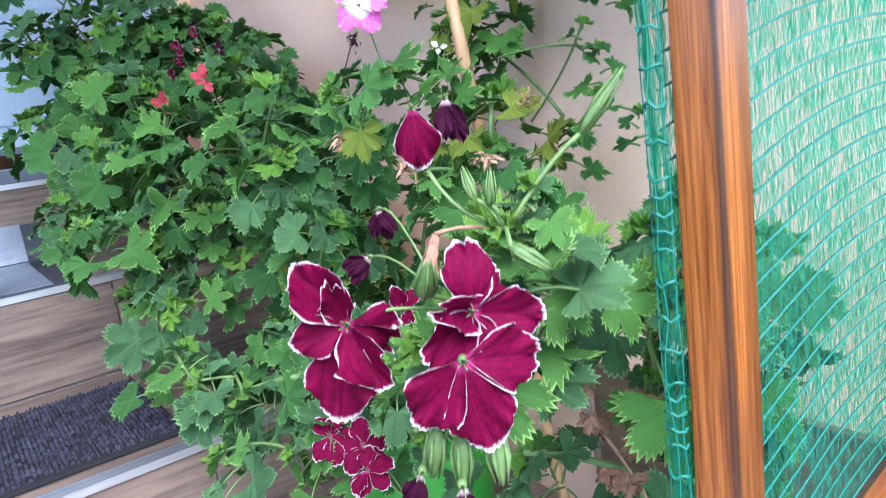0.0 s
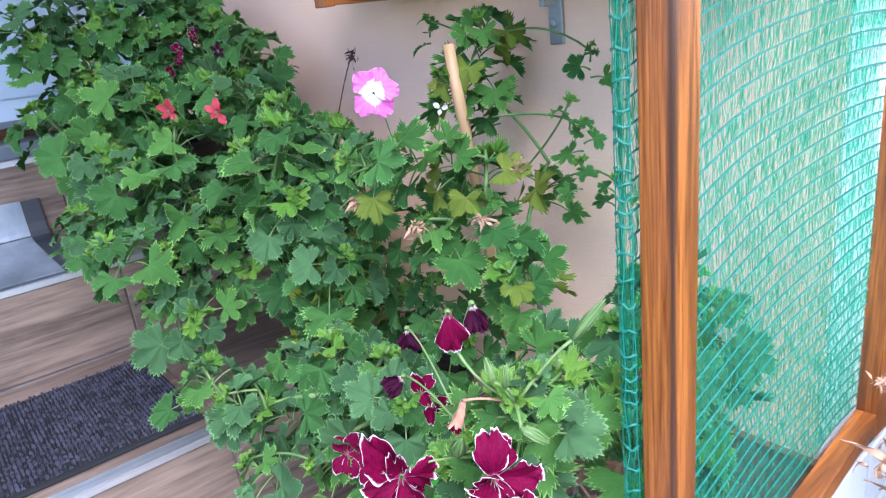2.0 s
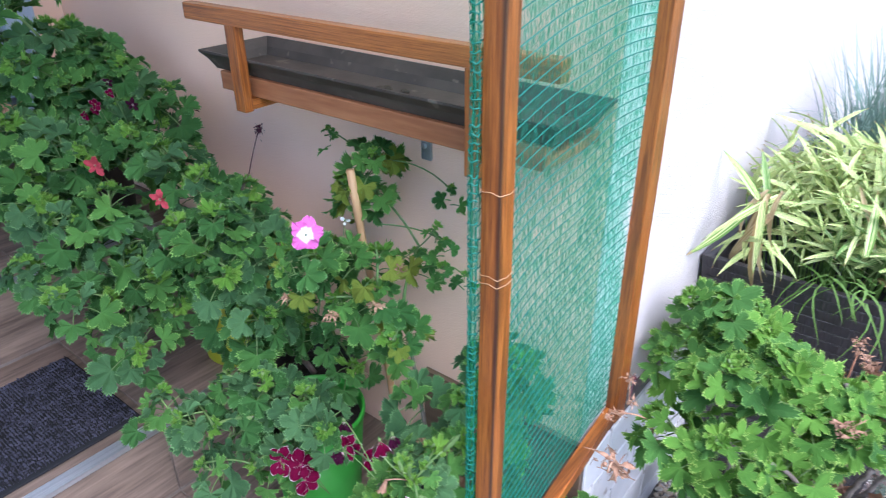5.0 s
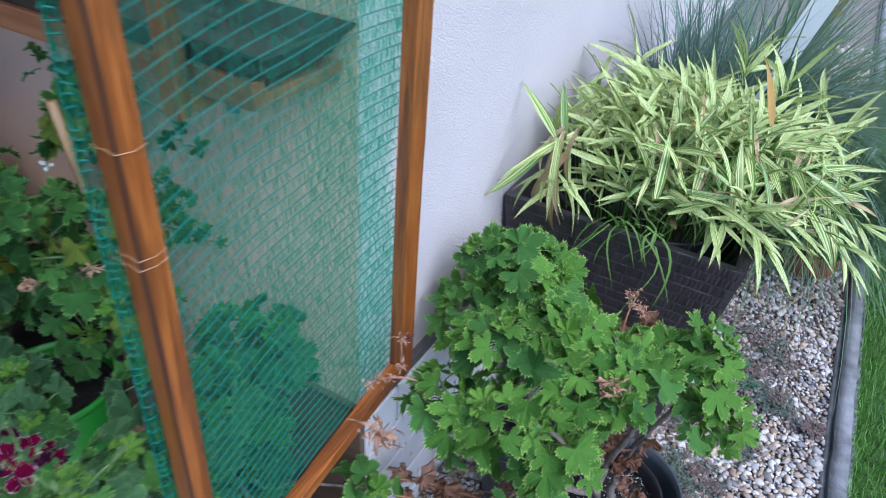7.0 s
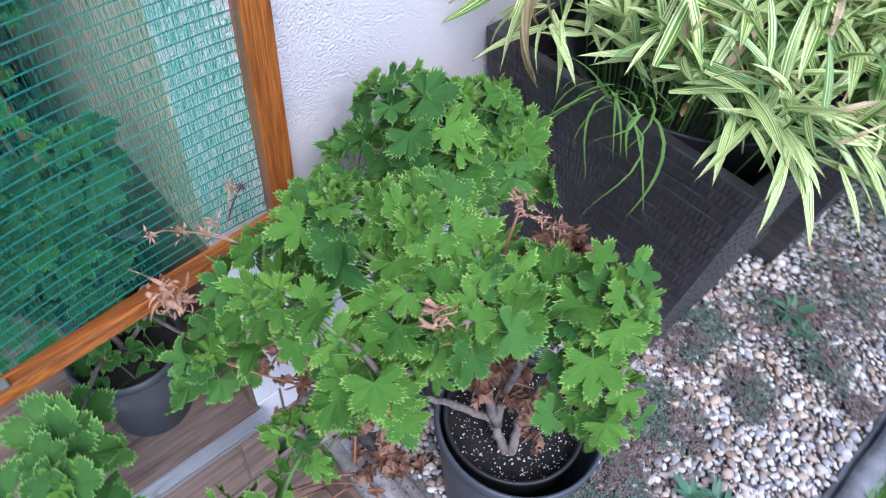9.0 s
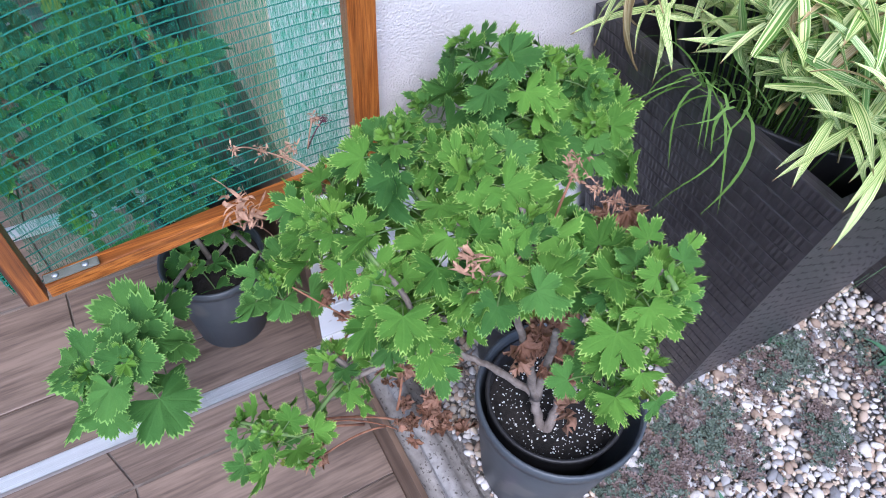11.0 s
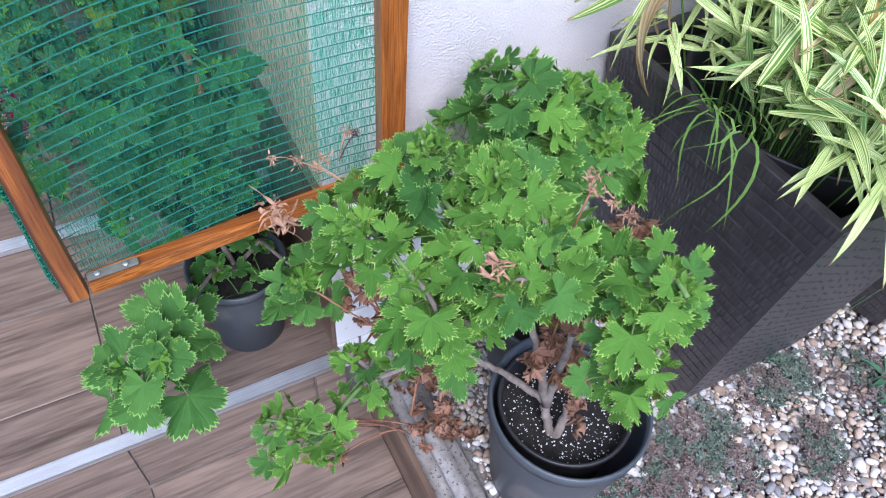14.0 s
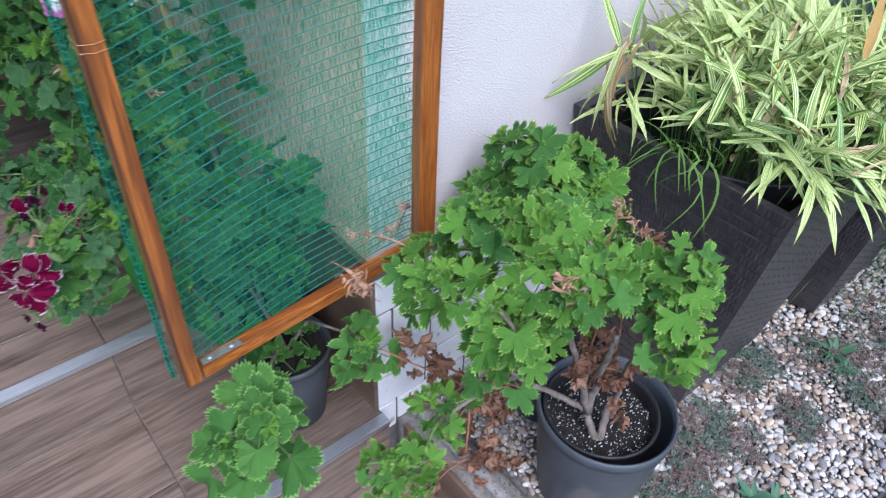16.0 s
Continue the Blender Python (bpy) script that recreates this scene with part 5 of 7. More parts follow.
for k, (p, s_, q, m_) in enumerate((((-0.175, 0.640, 0.622), 0.014, (-0.165, 0.625, 0.585), M_DRYFL), ((-0.172, 0.652, 0.617), 0.010, (-0.165, 0.625, 0.585), M_DARKBUD), ((-0.165, 0.566, 0.605), 0.014, (-0.130, 0.620, 0.575), M_DRYFL), ((-0.162, 0.535, 0.622), 0.010, (-0.165, 0.566, 0.605), M_DRYFL), ((-0.160, 0.590, 0.590), 0.012, (-0.130, 0.620, 0.575), M_DRYFL))):
    shrivelled(bush, p, s_, 150 + k, m_, q)
dr = random.Random(9)
DEAD = (((0.118, 0.836, 0.360), 4, 0.016), ((0.134, 0.845, 0.400), 5, 0.016), ((0.155, 0.843, 0.380), 4, 0.014), ((0.131, 0.867, 0.340), 3, 0.015), ((0.126, 0.844, 0.440), 4, 0.018), ((0.115, 0.855, 0.520), 6, 0.022), ((0.111, 0.869, 0.600), 3, 0.012), ((0.121, 0.890, 0.590), 4, 0.016), ((0.140, 0.874, 0.550), 4, 0.016), ((0.121, 0.904, 0.610), 2, 0.010), ((0.185, 0.845, 0.300), 3, 0.015),
        ((-0.153, 0.622, 0.325), 4, 0.018), ((-0.101, 0.656, 0.295), 5, 0.020), ((-0.079, 0.645, 0.265), 4, 0.018), ((-0.039, 0.691, 0.250), 4, 0.016), ((-0.034, 0.729, 0.180), 5, 0.022), ((-0.006, 0.755, 0.130), 5, 0.022), ((0.010, 0.700, 0.290), 3, 0.020), ((0.000, 0.670, 0.060), 3, 0.016), ((0.090, 0.505, 0.262), 2, 0.012))
for c, count, wide in DEAD:
    # dead foliage hanging on the woody stems and over the kerb
    for k in range(count):
        p = Vector(c) + Vector((dr.gauss(0, wide), dr.gauss(0, wide), dr.gauss(0, wide)))
        p.z = max(p.z, floor_at(p.x, p.y) + 0.02)
        ob = part("dead_leaf", dr.choice(SETS["dry"]), None, bush, "withered brown leaf")
        ob.matrix_basis = Matrix.Translation(-Vector(bush.location)) @ frame_matrix(p, (dr.gauss(0, 1), dr.gauss(0, 1), -0.7), (dr.gauss(0.6, 0.5), dr.gauss(-0.6, 0.5), dr.gauss(0.4, 0.4)), dr.uniform(0.016, 0.030))
for (a, b, thick_) in (((0.115, 0.83, 0.40), (0.146, 0.786, 0.63), 0.0016), ((0.10, 0.82, 0.42), (0.109, 0.819, 0.70), 0.0016), ((0.14, 0.85, 0.30), (0.125, 0.86, 0.54), 0.0022), ((0.125, 0.86, 0.54), (0.129, 0.886, 0.63), 0.0014), ((0.13, 0.83, 0.26), (0.135, 0.86, 0.37), 0.0026), ((0.118, 0.836, 0.36), (0.175, 0.85, 0.385), 0.0022),
                       ((0.06, 0.755, 0.31), (-0.01, 0.72, 0.245), 0.0024), ((-0.01, 0.72, 0.245), (-0.10, 0.656, 0.295), 0.0028), ((-0.10, 0.656, 0.295), (-0.155, 0.612, 0.335), 0.0022), ((-0.04, 0.70, 0.25), (-0.006, 0.755, 0.12), 0.0030), ((-0.006, 0.755, 0.12), (-0.07, 0.70, 0.27), 0.0018), ((-0.10, 0.656, 0.295), (-0.159, 0.646, 0.30), 0.0016), ((-0.08, 0.665, 0.28), (-0.05, 0.60, 0.36), 0.0016), ((0.003, 0.532, 0.20), (0.002, 0.673, 0.06), 0.0020), ((0.01, 0.55, 0.19), (0.02, 0.66, 0.07), 0.0014), ((-0.10, 0.66, 0.29), (0.003, 0.565, 0.36), 0.0018), ((0.0, 0.67, 0.10), (-0.04, 0.70, 0.25), 0.0022), ((0.02, 0.60, 0.15), (0.05, 0.47, 0.32), 0.0018), ((0.06, 0.62, 0.2), (0.092, 0.50, 0.27), 0.0015), ((0.06, 0.75, 0.30), (-0.10, 0.70, 0.24), 0.0014), ((-0.03, 0.70, 0.25), (-0.13, 0.56, 0.37), 0.0016)):
    tv_, tf_ = [], []
    mid_ = Vector(a).lerp(Vector(b), 0.5) + Vector((dr.gauss(0, 0.012), dr.gauss(0, 0.012), 0.014))
    tube(tv_, tf_, bezier(a, mid_, b, 8), [thick_ * (1.1 - 0.05 * i) * (1.25 if i % 3 == 0 else 1.0) for i in range(8)], 6)
    part("dry_twig", mesh_ob("dry_twig", [v - Vector(bush.location) for v in tv_], tf_, M_STEM_RED, True), None, bush, "reddish dry twig")
for p, ax_, n_ in (((0.110, 0.831, 0.445), (0.4, -0.4, -0.7), (0.6, -0.6, 0.5)), ((0.300, 0.800, 0.585), (0.6, -0.3, -0.5), (0.5, -0.5, 0.7)), ((0.066, 0.470, 0.245), (0.1, -0.3, -0.9), (0.7, -0.6, 0.3)), ((0.20, 0.80, 0.60), (0.6, -0.4, 0), (0.4, -0.5, 0.8))):
    ob = part("leaf", SETS["yellow"][2], None, bush, "yellowing leaf")
    ob.matrix_basis = Matrix.Translation(-Vector(bush.location)) @ frame_matrix(Vector(p), ax_, n_, 0.017)

# darker plant behind it
flower_pot("dark blue-grey plastic pot behind the bush", (-0.045, 0.955, 0.0), 0.098, 0.075, 0.22, M_POT, 0.015, 0.03)
TIPS_B = [(-0.165, 0.838, 0.690), (-0.111, 0.885, 0.697), (-0.113, 0.965, 0.645), (-0.105, 1.030, 0.590), (-0.050, 1.045, 0.545), (-0.100, 0.840, 0.635), (-0.160, 0.930, 0.620), (-0.175, 0.790, 0.600), (-0.060, 0.900, 0.610), (-0.045, 0.985, 0.590), (-0.120, 1.000, 0.650, 0.85), (-0.085, 1.020, 0.612, 0.85), (-0.130, 1.035, 0.570, 0.85), (-0.055, 1.020, 0.575, 0.8), (-0.150, 1.020, 0.520), (-0.135, 0.880, 0.560), (-0.070, 0.950, 0.520)]
pelargonium("dark green pelargonium against the white wall", (-0.045, 0.955, 0.185), TIPS_B, 0.036, 11, ["fresh", "fresh", "bright"], 44, 0.007, petiole=0.045, woody=0.6)

# ---- pot under the screen ----
flower_pot("dark grey pot on the lowest tread under the screen", (-0.345, 0.480, 0.041), 0.088, 0.066, 0.205, M_POT, 0.016, 0.025)
TIPS_D = [(-0.104, 0.324, 0.385), (-0.128, 0.270, 0.340), (-0.155, 0.345, 0.310, 0.8), (-0.147, 0.537, 0.380, 0.72), (-0.180, 0.560, 0.350, 0.6), (-0.305, 0.440, 0.285, 0.6), (-0.390, 0.500, 0.300, 0.6), (-0.335, 0.530, 0.290, 0.5)]
pelargonium("sprawling pelargonium shoots creeping under the screen", (-0.345, 0.480, 0.215), TIPS_D, 0.049, 8, ["broad"], 52, 0.0030, petiole=0.070, woody=0.7)

# ---- crimson-flowered plant beside the front post ----
TIPS_F = [(-0.252, 0.228, 0.745, 0.8), (-0.262, 0.303, 0.700), (-0.285, 0.330, 0.620, 0.55), (-0.270, 0.130, 0.660, 0.5), (-0.262, 0.175, 0.715, 0.6), 
          (-0.33, 0.38, 0.60, 0.6), (-0.30, 0.42, 0.56, 0.85), (-0.43, 0.37, 0.66), (-0.34, 0.48, 0.55), (-0.33, 0.36, 0.50, 0.65), (-0.36, 0.42, 0.46, 0.8), (-0.30, 0.33, 0.47), (-0.44, 0.34, 0.50), (-0.31, 0.50, 0.48), (-0.305, 0.50, 0.68), (-0.34, 0.44, 0.72), (-0.285, 0.40, 0.66), (-0.33, 0.54, 0.62), (-0.30, 0.35, 0.72), (-0.295, 0.46, 0.60)]
regal = pelargonium("regal pelargonium with crimson white-edged flowers beside the screen", (-0.345, 0.480, 0.214), TIPS_F, 0.030, 10, ["blue", "blue", "fresh"], 61, 0.0038, petiole=0.042, woody=0.45)
HUB = Vector((-0.240, 0.150, 0.716))
sv, sf = [], []
tube(sv, sf, bezier((-0.262, 0.175, 0.700), (-0.245, 0.16, 0.705), HUB, 6), 0.0013, 6)
tube(sv, sf, bezier((-0.252, 0.228, 0.735), (-0.235, 0.18, 0.74), (-0.229, 0.164, 0.752), 6), 0.0011, 6)
tube(sv, sf, bezier((-0.229, 0.164, 0.752), (-0.255, 0.158, 0.757), (-0.262, 0.152, 0.779), 6), 0.0010, 6)
part("flower_stalk", mesh_ob("flower_stalk", [v - Vector(regal.location) for v in sv], sf, M_STEM_GREEN, True), None, regal)
blossom(regal, (-0.258, 0.099, 0.724), ((122, 0.032, 14, "folded"), (100, 0.022, 40, "folded"), (192, 0.022, 20), (256, 0.038, 8), (292, 0.029, 30, "folded"), (-12, 0.024, -25), (-40, 0.026, -38, "folded")), "red", 1, HUB)
blossom(regal, (-0.216, 0.131, 0.727), ((86, 0.026, 18), (60, 0.025, -18), (-12, 0.0275, 10), (168, 0.022, 50, "folded"), (222, 0.026, 40, "folded"), (-70, 0.018, 45)), "red", 2, HUB)
blossom(regal, (-0.204, 0.115, 0.715), ((-80, 0.033, 10), (228, 0.030, -8), (-4, 0.031, -5), (-18, 0.024, -28)), "red", 3, HUB)
blossom(regal, (-0.262, 0.148, 0.806), ((-88, 0.025, -8),), "red", 5, (-0.262, 0.152, 0.779))
blossom(regal, (-0.254, 0.160, 0.809), ((-70, 0.019, 5), (-95, 0.017, -10)), "dark", 6, (-0.262, 0.152, 0.779))
blossom(regal, (-0.362, 0.184, 0.752), ((-80, 0.018, 0), (-60, 0.016, 30), (-110, 0.016, 15)), "dark", 7, (-0.285, 0.16, 0.73))
blossom(regal, (-0.340, 0.161, 0.730), ((190, 0.016, 0), (230, 0.016, 20), (210, 0.014, 40)), "dark", 8, (-0.285, 0.16, 0.72))
blossom(regal, (-0.211, 0.112, 0.664), ((-100, 0.017, 0), (-75, 0.016, 15)), "dark", 9, HUB)
blossom(regal, (-0.230, 0.107, 0.665), ((-125, 0.015, 0), (-110, 0.014, 15)), "dark", 10, HUB)
wilted(regal, (-0.254, 0.146, 0.752), (-0.25, -0.22, -0.9), 0.019, 71, (-0.232, 0.162, 0.752))
hub_r = random.Random(88)
for q, rad_, cnt in (((-0.232, 0.168, 0.748), 0.022, 9), ((-0.262, 0.160, 0.708), 0.022, 7), ((-0.262, 0.185, 0.735), 0.026, 8), ((-0.225, 0.178, 0.765), 0.014, 6), ((-0.282, 0.150, 0.690), 0.024, 6)):
    clump(regal, regal.location, Vector(q), Vector((0.2, -0.25, 0.35)), rad_, cnt, ["fresh", "fresh", "blue"], hub_r, rad_ * 1.1)
bud(regal, (-0.209, 0.193, 0.787), (0.25, 0.22, 0.42), 0.031, 0.0030, 1, None, (-0.229, 0.166, 0.752))
bud(regal, (-0.232, 0.160, 0.762), (0.05, 0.02, 0.4), 0.016, 0.0022, 2, None, (-0.229, 0.164, 0.752))
bud(regal, (-0.238, 0.157, 0.765), (-0.15, 0.0, 0.4), 0.016, 0.0022, 3, None, (-0.229, 0.164, 0.752))
bud(regal, (-0.213, 0.152, 0.748), (0.25, 0.25, -0.25), 0.018, 0.0032, 4, None, (-0.229, 0.164, 0.752))
for k, q in enumerate(((-0.224, 0.113, 0.682), (-0.215, 0.118, 0.681), (-0.206, 0.127, 0.682), (-0.243, 0.128, 0.730))):
    bud(regal, q, (0.10 * (k - 1), -0.06, -0.5 if k < 3 else 0.3), 0.021, 0.0044, 10 + k, None, HUB)
UPF = Vector((0.45, -0.45, 0.75)).normalized()
UP1 = UPF.cross(Vector((0, 0, 1))).normalized()
UP2 = UP1.cross(UPF)
for k, (q, sc) in enumerate((((-0.551, 0.243, 0.509), 1.0), ((-0.575, 0.222, 0.520), 0.9), ((-0.530, 0.232, 0.497), 0.85))):
    blossom(regal, q, ((80 + 40 * k, 0.027 * sc, 12), (10 + 40 * k, 0.025 * sc, 25), (150 + 30 * k, 0.026 * sc, 8), (225 + 30 * k, 0.028 * sc, 5), (-60, 0.026 * sc, 15)), "red", 30 + k, (-0.52, 0.27, 0.44), UP1, UP2, UPF)
for k, q in enumerate(((-0.388, 0.206, 0.677), (-0.365, 0.220, 0.655), (-0.400, 0.225, 0.650))):
    blossom(regal, q, ((70 + 50 * k, 0.018, 40, "folded"), (130 + 40 * k, 0.016, 45), (235 + 20 * k, 0.017, 30, "folded")), "red" if k < 1 else "dark", 40 + k, (-0.325, 0.215, 0.65), UP1, UP2, UPF)

for k, q in enumerate(((-0.262, 0.316, 0.655), (-0.262, 0.330, 0.69), (-0.27, 0.31, 0.61), (-0.285, 0.275, 0.57), (-0.275, 0.29, 0.585), (-0.29, 0.30, 0.55), (-0.30, 0.28, 0.60))):
    ob = part("dead_leaf", SETS["dry"][k % 6], None, regal, "withered brown leaf")
    ob.matrix_basis = Matrix.Translation(-Vector(regal.location)) @ frame_matrix(Vector(q), (0.3, -0.5, -0.8), (0.7, -0.5, 0.4 * (k % 3)), 0.010 + 0.002 * (k % 3))
sv, sf = [], []
tube(sv, sf, bezier((-0.337, 0.300, 0.654), (-0.315, 0.305, 0.630), (-0.329, 0.300, 0.600), 7) + bezier((-0.327, 0.301, 0.590), (-0.300, 0.310, 0.560), (-0.290, 0.330, 0.500), 6), 0.0012, 6)
part("twig", mesh_ob("twig", [v - Vector(regal.location) for v in sv], sf, M_DRYFL, True), None, regal, "dry brown stem")
for k, q in enumerate(((-0.337, 0.300, 0.650), (-0.330, 0.298, 0.635), (-0.326, 0.300, 0.612), (-0.318, 0.303, 0.585))):
    ob = part("dead_leaf", SETS["dry"][k], None, regal, "withered brown leaf")
    ob.matrix_basis = Matrix.Translation(-Vector(regal.location)) @ frame_matrix(Vector(q), (0.4, 0.3 - 0.2 * k, -0.8), (0.7, -0.6, 0.3), 0.010 + 0.001 * k)
for zz in (1.087, 0.995, 0.986):
    sv, sf = [], []
    tube(sv, sf, [(-0.2025, 0.2448, zz + 0.002), (-0.199, 0.2446, zz - 0.001), (-0.190, 0.2446, zz + 0.001), (-0.1788, 0.2446, zz - 0.001), (-0.1775, 0.26, zz - 0.003), (-0.1778, 0.2718, zz - 0.001)], 0.0004, 5)
    tagged(part("binding_wire", mesh_ob("binding_wire", sv, sf, M_CANE, True)), "thin wire wound round the stained post", "wire", "wires on the post")

# ---- pots and plants along the porch wall ----
flower_pot("bright green plastic pot on a stair tread", (-0.690, 0.385, 0.225), 0.098, 0.078, 0.235, M_GREENPOT, 0.014, 0.03)
flower_pot("yellow plastic pot half hidden by leaves", (-1.024, 0.470, 0.407), 0.105, 0.085, 0.275, M_YELLOW, 0.014, 0.03)
flower_pot("dark plastic pot near the porch wall", (-0.480, 0.500, 0.041), 0.09, 0.07, 0.22, M_POT_IN, 0.014, 0.03)
flower_pot("dark plastic pot on the upper stair tread", (-1.500, 0.420, 0.590), 0.105, 0.085, 0.20, M_POT_IN, 0.014, 0.03)
flower_pot("dark plastic pot on a stair tread", (-0.820, 0.500, 0.225), 0.09, 0.07, 0.21, M_POT_IN, 0.014, 0.03)
GROUP_P = "plants along the porch wall"
TIPS_S = [(-0.585, 0.350, 0.845), (-0.604, 0.418, 0.826), (-0.537, 0.430, 0.781), (-0.598, 0.374, 0.748), (-0.599, 0.289, 0.840), (-0.568, 0.461, 0.825), (-0.659, 0.546, 0.876), (-0.651, 0.485, 0.905),
          (-0.625, 0.531, 0.950), (-0.520, 0.470, 0.700), (-0.48, 0.40, 0.70), (-0.60, 0.50, 0.97), (-0.69, 0.50, 0.90), (-0.56, 0.56, 0.78)]
stickp = pelargonium("leggy pelargonium tied to a bamboo cane by the wall", (-0.480, 0.500, 0.235), TIPS_S, 0.026, 9, ["mid", "fresh", "fresh", "yellow"], 75, 0.0036, petiole=0.036, group=GROUP_P)
sv, sf = [], []
for a, c, b in (((-0.60, 0.53, 0.94), (-0.53, 0.54, 0.955), (-0.475, 0.545, 0.915)), ((-0.55, 0.50, 0.78), (-0.49, 0.50, 0.83), (-0.470, 0.50, 0.865)), ((-0.53, 0.52, 0.76), (-0.46, 0.53, 0.80), (-0.435, 0.53, 0.775)), ((-0.62, 0.52, 0.93), (-0.70, 0.54, 0.955), (-0.735, 0.53, 0.965)), ((-0.57, 0.48, 0.85), (-0.50, 0.50, 0.86), (-0.46, 0.51, 0.84))):
    tube(sv, sf, bezier(a, c, b, 8), 0.0013, 5)
part("twig", mesh_ob("twig", [v - Vector(stickp.location) for v in sv], sf, M_STEM_GREEN, True), None, stickp)
r_s = random.Random(77)
for q in ((-0.475, 0.545, 0.915), (-0.470, 0.50, 0.865), (-0.435, 0.53, 0.775), (-0.735, 0.53, 0.965), (-0.46, 0.51, 0.84), (-0.455, 0.50, 0.80)):
    clump(stickp, stickp.location, Vector(q), Vector((0.2, -0.2, 0.4)), 0.015, 4, ["mid", "fresh"], r_s, 0.018)
for k, q in enumerate(((-0.50, 0.45, 0.80), (-0.515, 0.40, 0.755), (-0.54, 0.33, 0.76), (-0.60, 0.30, 0.79))):
    shrivelled(stickp, q, 0.017, 80 + k)
blossom(stickp, (-0.556, 0.311, 0.903), ((70, 0.025, 12), (10, 0.023, 20), (128, 0.025, 8), (225, 0.023, 14), (-60, 0.024, 10)), "pink", 15, (-0.585, 0.350, 0.830), EN.cross(Vector((0, 0, -1))).normalized(), Vector((0, 0, 1)), Vector((0.84, -0.45, 0.25)).normalized())
blossom(stickp, (-0.600, 0.428, 0.868), ((0, 0.008, 40), (140, 0.009, 40), (250, 0.008, 35)), "white", 16, (-0.60, 0.42, 0.83))
tagged(part("bamboo_cane", (lambda v, f: (tube(v, f, [Vector((-0.596, 0.540, 0.24)).lerp(Vector((-0.626, 0.470, 0.936)), t / 10) + Vector((0.0015 * math.sin(t * 2.1), 0, 0)) for t in range(11)], [0.0068 + (0.0008 if t % 3 == 0 else 0) for t in range(11)], 10), mesh_ob("bamboo_cane", v, f, M_CANE, True))[1])([], []), None), "light brown bamboo cane leaning among the leaves", "cane")

TIPS_M = [(-0.913, 0.305, 0.836), (-0.851, 0.315, 0.773), (-0.824, 0.378, 0.761), (-0.809, 0.341, 0.872), (-0.763, 0.322, 0.689), (-0.940, 0.283, 0.642), (-1.053, 0.168, 0.612), (-0.915, 0.188, 0.606),
          (-0.904, 0.371, 0.757), (-0.955, 0.265, 0.720), (-1.06, 0.25, 0.70), (-0.940, 0.488, 0.840), (-0.789, 0.338, 0.604), (-1.056, 0.385, 0.915), (-1.145, 0.189, 0.798), (-1.130, 0.115, 0.755), (-1.018, 0.118, 0.720), (-1.02, 0.25, 0.80),
          (-1.00, 0.20, 0.68), (-0.72, 0.40, 0.80), (-0.75, 0.30, 0.78), (-1.08, 0.28, 0.86), (-0.98, 0.38, 0.86), (-0.70, 0.33, 0.70), (-0.85, 0.44, 0.84)]
mid_plant = pelargonium("large leafy pelargonium spilling over the stair treads", (-1.030, 0.465, 0.627), TIPS_M, 0.031, 12, ["mid", "mid", "blue", "fresh"], 83, 0.0065, petiole=0.05, extra=9, spread=0.035, group=GROUP_P)
TIPS_L = [(-0.763, 0.158, 0.551), (-0.714, 0.193, 0.539), (-0.659, 0.236, 0.555), (-0.795, 0.209, 0.535), (-0.70, 0.15, 0.49), (-0.62, 0.20, 0.50), (-0.57, 0.26, 0.52), (-0.75, 0.25, 0.60), (-0.66, 0.27, 0.63), (-0.58, 0.30, 0.62), (-0.50, 0.26, 0.60), (-0.52, 0.18, 0.42), (-0.82, 0.16, 0.58)]
pelargonium("pelargonium hanging over the green pot", (-0.690, 0.385, 0.450), TIPS_L, 0.028, 11, ["blue", "mid", "blue", "fresh"], 91, 0.0055, petiole=0.042, group=GROUP_P)
TIPS_U = [(-1.476, 0.188, 1.015), (-1.337, 0.225, 0.940), (-1.420, 0.179, 0.816), (-1.310, 0.509, 0.955), (-1.403, 0.292, 0.900), (-1.410, 0.405, 1.095), (-1.421, 0.348, 1.035), (-1.508, 0.483, 1.075),
          (-1.60, 0.267, 1.10), (-1.58, 0.36, 1.05), (-1.30, 0.30, 0.90), (-1.25, 0.40, 0.90), (-1.52, 0.22, 0.93), (-1.28, 0.20, 0.84), (-1.22, 0.48, 0.90), (-1.47, 0.30, 1.16), (-1.38, 0.50, 1.05), (-1.55, 0.18, 1.07), (-1.35, 0.35, 1.00), (-1.18, 0.42, 0.84), (-1.36, 0.22, 0.76), (-1.12, 0.50, 0.86), (-1.62, 0.20, 1.20), (-1.50, 0.40, 1.22), (-1.66, 0.34, 1.18), (-1.45, 0.15, 0.90), (-1.30, 0.46, 1.02), (-1.20, 0.50, 0.98), (-1.38, 0.40, 0.98), (-1.15, 0.38, 0.92), (-1.26, 0.26, 0.92), (-1.20, 0.20, 0.82)]
up_plant = pelargonium("tall pelargonium beside the front door", (-1.500, 0.420, 0.760), TIPS_U, 0.035, 12, ["mid", "blue", "mid", "fresh"], 97, 0.0065, petiole=0.055, extra=14, spread=0.05, group=GROUP_P)
TIPS_C = [(-0.82, 0.44, 0.66), (-0.76, 0.46, 0.60), (-0.70, 0.47, 0.72), (-0.90, 0.46, 0.70), (-0.66, 0.43, 0.64), (-0.84, 0.40, 0.56), (-0.74, 0.52, 0.76), (-0.60, 0.42, 0.58), (-0.90, 0.50, 0.78)]
pelargonium("shaded pelargonium close to the porch wall", (-0.820, 0.500, 0.405), TIPS_C, 0.028, 9, ["mid"], 103, 0.0055, petiole=0.045, group=GROUP_P)
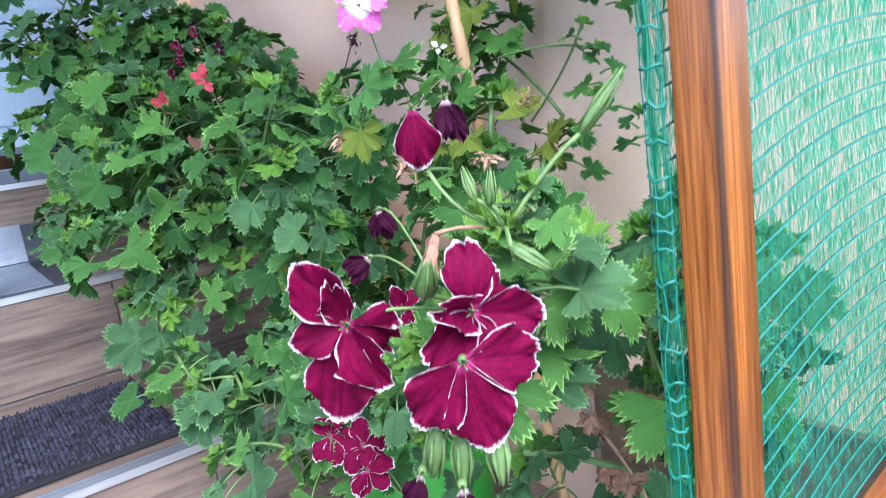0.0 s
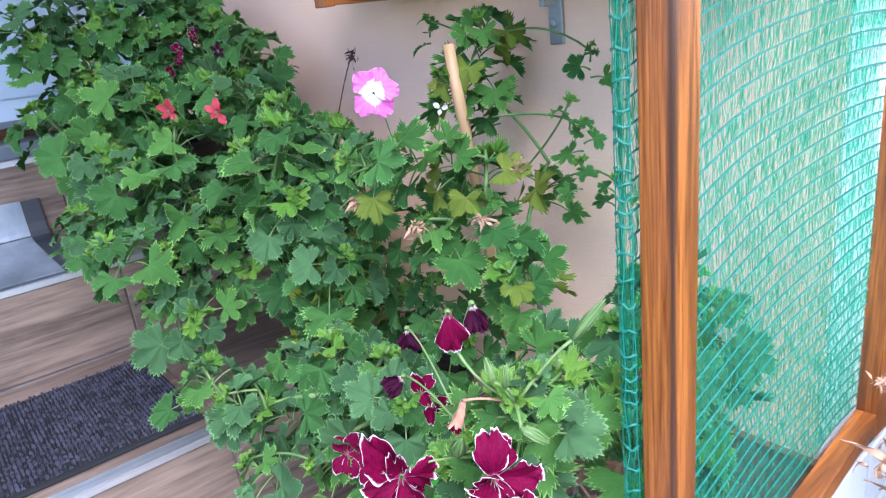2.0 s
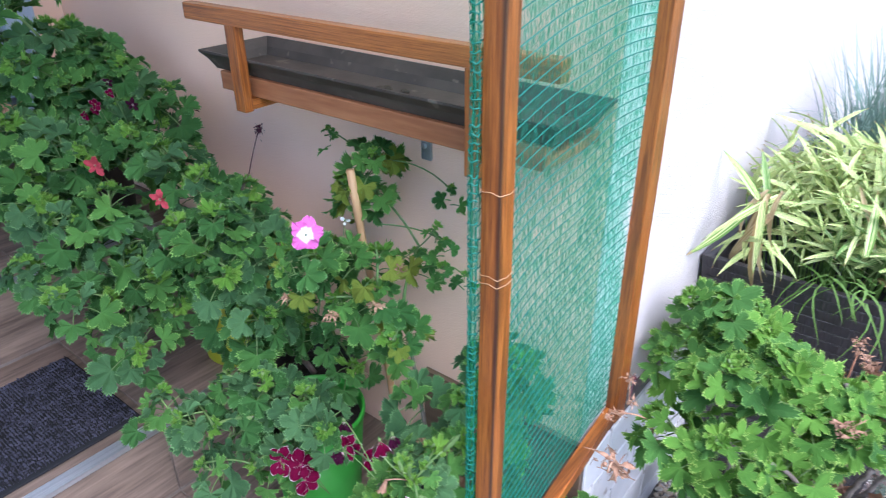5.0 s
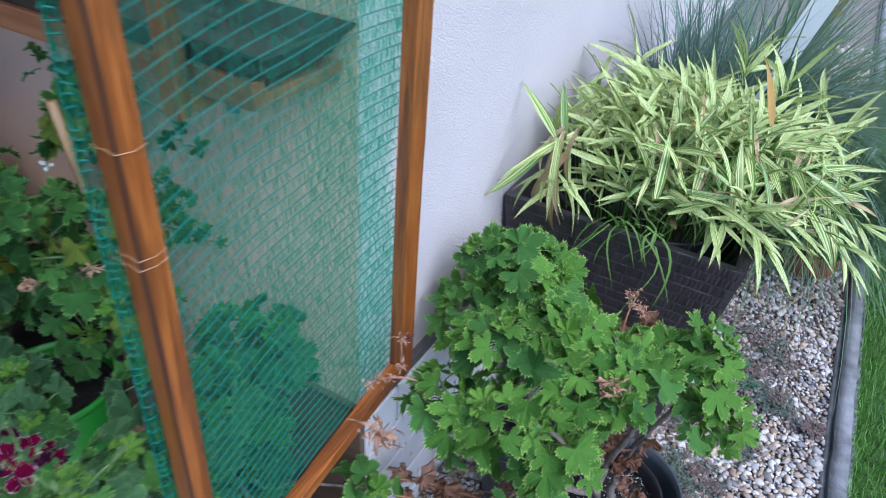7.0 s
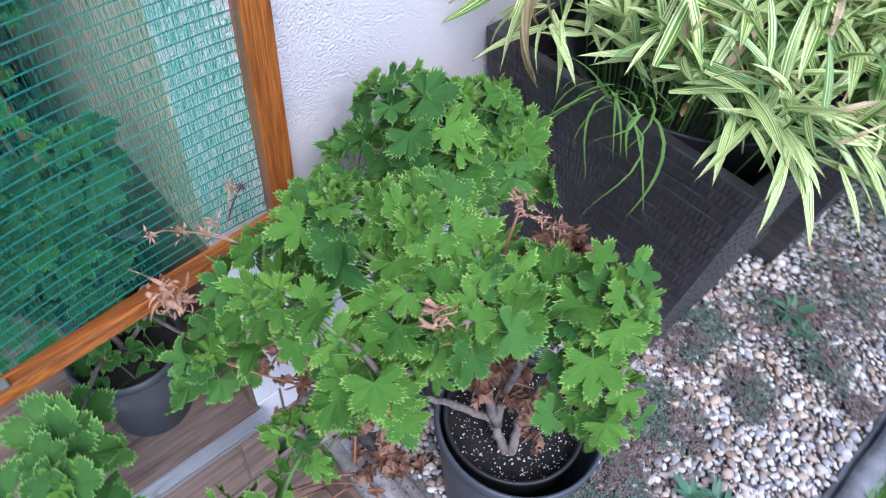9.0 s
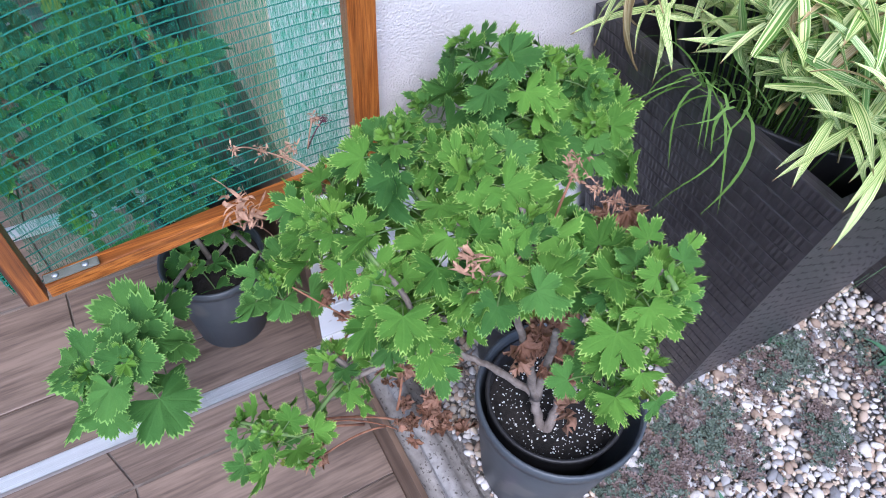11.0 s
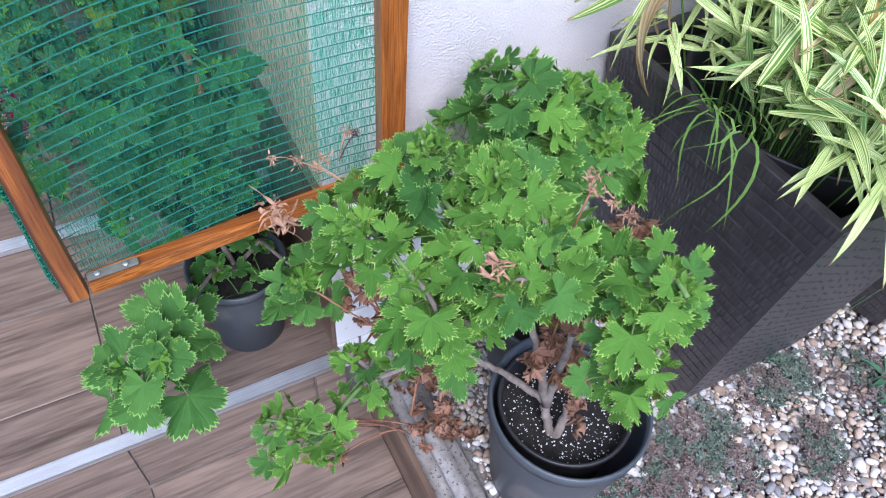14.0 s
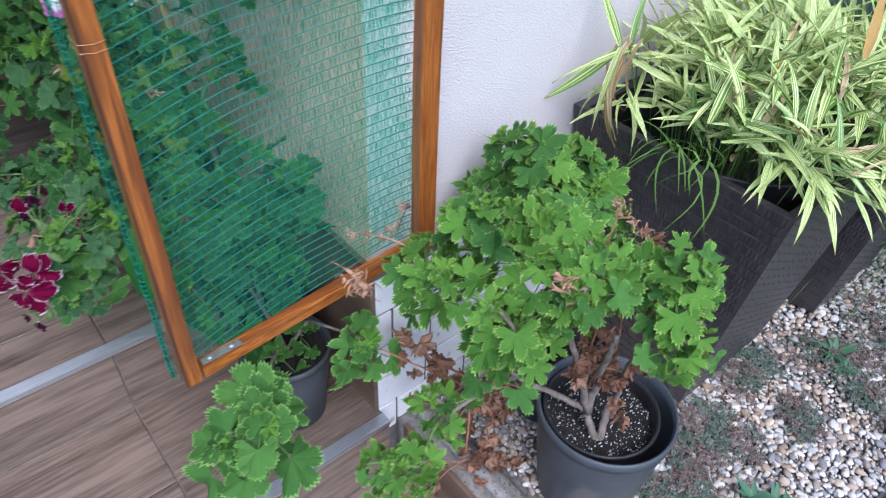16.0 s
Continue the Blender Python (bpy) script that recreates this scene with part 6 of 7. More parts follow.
for (root, p, key, sz, sd) in ((up_plant, (-1.24, 0.40, 1.00), "dark", 0.011, 31), (up_plant, (-1.21, 0.385, 0.985), "red", 0.010, 32), (up_plant, (-1.26, 0.37, 0.945), "red", 0.011, 33), (up_plant, (-1.29, 0.36, 0.93), "red", 0.010, 34), (up_plant, (-1.20, 0.42, 0.955), "dark", 0.015, 20), (up_plant, (-1.23, 0.36, 0.965), "red", 0.013, 21), (up_plant, (-1.16, 0.30, 0.870), "coral", 0.022, 22), (mid_plant, (-0.889, 0.277, 0.880), "coral", 0.018, 23),
                               (up_plant, (-1.25, 0.33, 0.915), "red", 0.013, 24), (up_plant, (-1.30, 0.30, 0.88), "coral", 0.015, 27)):
    blossom(root, p, ((80, sz, 50), (10, sz * 0.8, 60), (150, sz * 0.9, 35), (230, sz * 0.7, 55), (-60, sz, 30)), key, sd, Vector(p) + Vector((-0.02, 0.03, -0.07)))
shrivelled(up_plant, (-1.39, 0.255, 0.945), 0.030, 110)
shrivelled(mid_plant, (-0.94, 0.53, 0.925), 0.017, 111, M_DARKBUD, (-0.94, 0.49, 0.84))
shrivelled(mid_plant, (-1.24, 0.57, 0.905), 0.018, 112, M_DARKBUD, (-1.22, 0.50, 0.86))

# ---- fallen leaves ----
fr = random.Random(13)
for k in range(20):
    p = Vector((fr.uniform(-0.12, 0.06), fr.uniform(0.68, 0.80), 0))
    p.z = floor_at(p.x, p.y) + 0.010
    ob = tagged(part("fallen_leaf", fr.choice(SETS["dry"]), None), "curled brown dead leaf on the kerb and gravel", "dead leaf", "fallen leaves")
    ob.matrix_basis = frame_matrix(p, (fr.gauss(0, 1), fr.gauss(0, 1), 0), (fr.gauss(0, 0.4), fr.gauss(0, 0.4), 1), fr.uniform(0.014, 0.024))
    ob.location.z = p.z + 0.004
petal = tagged(part("fallen_petal", PETALS["pink"][0], None), "magenta petal fallen on the gravel", "petal")
petal.matrix_basis = frame_matrix((0.196, 0.735, 0.014), (1, 0.3, 0), (0, 0.2, 1), 0.018)

# ---- woven planters ----
def woven_planter(label, top, bottom, h, wall_t=0.022, liner=True):
    """Tapered square planter; top and bottom are (x0, x1, y0, y1)."""
    v, f, uv = [], [], []

    def quad(a, b, c, d, ua, ub, va, vb):
        k = len(v)
        v.extend([a, b, c, d])
        uv.extend([(ua, va), (ub, va), (ub, vb), (ua, vb)])
        f.append((k, k + 1, k + 2, k + 3))

    def corners(r, z, off=0.0):
        return [(r[0] + off, r[2] + off, z), (r[1] - off, r[2] + off, z), (r[1] - off, r[3] - off, z), (r[0] + off, r[3] - off, z)]

    lo, hi = corners(bottom, 0.0), corners(top, h)
    hi_in, lo_in = corners(top, h - 0.004, wall_t), corners(bottom, 0.06, wall_t)
    run = 0.0
    for k in range(4):
        a, b = lo[k], lo[(k + 1) % 4]
        c, d = hi[(k + 1) % 4], hi[k]
        ln = (Vector(c) - Vector(d)).length
        n = 12
        for j in range(n):
            t0, t1 = j / n, (j + 1) / n
            pa, pb = Vector(a).lerp(Vector(d), t0), Vector(b).lerp(Vector(c), t0)
            pc, pd = Vector(b).lerp(Vector(c), t1), Vector(a).lerp(Vector(d), t1)
            quad(pa, pb, pc, pd, run, run + ln, t0 * h, t1 * h)
        quad(d, c, hi_in[(k + 1) % 4], hi_in[k], run, run + ln, h, h + wall_t)
        quad(hi_in[k], hi_in[(k + 1) % 4], lo_in[(k + 1) % 4], lo_in[k], run, run + ln, 0, h)
        run += ln
    k = len(v)
    v.extend(lo_in)
    uv.extend([(0, 0)] * 4)
    f.append((k, k + 1, k + 2, k + 3))
    k = len(v)
    v.extend(lo)
    uv.extend([(0, 0)] * 4)
    f.append((k + 3, k + 2, k + 1, k))
    ob = tagged(part("planter", mesh_ob("planter", v, f, M_WICKER, False, uv)), label, "planter", "woven planters")
    # lapped rows on the near face, each with a proud upper lip
    bv, bf = [], []
    wr = random.Random(77)
    rows = int(h / 0.0118)
    laps = rows // 2
    out_ = Vector((0, -1, 0.12)).normalized()
    n = 110
    for j in range(laps):
        base_i = len(bv)
        for (q, off_) in ((0.0, 0.0002), (0.12, 0.0009), (0.55, 0.0012), (0.88, 0.0015), (0.99, 0.0013), (1.0, 0.0003)):
            for i in range(n + 1):
                s = i / n
                sag = 0.06 * noise.noise(Vector((s * 9, j * 1.3, 3))) if 0 < q < 1 else 0.0
                t = min(1.0, max(0.0, (j + q + sag) / laps))
                a, b = Vector(lo[0]).lerp(Vector(hi[0]), t), Vector(lo[1]).lerp(Vector(hi[1]), t)
                over = 0.0008 * (((i + (j % 2)) // 1 + int(3 * noise.noise(Vector((i * 0.2, j * 0.7, 1))))) % 2) if 0.1 < q < 0.9 else 0.0
                edge_ = min(1.0, min(s, 1 - s) * 40)
                bv.append(a.lerp(b, s) + out_ * (off_ + over + 0.0008 * noise.noise(Vector((s * 60, j, q)))) * edge_)
        for r2 in range(5):
            for i in range(n):
                q0 = base_i + r2 * (n + 1) + i
                bf.append((q0, q0 + 1, q0 + n + 2, q0 + n + 1))
    tagged(part("weave", mesh_ob("weave", bv, bf, M_WICKER, False, [(0, 0)] * len(bv)), None, ob), kind="stuff")
    # flat near-black patches on the +x face, painted shade for its moulded dents
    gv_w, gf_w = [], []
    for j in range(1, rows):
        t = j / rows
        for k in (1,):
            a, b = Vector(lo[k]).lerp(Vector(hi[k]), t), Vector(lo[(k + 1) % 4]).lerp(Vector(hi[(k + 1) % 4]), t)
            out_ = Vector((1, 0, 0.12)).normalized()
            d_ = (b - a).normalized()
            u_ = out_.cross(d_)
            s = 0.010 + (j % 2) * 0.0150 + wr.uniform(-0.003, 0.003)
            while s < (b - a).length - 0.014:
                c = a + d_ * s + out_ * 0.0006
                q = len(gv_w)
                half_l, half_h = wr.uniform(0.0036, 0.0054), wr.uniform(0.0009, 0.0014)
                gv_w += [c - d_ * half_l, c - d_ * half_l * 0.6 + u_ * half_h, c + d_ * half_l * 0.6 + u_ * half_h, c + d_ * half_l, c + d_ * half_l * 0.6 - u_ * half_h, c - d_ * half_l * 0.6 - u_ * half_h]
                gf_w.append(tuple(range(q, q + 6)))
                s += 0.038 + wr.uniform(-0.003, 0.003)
    tagged(part("weave_gap", mesh_ob("weave_gap", gv_w, gf_w, M_DENT_SHADE), None, ob), kind="stuff")
    if liner:
        cx, cy = (top[0] + top[1]) / 2, (top[2] + top[3]) / 2
        rr = (top[1] - top[0]) / 2 - wall_t - 0.006
        lv, lf = revolve([(rr * 0.85, h - 0.16), (rr - 0.012, h - 0.022), (rr - 0.002, h - 0.018), (rr, h - 0.022), (rr * 0.88, h - 0.2)], 44)
        li = part("liner_pot", mesh_ob("liner_pot", lv, lf, M_POT_IN, True), None, ob, "black plastic liner pot")
        li.location = (cx, cy, 0)
    return ob


woven_planter("tall black woven-look plastic planter by the white wall", (-0.236, 0.246, 1.125, 1.610), (-0.160, 0.166, 1.200, 1.535), 0.628)
woven_planter("second black woven-look planter further along the wall", (-0.236, 0.290, 1.660, 2.180), (-0.150, 0.214, 1.735, 2.100), 0.628)


# ---- variegated dwarf bamboo ----
def blade_mesh(name, seed, mat, wide=0.085, bend=0.22, n=9):
    r_ = random.Random(seed)
    verts, faces, uvs = [], [], []
    side = r_.uniform(-0.12, 0.12)
    tw = r_.uniform(-0.6, 0.6)
    for j in range(n + 1):
        t = j / n
        w = wide * (math.sin(math.pi * min(1, 0.06 + t * 0.97) ** 0.72) ** 0.8)
        z = 0.10 * math.sin(t * 2.2) - bend * t ** 2.2
        y = side * t * t
        for i, u in enumerate((-1, 0, 1)):
            a = tw * t
            verts.append((t * (1 - 0.06 * bend), y + u * w * math.cos(a), z + u * w * math.sin(a) + (0.018 if u else 0) + 0.012 * noise.noise(Vector((t * 6, u, seed)))))
            uvs.append(((u + 1) / 2, t))
    for j in range(n):
        for i in range(2):
            q = j * 3 + i
            faces.append((q, q + 1, q + 4, q + 3))
    return mesh_ob(name, verts, faces, mat, True, uvs)


BLADES = [blade_mesh("bamboo_leaf", s, M_BAMBOO, 0.050 + 0.006 * (s % 4), -0.04 + 0.055 * (s % 5)) for s in range(1, 8)]
AUTUMN = [blade_mesh("autumn_leaf", s, M_ORANGE_LEAF, 0.055, 0.06 + 0.08 * (s % 4)) for s in range(40, 43)]
BLADES_G = [blade_mesh("bamboo_leaf_green", s, M_BAMBOO_GREEN, 0.050, -0.02 + 0.06 * (s % 4)) for s in range(20, 25)]
BLADES_D = [blade_mesh("bamboo_leaf_dry", s, M_BAMBOO_DRY, 0.046, 0.25 + 0.15 * (s % 3)) for s in range(30, 34)]
bam = empty("dwarf_bamboo", (0.005, 1.367, 0.60), "variegated dwarf bamboo with cream-striped leaves in a planter", "bamboo")
SB = Vector(bam.location)
br_ = random.Random(17)
bam_count = 0
joined_v, joined_f, joined_u = [], [], []


def bamboo_leaf(origin, way, up, length, kind, single=False):
    global bam_count
    me = br_.choice(BLADES_D if kind == "dry" else BLADES_G if kind == "green" else BLADES)
    m = Matrix.Translation(-SB) @ frame_matrix(origin, way, up, length)
    if single or bam_count < 290:
        ob = part("leaf", me, None, bam)
        ob.matrix_basis = m
    else:
        k = len(joined_v)
        joined_v.extend([m @ v.co for v in me.vertices])
        joined_f.extend([tuple(k + i for i in p.vertices) for p in me.polygons])
        uv_of = {}
        for lp in me.loops:
            uv_of[lp.vertex_index] = tuple(me.uv_layers[0].data[lp.index].uv)
        joined_u.extend([uv_of[i] for i in range(len(me.vertices))])
    bam_count += 1


def bamboo_fan(tip, d0, count, short, long_, flat):
    """Leaves set alternately on both sides of a shoot's tip, spread like a loose fan."""
    d0 = Vector(d0).normalized()
    s1 = d0.cross(Vector((br_.gauss(0, 1), br_.gauss(0, 1), br_.gauss(0, 0.5)))).normalized()
    for j in range(count):
        sgn = 1 if j % 2 else -1
        inc = br_.uniform(0.15, 1.15)
        way = d0 * math.cos(inc) + s1 * sgn * math.sin(inc) + Vector((br_.gauss(0, 0.22), br_.gauss(0, 0.22), br_.gauss(0.05, 0.25)))
        way.normalize()
        o = tip - d0 * (0.012 * j * br_.uniform(0.5, 1.3))
        L = br_.uniform(short, long_)
        end = o + way * L
        if end.x < WX + 0.012:
            way.x = abs(way.x)
        # most leaves stay inside the near rim
        if (o + way * L).y < (1.16 if o.z < 0.72 else 1.06) and o.x > -0.12 and br_.random() < 0.88:
            way.y = abs(way.y) * 0.5 + 0.1
            way.z = abs(way.z) + 0.1
        if (o + way * L).z < 0.645 and (o + way * L).x < 0.25:
            way.z = abs(way.z) * 0.4
        up = Vector((0.15, -0.25, 0.9)) + Vector((br_.gauss(0, flat), br_.gauss(0, flat), 0))
        bamboo_leaf(o, way.normalized(), up, L, br_.choices(("striped", "green", "dry"), (0.62, 0.29, 0.09))[0])


shoots = []
for k in range(185):
    a = k * 2.39996
    rr = math.sqrt((k + 0.5) / 185)
    shoots.append((0.085 + 0.275 * rr * math.cos(a) + br_.gauss(0, 0.02), 1.350 + 0.215 * rr * math.sin(a) + br_.gauss(0, 0.02), rr, a))
shoots.sort(key=lambda s: s[1] - s[0] * 0.6)
for (x, y, rr, a) in shoots:
    root_p = Vector((min(0.19, max(-0.19, x * 0.7)), 1.37 + (y - 1.37) * 0.72, 0.50))
    z_top = 0.715 + 0.085 * (1 - rr * rr) + br_.uniform(-0.03, 0.04) + 0.05 * (y - 1.2) - 0.25 * max(0.0, x - 0.22)
    tip = Vector((max(WX + 0.04, x), y, z_top))
    cv, cf = [], []
    tube(cv, cf, [p - SB for p in bezier(root_p, root_p.lerp(tip, 0.6) + Vector((0, 0, 0.06)), tip, 6)], 0.0014, 4, False)
    part("culm", mesh_ob("culm", cv, cf, M_STRAND, True), None, bam)
    out_dir = Vector((math.cos(a), math.sin(a), 0))
    d0 = Vector((br_.gauss(0.05, 0.7), br_.gauss(-0.05, 0.7), br_.uniform(0.0, 1.1))) + out_dir * 0.45 * rr
    if x > 0.24:
        d0 += Vector((0.5, -0.1, -0.7))
    bamboo_fan(tip, d0, br_.randint(5, 7), 0.058, 0.135, 0.65)
# low leaves along the near rim
for k in range(26):
    tip = Vector((br_.uniform(-0.10, 0.22), br_.uniform(1.16, 1.24), br_.uniform(0.665, 0.735)))
    for j in range(4):
        w_ = Vector((br_.gauss(0.1, 0.7), br_.gauss(-0.15, 0.35), br_.gauss(0.1, 0.4))).normalized()
        if tip.y + w_.y * 0.09 < 1.13:
            w_.y = 0.0
        bamboo_leaf(tip, w_, Vector((0.1, -0.5, 0.8)) + Vector((br_.gauss(0, 0.4), 0, 0)), br_.uniform(0.05, 0.10), br_.choices(("striped", "green", "dry"), (0.5, 0.4, 0.1))[0])
# tall upright shoots
for (x, y, z, dx, dy) in ((-0.19, 1.50, 0.80, -0.1, 0.1), (-0.13, 1.54, 0.83, 0.25, 0.0), (0.105, 1.50, 0.89, 0.0, 0.0), (0.11, 1.50, 0.87, 0.05, 0.0), (0.20, 1.45, 0.88, 0.25, 0.0), (0.33, 1.55, 0.78, 0.5, 0.1), (0.28, 1.60, 0.80, 0.3, 0.2), (-0.20, 1.25, 0.74, -0.3, -0.2), (0.05, 1.50, 0.79, -0.2, 0.0)):
    cv, cf = [], []
    tube(cv, cf, [p - SB for p in bezier((x * 0.8, y, 0.55), (x, y, 0.70), (x, y, z), 6)], 0.0016, 4, False)
    part("culm", mesh_ob("culm", cv, cf, M_STRAND, True), None, bam)
    bamboo_fan(Vector((x, y, z)), (dx * 0.6, dy * 0.6, 1.6), 5, 0.09, 0.13, 0.9)
# spilling shoots over the near rim
for (px, py, pz, wx, wy, wz) in ((-0.15, 1.13, 0.70, -0.6, -0.75, -0.1), (-0.17, 1.14, 0.69, -0.3, -0.8, -0.45), (-0.12, 1.14, 0.69, 0.1, -0.7, -0.6), (0.17, 1.17, 0.69, 0.35, -0.6, -0.6), (0.24, 1.17, 0.69, 0.6, -0.35, -0.6), (0.28, 1.20, 0.70, 0.8, -0.1, -0.55), (0.30, 1.30, 0.70, 0.9, 0.1, -0.5), (0.33, 1.42, 0.70, 0.9, 0.2, -0.5), (0.36, 1.25, 0.68, 0.8, -0.3, -0.6), (0.40, 1.38, 0.66, 0.7, -0.2, -0.8)):
    for j in range(5):
        w_ = Vector((wx, wy, wz)) + Vector((br_.gauss(0, 0.42), br_.gauss(0, 0.36), br_.gauss(0, 0.3)))
        o = Vector((px, py, pz)) + Vector((br_.gauss(0, 0.012), br_.gauss(0, 0.012), br_.gauss(0, 0.01)))
        if (o + w_.normalized() * 0.13).x < WX + 0.012:
            continue
        bamboo_leaf(o, w_, Vector((wx * 0.5, wy * 0.5, 0.8)) + Vector((br_.gauss(0, 0.3), 0, 0)), br_.uniform(0.08, 0.14), br_.choices(("striped", "green", "dry"), (0.6, 0.22, 0.18) if px > -0.1 else (0.35, 0.1, 0.55))[0])
for (way_, L_, kind_) in (((-0.45, -0.30, -0.75), 0.20, "dry"), ((-0.25, -0.35, -0.9), 0.19, "dry"), ((0.05, -0.45, -0.9), 0.20, "dry"), ((-0.6, -0.1, -0.5), 0.17, "striped"), ((-0.40, -0.45, -0.75), 0.17, "striped"),
                          ((0.20, -0.35, -0.9), 0.17, "dry"), ((-0.35, 0.1, 0.9), 0.14, "green"), ((-0.55, 0.1, 0.6), 0.13, "striped"), ((0.25, -0.3, -0.8), 0.15, "striped"), ((-0.5, -0.2, -0.65), 0.15, "dry"), ((-0.1, -0.3, -0.9), 0.13, "dry")):
    o = Vector((-0.125, 1.105, 0.795)) + Vector((br_.gauss(0, 0.012), br_.gauss(0, 0.01), br_.gauss(0, 0.012)))
    w_ = Vector(way_).normalized()
    w_.x = max(w_.x, (WX + 0.012 - o.x) / L_)
    bamboo_leaf(o, w_, Vector((-0.3, -0.9, 0.4)) + Vector((br_.gauss(0, 0.4), 0, br_.gauss(0, 0.4))), L_, kind_, True)
cv, cf = [], []
tube(cv, cf, [p - SB for p in bezier((-0.12, 1.22, 0.55), (-0.13, 1.15, 0.72), (-0.125, 1.105, 0.795), 6)], 0.0016, 4, False)
part("culm", mesh_ob("culm", cv, cf, M_STRAND, True), None, bam)
# one broad withered leaf among the green
for (p_, q_) in (((0.13, 1.379, 0.884), (0.195, 1.259, 0.855)), ((0.05, 1.25, 0.80), (0.11, 1.20, 0.80))):
    p_, q_ = Vector(p_), Vector(q_)
    ob = part("withered_leaf", AUTUMN[0], None, bam, "orange-brown withered leaf")
    ob.matrix_basis = Matrix.Translation(-SB) @ frame_matrix(q_, p_ - q_, Vector((0.3, -0.4, 0.8)), (p_ - q_).length * 1.1)
if joined_v:
    tagged(part("inner_leaves", mesh_ob("inner_leaves", joined_v, joined_f, M_BAMBOO, True, joined_u), None, bam), kind="stuff")


def blades(verts, faces, root_p, way, length, width, droop, n=7):
    way = Vector(way).normalized()
    side = way.cross(Vector((0, 0, 1)))
    side = side.normalized() if side.length > 0.05 else Vector((1, 0, 0))
    b0 = len(verts)
    for j in range(n + 1):
        t = j / n
        p = Vector(root_p) + way * length * t + Vector((way.x * 0.5, way.y * 0.5, -1)) * droop * length * t * t
        w = width * (1 - t ** 2) + 0.0002
        verts += [p - side * w, p + side * w]
    for j in range(n):
        q = b0 + 2 * j
        faces.append((q, q + 1, q + 3, q + 2))


# trailing grass strands over the planter's front
gr = random.Random(23)
strand = empty("trailing_grass", (0.04, 1.13, 0.63), "thin green grass stems trailing over the planter rim", "grass")
gv_, gf_ = [], []
for k in range(20):
    p = Vector((gr.uniform(-0.03, 0.10), gr.uniform(1.10, 1.15), gr.uniform(0.635, 0.66)))
    turn, lift_, step = gr.uniform(-1.6, 1.6), gr.uniform(-0.3, 1.2), gr.uniform(0.012, 0.027)
    bend, sink = gr.uniform(-0.75, 0.75), gr.uniform(0.1, 0.55)
    pts = [p]
    for j in range(8):
        q = pts[-1] + Vector((math.sin(turn), -abs(math.cos(turn)) * 0.55, lift_)).normalized() * step
        q.y = min(q.y, 1.118 + 0.118 * min(1.0, max(0.0, (q.z - 0.60) * 8)) - 0.004)
        pts.append(q)
        turn += bend
        lift_ -= sink
    s = Vector((1, 0.2, 0.3)).normalized()
    b0 = len(gv_)
    w = gr.uniform(0.0012, 0.0026)
    for j, pt in enumerate(pts):
        ww = w * (1 - (j / 8) ** 3) + 0.0002
        gv_ += [pt - s * ww - Vector(strand.location), pt + s * ww - Vector(strand.location)]
    gf_ += [(b0 + 2 * j, b0 + 2 * j + 1, b0 + 2 * j + 3, b0 + 2 * j + 2) for j in range(8)]
part("blades", mesh_ob("blades", gv_, gf_, M_STRAND), None, strand)

# blue-grey ornamental grass in the second planter, green grass in a terracotta bowl
for (nm, lab, at, cnt, ln, mat_, spread_) in (("ornamental_grass", "tall blue-grey ornamental grass in the second planter", (0.02, 1.88, 0.58), 1000, (0.34, 0.64), M_BLUEGRASS, 0.17),
                                              ("ornamental_grass", "dense fine green grass in a low terracotta bowl", (0.43, 2.37, 0.07), 1500, (0.45, 0.85), M_DEEPGRASS, 0.105),
                                              ("ornamental_grass", "fine green grass arching over the second planter's rim", (0.17, 1.95, 0.58), 620, (0.45, 0.80), M_DEEPGRASS, 0.09),
                                              ("ornamental_grass", "dark green arching grass growing out of the gravel", (0.24, 2.50, -0.005), 1500, (0.60, 1.02), M_DEEPGRASS, 0.14)):
    root = empty(nm, at, lab, "grass")
    v, f = [], []
    for k in range(cnt):
        a = gr.uniform(0, 6.283)
        r = spread_ * math.sqrt(gr.random())
        p = Vector((r * math.cos(a), r * math.sin(a), 0))
        w_ = Vector((math.cos(a) * gr.uniform(0.1, 0.75), math.sin(a) * gr.uniform(0.1, 0.75), 1))
        L = gr.uniform(*ln)
        if at[0] > 0.1 and at[2] > 0.3:
            w_ += Vector((0.45, 0.10, -0.15))
        if at[0] + p.x + w_.x * L * 0.9 < WX + 0.02:
            w_.x = abs(w_.x) * 0.4
        blades(v, f, p, w_, L, gr.uniform(0.0013, 0.0026), gr.uniform(0.10, 0.95))
    tagged(part("grass_blades", mesh_ob("grass_blades", v, f, mat_), None, root), kind="stuff")
flower_pot("terracotta bowl standing on the gravel", (0.43, 2.37, 0.0), 0.130, 0.10, 0.10, M_TERRA, 0.022, 0.03, name="terracotta_pot")

label_tag = empty("plant_label", (0.10, 1.80, 0.60), "white plastic plant label stuck in the planter soil", "plant label")
part("tag", box_bm((-0.026, -0.001, 0.24), (0.026, 0.001, 0.42), 0.0008, 1), M_LABEL, label_tag)
part("stake", box_bm((-0.006, -0.0008, 0.0), (0.006, 0.0008, 0.24)), M_LABEL, label_tag)

label_tag.rotation_euler = (0.1, 0.25, 0.2)

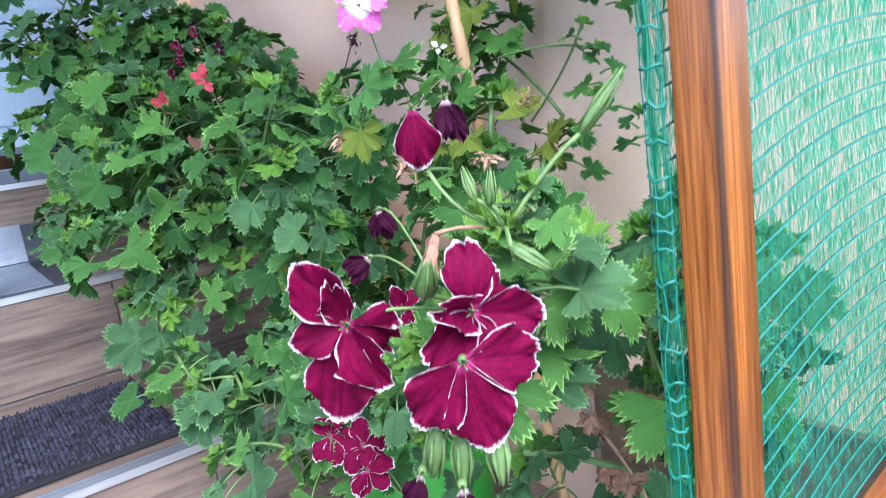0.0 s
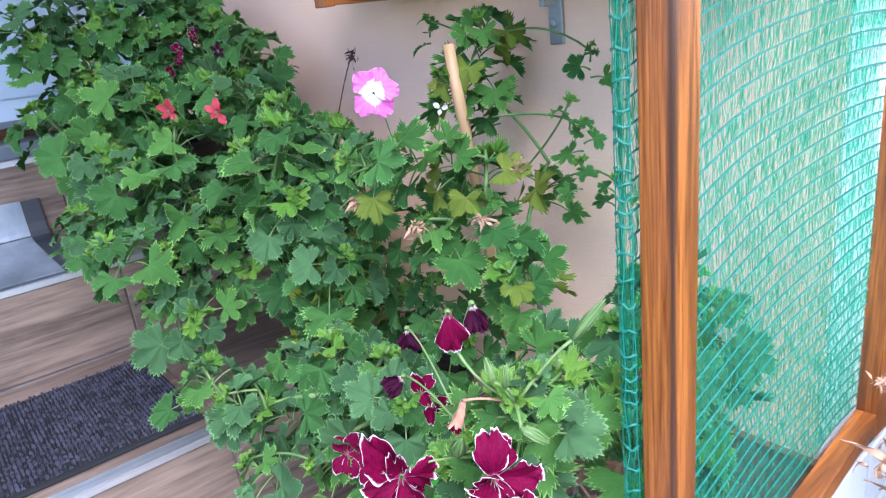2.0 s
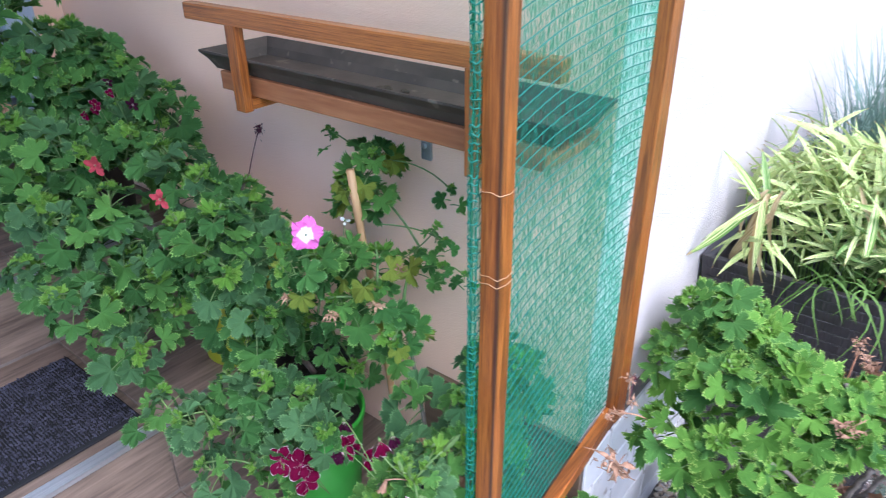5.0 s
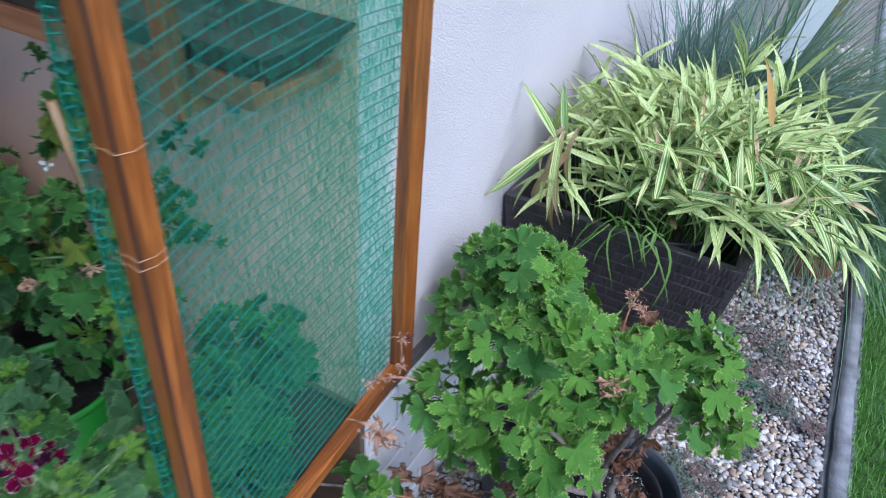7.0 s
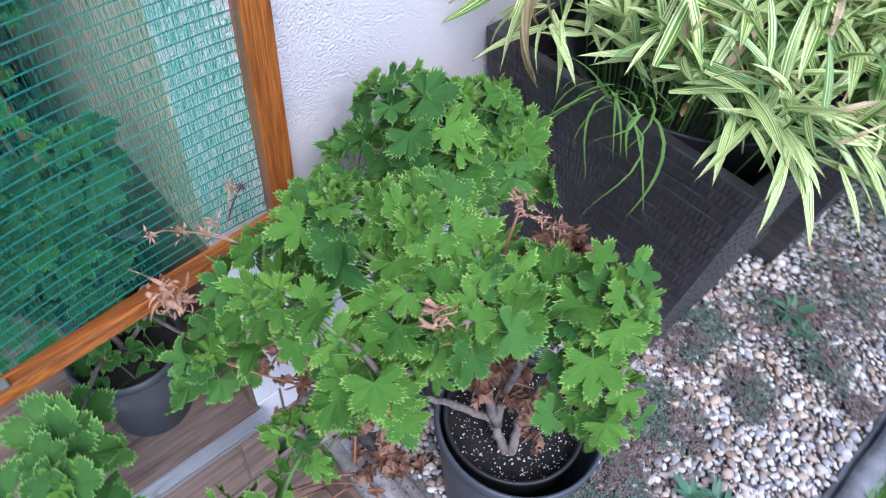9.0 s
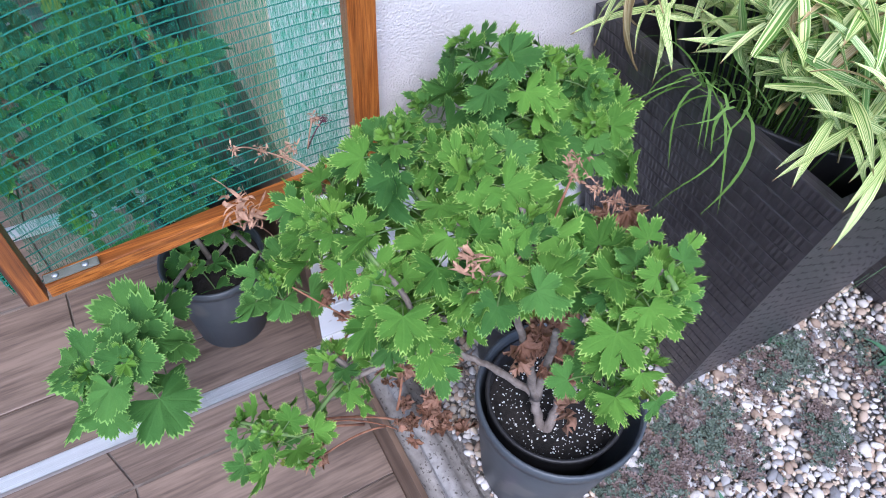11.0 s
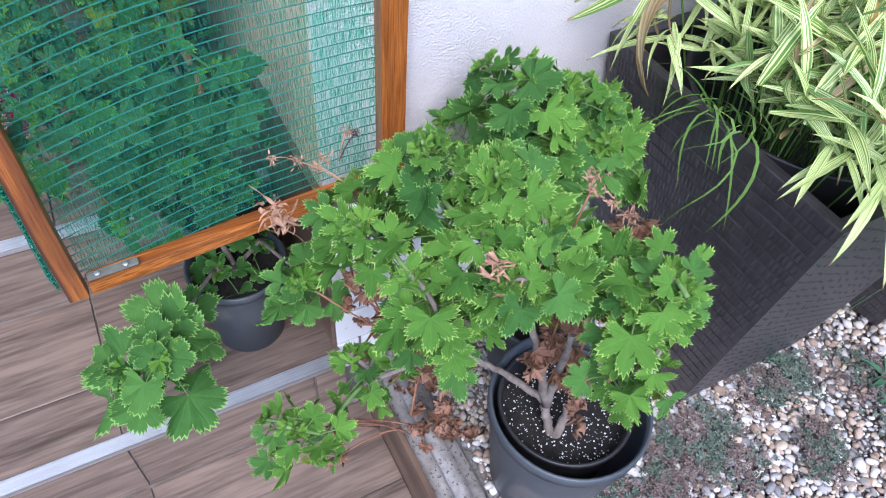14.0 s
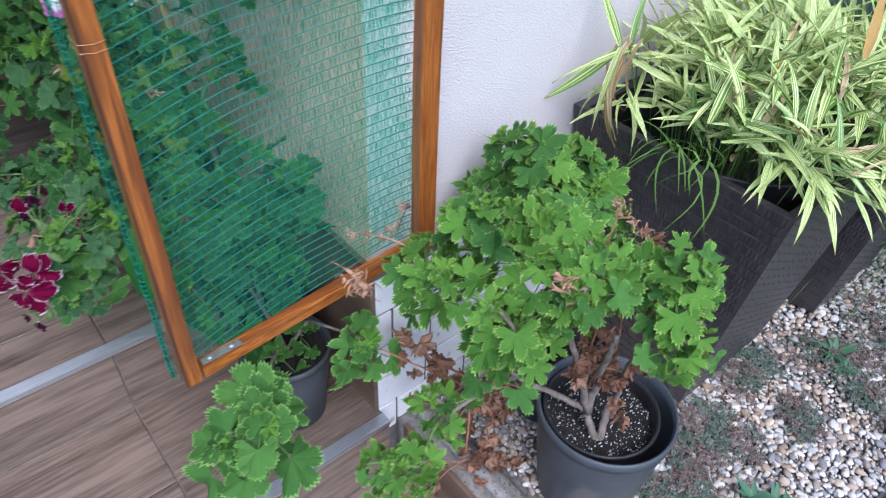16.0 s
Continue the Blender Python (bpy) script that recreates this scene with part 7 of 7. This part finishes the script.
# slender shrub with yellowing leaves further along the wall
shrub = empty("shrub", (0.12, 2.95, 0.0), "slender shrub with dark stems and sparse orange leaves", "shrub")
hr = random.Random(41)
for k in range(6):
    sv, sf = [], []
    p0 = Vector((hr.uniform(-0.06, 0.06), hr.uniform(-0.06, 0.06), -0.01))
    p2 = p0 + Vector((hr.uniform(-0.15, 0.25), hr.uniform(-0.2, 0.2), hr.uniform(1.1, 1.7)))
    pts = bezier(p0, p0.lerp(p2, 0.5) + Vector((hr.uniform(-0.05, 0.05), 0, 0)), p2, 10)
    tube(sv, sf, pts, [0.009 - 0.0007 * q for q in range(10)], 7)
    part("stem", mesh_ob("stem", sv, sf, M_STEM_WOOD, True), None, shrub)
    for q in range(26):
        o = pts[hr.randint(2, 9)] + Vector((hr.gauss(0, 0.05), hr.gauss(0, 0.05), hr.gauss(0, 0.05)))
        lf = part("leaf", hr.choice(AUTUMN if hr.random() < 0.45 else BLADES_G), None, shrub)
        lf.matrix_basis = frame_matrix(o, (hr.gauss(0, 1), hr.gauss(0, 1), hr.gauss(-0.4, 0.4)), (hr.gauss(0, 0.5), hr.gauss(-0.4, 0.5), 0.8), hr.uniform(0.035, 0.07)) @ Matrix.Diagonal((1, 3.2, 1, 1))

# ---- gravel, weeds, lawn ----
bm = bmesh.new()
bmesh.ops.create_icosphere(bm, subdivisions=2, radius=1.0)
ICO_V = np.array([v.co[:] for v in bm.verts])
ICO_F = np.array([[v.index for v in f.verts] for f in bm.faces])
bm.free()
sr = np.random.RandomState(4)


def pebble_verts(size):
    v = ICO_V.copy()
    ax = np.array([1.0, sr.uniform(0.55, 0.9), sr.uniform(0.42, 0.7)])
    k = sr.normal(size=(3, 3))
    v = v + 0.13 * np.sin(v @ k * 1.6 + sr.uniform(0, 6)) + 0.06 * np.sin(v @ k[::-1] * 3.7)
    v = v * ax * size
    a, b = sr.uniform(0, 6.283), sr.normal(0, 0.35)
    rz = np.array([[math.cos(a), -math.sin(a), 0], [math.sin(a), math.cos(a), 0], [0, 0, 1]])
    rx = np.array([[1, 0, 0], [0, math.cos(b), -math.sin(b)], [0, math.sin(b), math.cos(b)]])
    return v @ rx.T @ rz.T


gravel = tagged(new("gravel_bed"), "mixed pale river gravel along the house wall", "gravel", kind="stuff")
variants = [mesh_ob("pebble", pebble_verts(1.0), [tuple(f) for f in ICO_F], M_PEBBLE, True) for _ in range(10)]
spots_ = []
y = 0.768
while y < 2.35:
    pitch = 0.0098 if y < 1.45 else 0.0125
    x = WX + 0.035
    while x < 0.572:
        spots_.append((x + sr.uniform(-0.005, 0.005), y + sr.uniform(-0.005, 0.005), 0))
        x += pitch
    y += pitch * 0.93
for _ in range(2600):
    spots_.append((sr.uniform(WX + 0.03, 0.57), sr.uniform(0.77, 2.3), 0.004))
near_box = [s for s in spots_ if 0.22 < s[0] < 0.47 and 0.98 < s[1] < 1.40]
near_set = set(near_box[::max(1, len(near_box) // 290)][:290])
jv, jf = [], []
off = 0
for s in spots_:
    size = float(np.clip(sr.lognormal(-5.12, 0.38), 0.0030, 0.0135))
    zz = -0.010 + size * 0.45 + s[2] + 0.004 * math.sin(s[0] * 21) * math.sin(s[1] * 17)
    if s in near_set:
        ob = part("pebble", variants[sr.randint(10)], None, gravel)
        ob.matrix_basis = Matrix.LocRotScale((s[0], s[1], zz), Euler((sr.normal(0, 0.3), sr.normal(0, 0.3), sr.uniform(0, 6.28))), (size, size, size))
    else:
        jv.append(pebble_verts(size) + np.array([s[0], s[1], zz]))
        jf.append(ICO_F + off)
        off += len(ICO_V)
y = 2.35
while y < 5.5:
    x = WX + 0.035
    while x < 0.572:
        size = float(sr.uniform(0.008, 0.018))
        jv.append(pebble_verts(size) + np.array([x + sr.uniform(-0.01, 0.01), y + sr.uniform(-0.01, 0.01), -0.008]))
        jf.append(ICO_F + off)
        off += len(ICO_V)
        x += 0.026
    y += 0.026
me = bpy.data.meshes.new("pebbles")
me.from_pydata(np.concatenate(jv).tolist(), [], np.concatenate(jf).tolist())
me.materials.append(M_PEBBLE_JOINED)
me.polygons.foreach_set("use_smooth", [True] * len(me.polygons))
tagged(part("pebbles", me, None, gravel), kind="stuff")

wv, wf, wm = [], [], []
wr = random.Random(29)
patches = [(0.24, 1.20, 0.060), (0.215, 1.37, 0.050), (0.255, 1.11, 0.050), (0.32, 1.20, 0.055), (0.39, 1.37, 0.035), (0.22, 1.46, 0.045), (0.32, 1.03, 0.045), (0.300, 1.60, 0.060), (0.345, 1.40, 0.035), (0.44, 1.57, 0.040), (0.54, 1.53, 0.025), (0.42, 1.78, 0.070), (0.33, 1.85, 0.080), (0.29, 1.06, 0.030), (0.27, 0.96, 0.030), (0.37, 0.97, 0.030), (0.36, 1.66, 0.05)]
for k in range(3600):
    cx, cy, cr = wr.choice(patches)
    a, rad_ = wr.uniform(0, 6.28), cr * math.sqrt(wr.random()) * wr.choice((0.9, 1.1, 1.3, 1.7))
    p = Vector((cx + rad_ * math.cos(a), cy + rad_ * math.sin(a), wr.uniform(0.008, 0.017)))
    if not (0.0 < p.x < 0.565):
        continue
    s = wr.uniform(0.0032, 0.0056)
    a = wr.uniform(0, 6.28)
    tip_ = Vector((wr.gauss(0, 0.25), wr.gauss(0, 0.25), 0))
    tone = 0 if noise.noise(Vector((p.x * 14, p.y * 14, 5))) + wr.uniform(-0.25, 0.25) > 0.04 else 1
    for j in range(3):
        # heart-shaped leaflets, notched at the end and folded along the rib
        aj = a + j * 2.094
        d = Vector((math.cos(aj), math.sin(aj), 0))
        t_ = Vector((-d.y, d.x, 0))
        b0 = len(wv)
        for (u_, w_, h_) in ((0, 0, 0), (0.55, 0.5, 0.12), (1.0, 0.66, 0.1), (1.25, 0.36, 0.0), (1.1, 0, -0.12), (1.25, -0.36, 0.0), (1.0, -0.66, 0.1), (0.55, -0.5, 0.12)):
            e = d * u_ * s + t_ * w_ * s
            wv.append(p + e + Vector((0, 0, h_ * s + e.dot(tip_))))
        wf += [(b0, b0 + 1, b0 + 2, b0 + 3, b0 + 4), (b0, b0 + 4, b0 + 5, b0 + 6, b0 + 7)]
        wm += [tone, tone]
tagged(part("clover_patch", mesh_ob("clover_patch", wv, wf, [M_WEED, M_WEED_RED], False, None, wm)), "dull reddish green clover creeping through the gravel", "clover", kind="stuff")
for (wx_, wy_, sz, broad) in ((0.405, 1.115, 0.045, 3.2), (0.470, 1.120, 0.055, 3.0), (0.535, 1.160, 0.045, 3.4), (0.440, 1.145, 0.035, 3.0), (0.320, 1.640, 0.060, 2.4), (0.360, 1.600, 0.040, 2.8), (0.17, 1.45, 0.03, 2.4)):
    root = empty("weed", (wx_, wy_, 0.006), "small green weed rosette growing in the gravel", "weed", "weeds in the gravel")
    for j in range(9):
        a = j * 2.4 + wr.uniform(-0.2, 0.2)
        ob = part("leaf", wr.choice(BLADES_G), None, root)
        L = sz * wr.uniform(0.7, 1.15)
        ob.matrix_basis = frame_matrix((0, 0, 0), (math.cos(a), math.sin(a), 0.35), (-math.cos(a) * 0.3, -math.sin(a) * 0.3, 1), L) @ Matrix.Diagonal((1, broad, 1, 1))
        ob.material_slots[0].link = "OBJECT"
        ob.material_slots[0].material = M_WEED_LEAF

n_bl = 34000
bx = 0.636 + 1.3 * sr.uniform(0, 1, n_bl) ** 1.5
by = 0.72 + 3.6 * sr.uniform(0, 1, n_bl) ** 1.3
ang = sr.uniform(0, 6.283, n_bl)
hh = sr.uniform(0.02, 0.055, n_bl)
ln_ = sr.uniform(0.1, 0.8, n_bl) * hh
w_ = sr.uniform(0.0009, 0.0017, n_bl)
base_ = np.stack([bx, by, np.full(n_bl, -0.013)], 1)
side_ = np.stack([-np.sin(ang) * w_, np.cos(ang) * w_, np.zeros(n_bl)], 1)
midp = base_ + np.stack([np.cos(ang) * ln_ * 0.4, np.sin(ang) * ln_ * 0.4, hh * 0.6], 1)
tipp = base_ + np.stack([np.cos(ang) * ln_, np.sin(ang) * ln_, hh], 1)
allv = np.stack([base_ - side_, base_ + side_, midp + side_ * 0.8, midp - side_ * 0.8, tipp], 1).reshape(-1, 3)
i0 = np.arange(n_bl) * 5
quads = np.stack([i0, i0 + 1, i0 + 2, i0 + 3], 1).tolist()
tris = np.stack([i0 + 3, i0 + 2, i0 + 4], 1).tolist()
me = bpy.data.meshes.new("lawn_grass")
me.from_pydata(allv.tolist(), [], quads + tris)
me.materials.append(M_GRASS)
tagged(part("lawn_grass", me, None), "mown green lawn beyond the grey edging kerb", "lawn", kind="stuff")
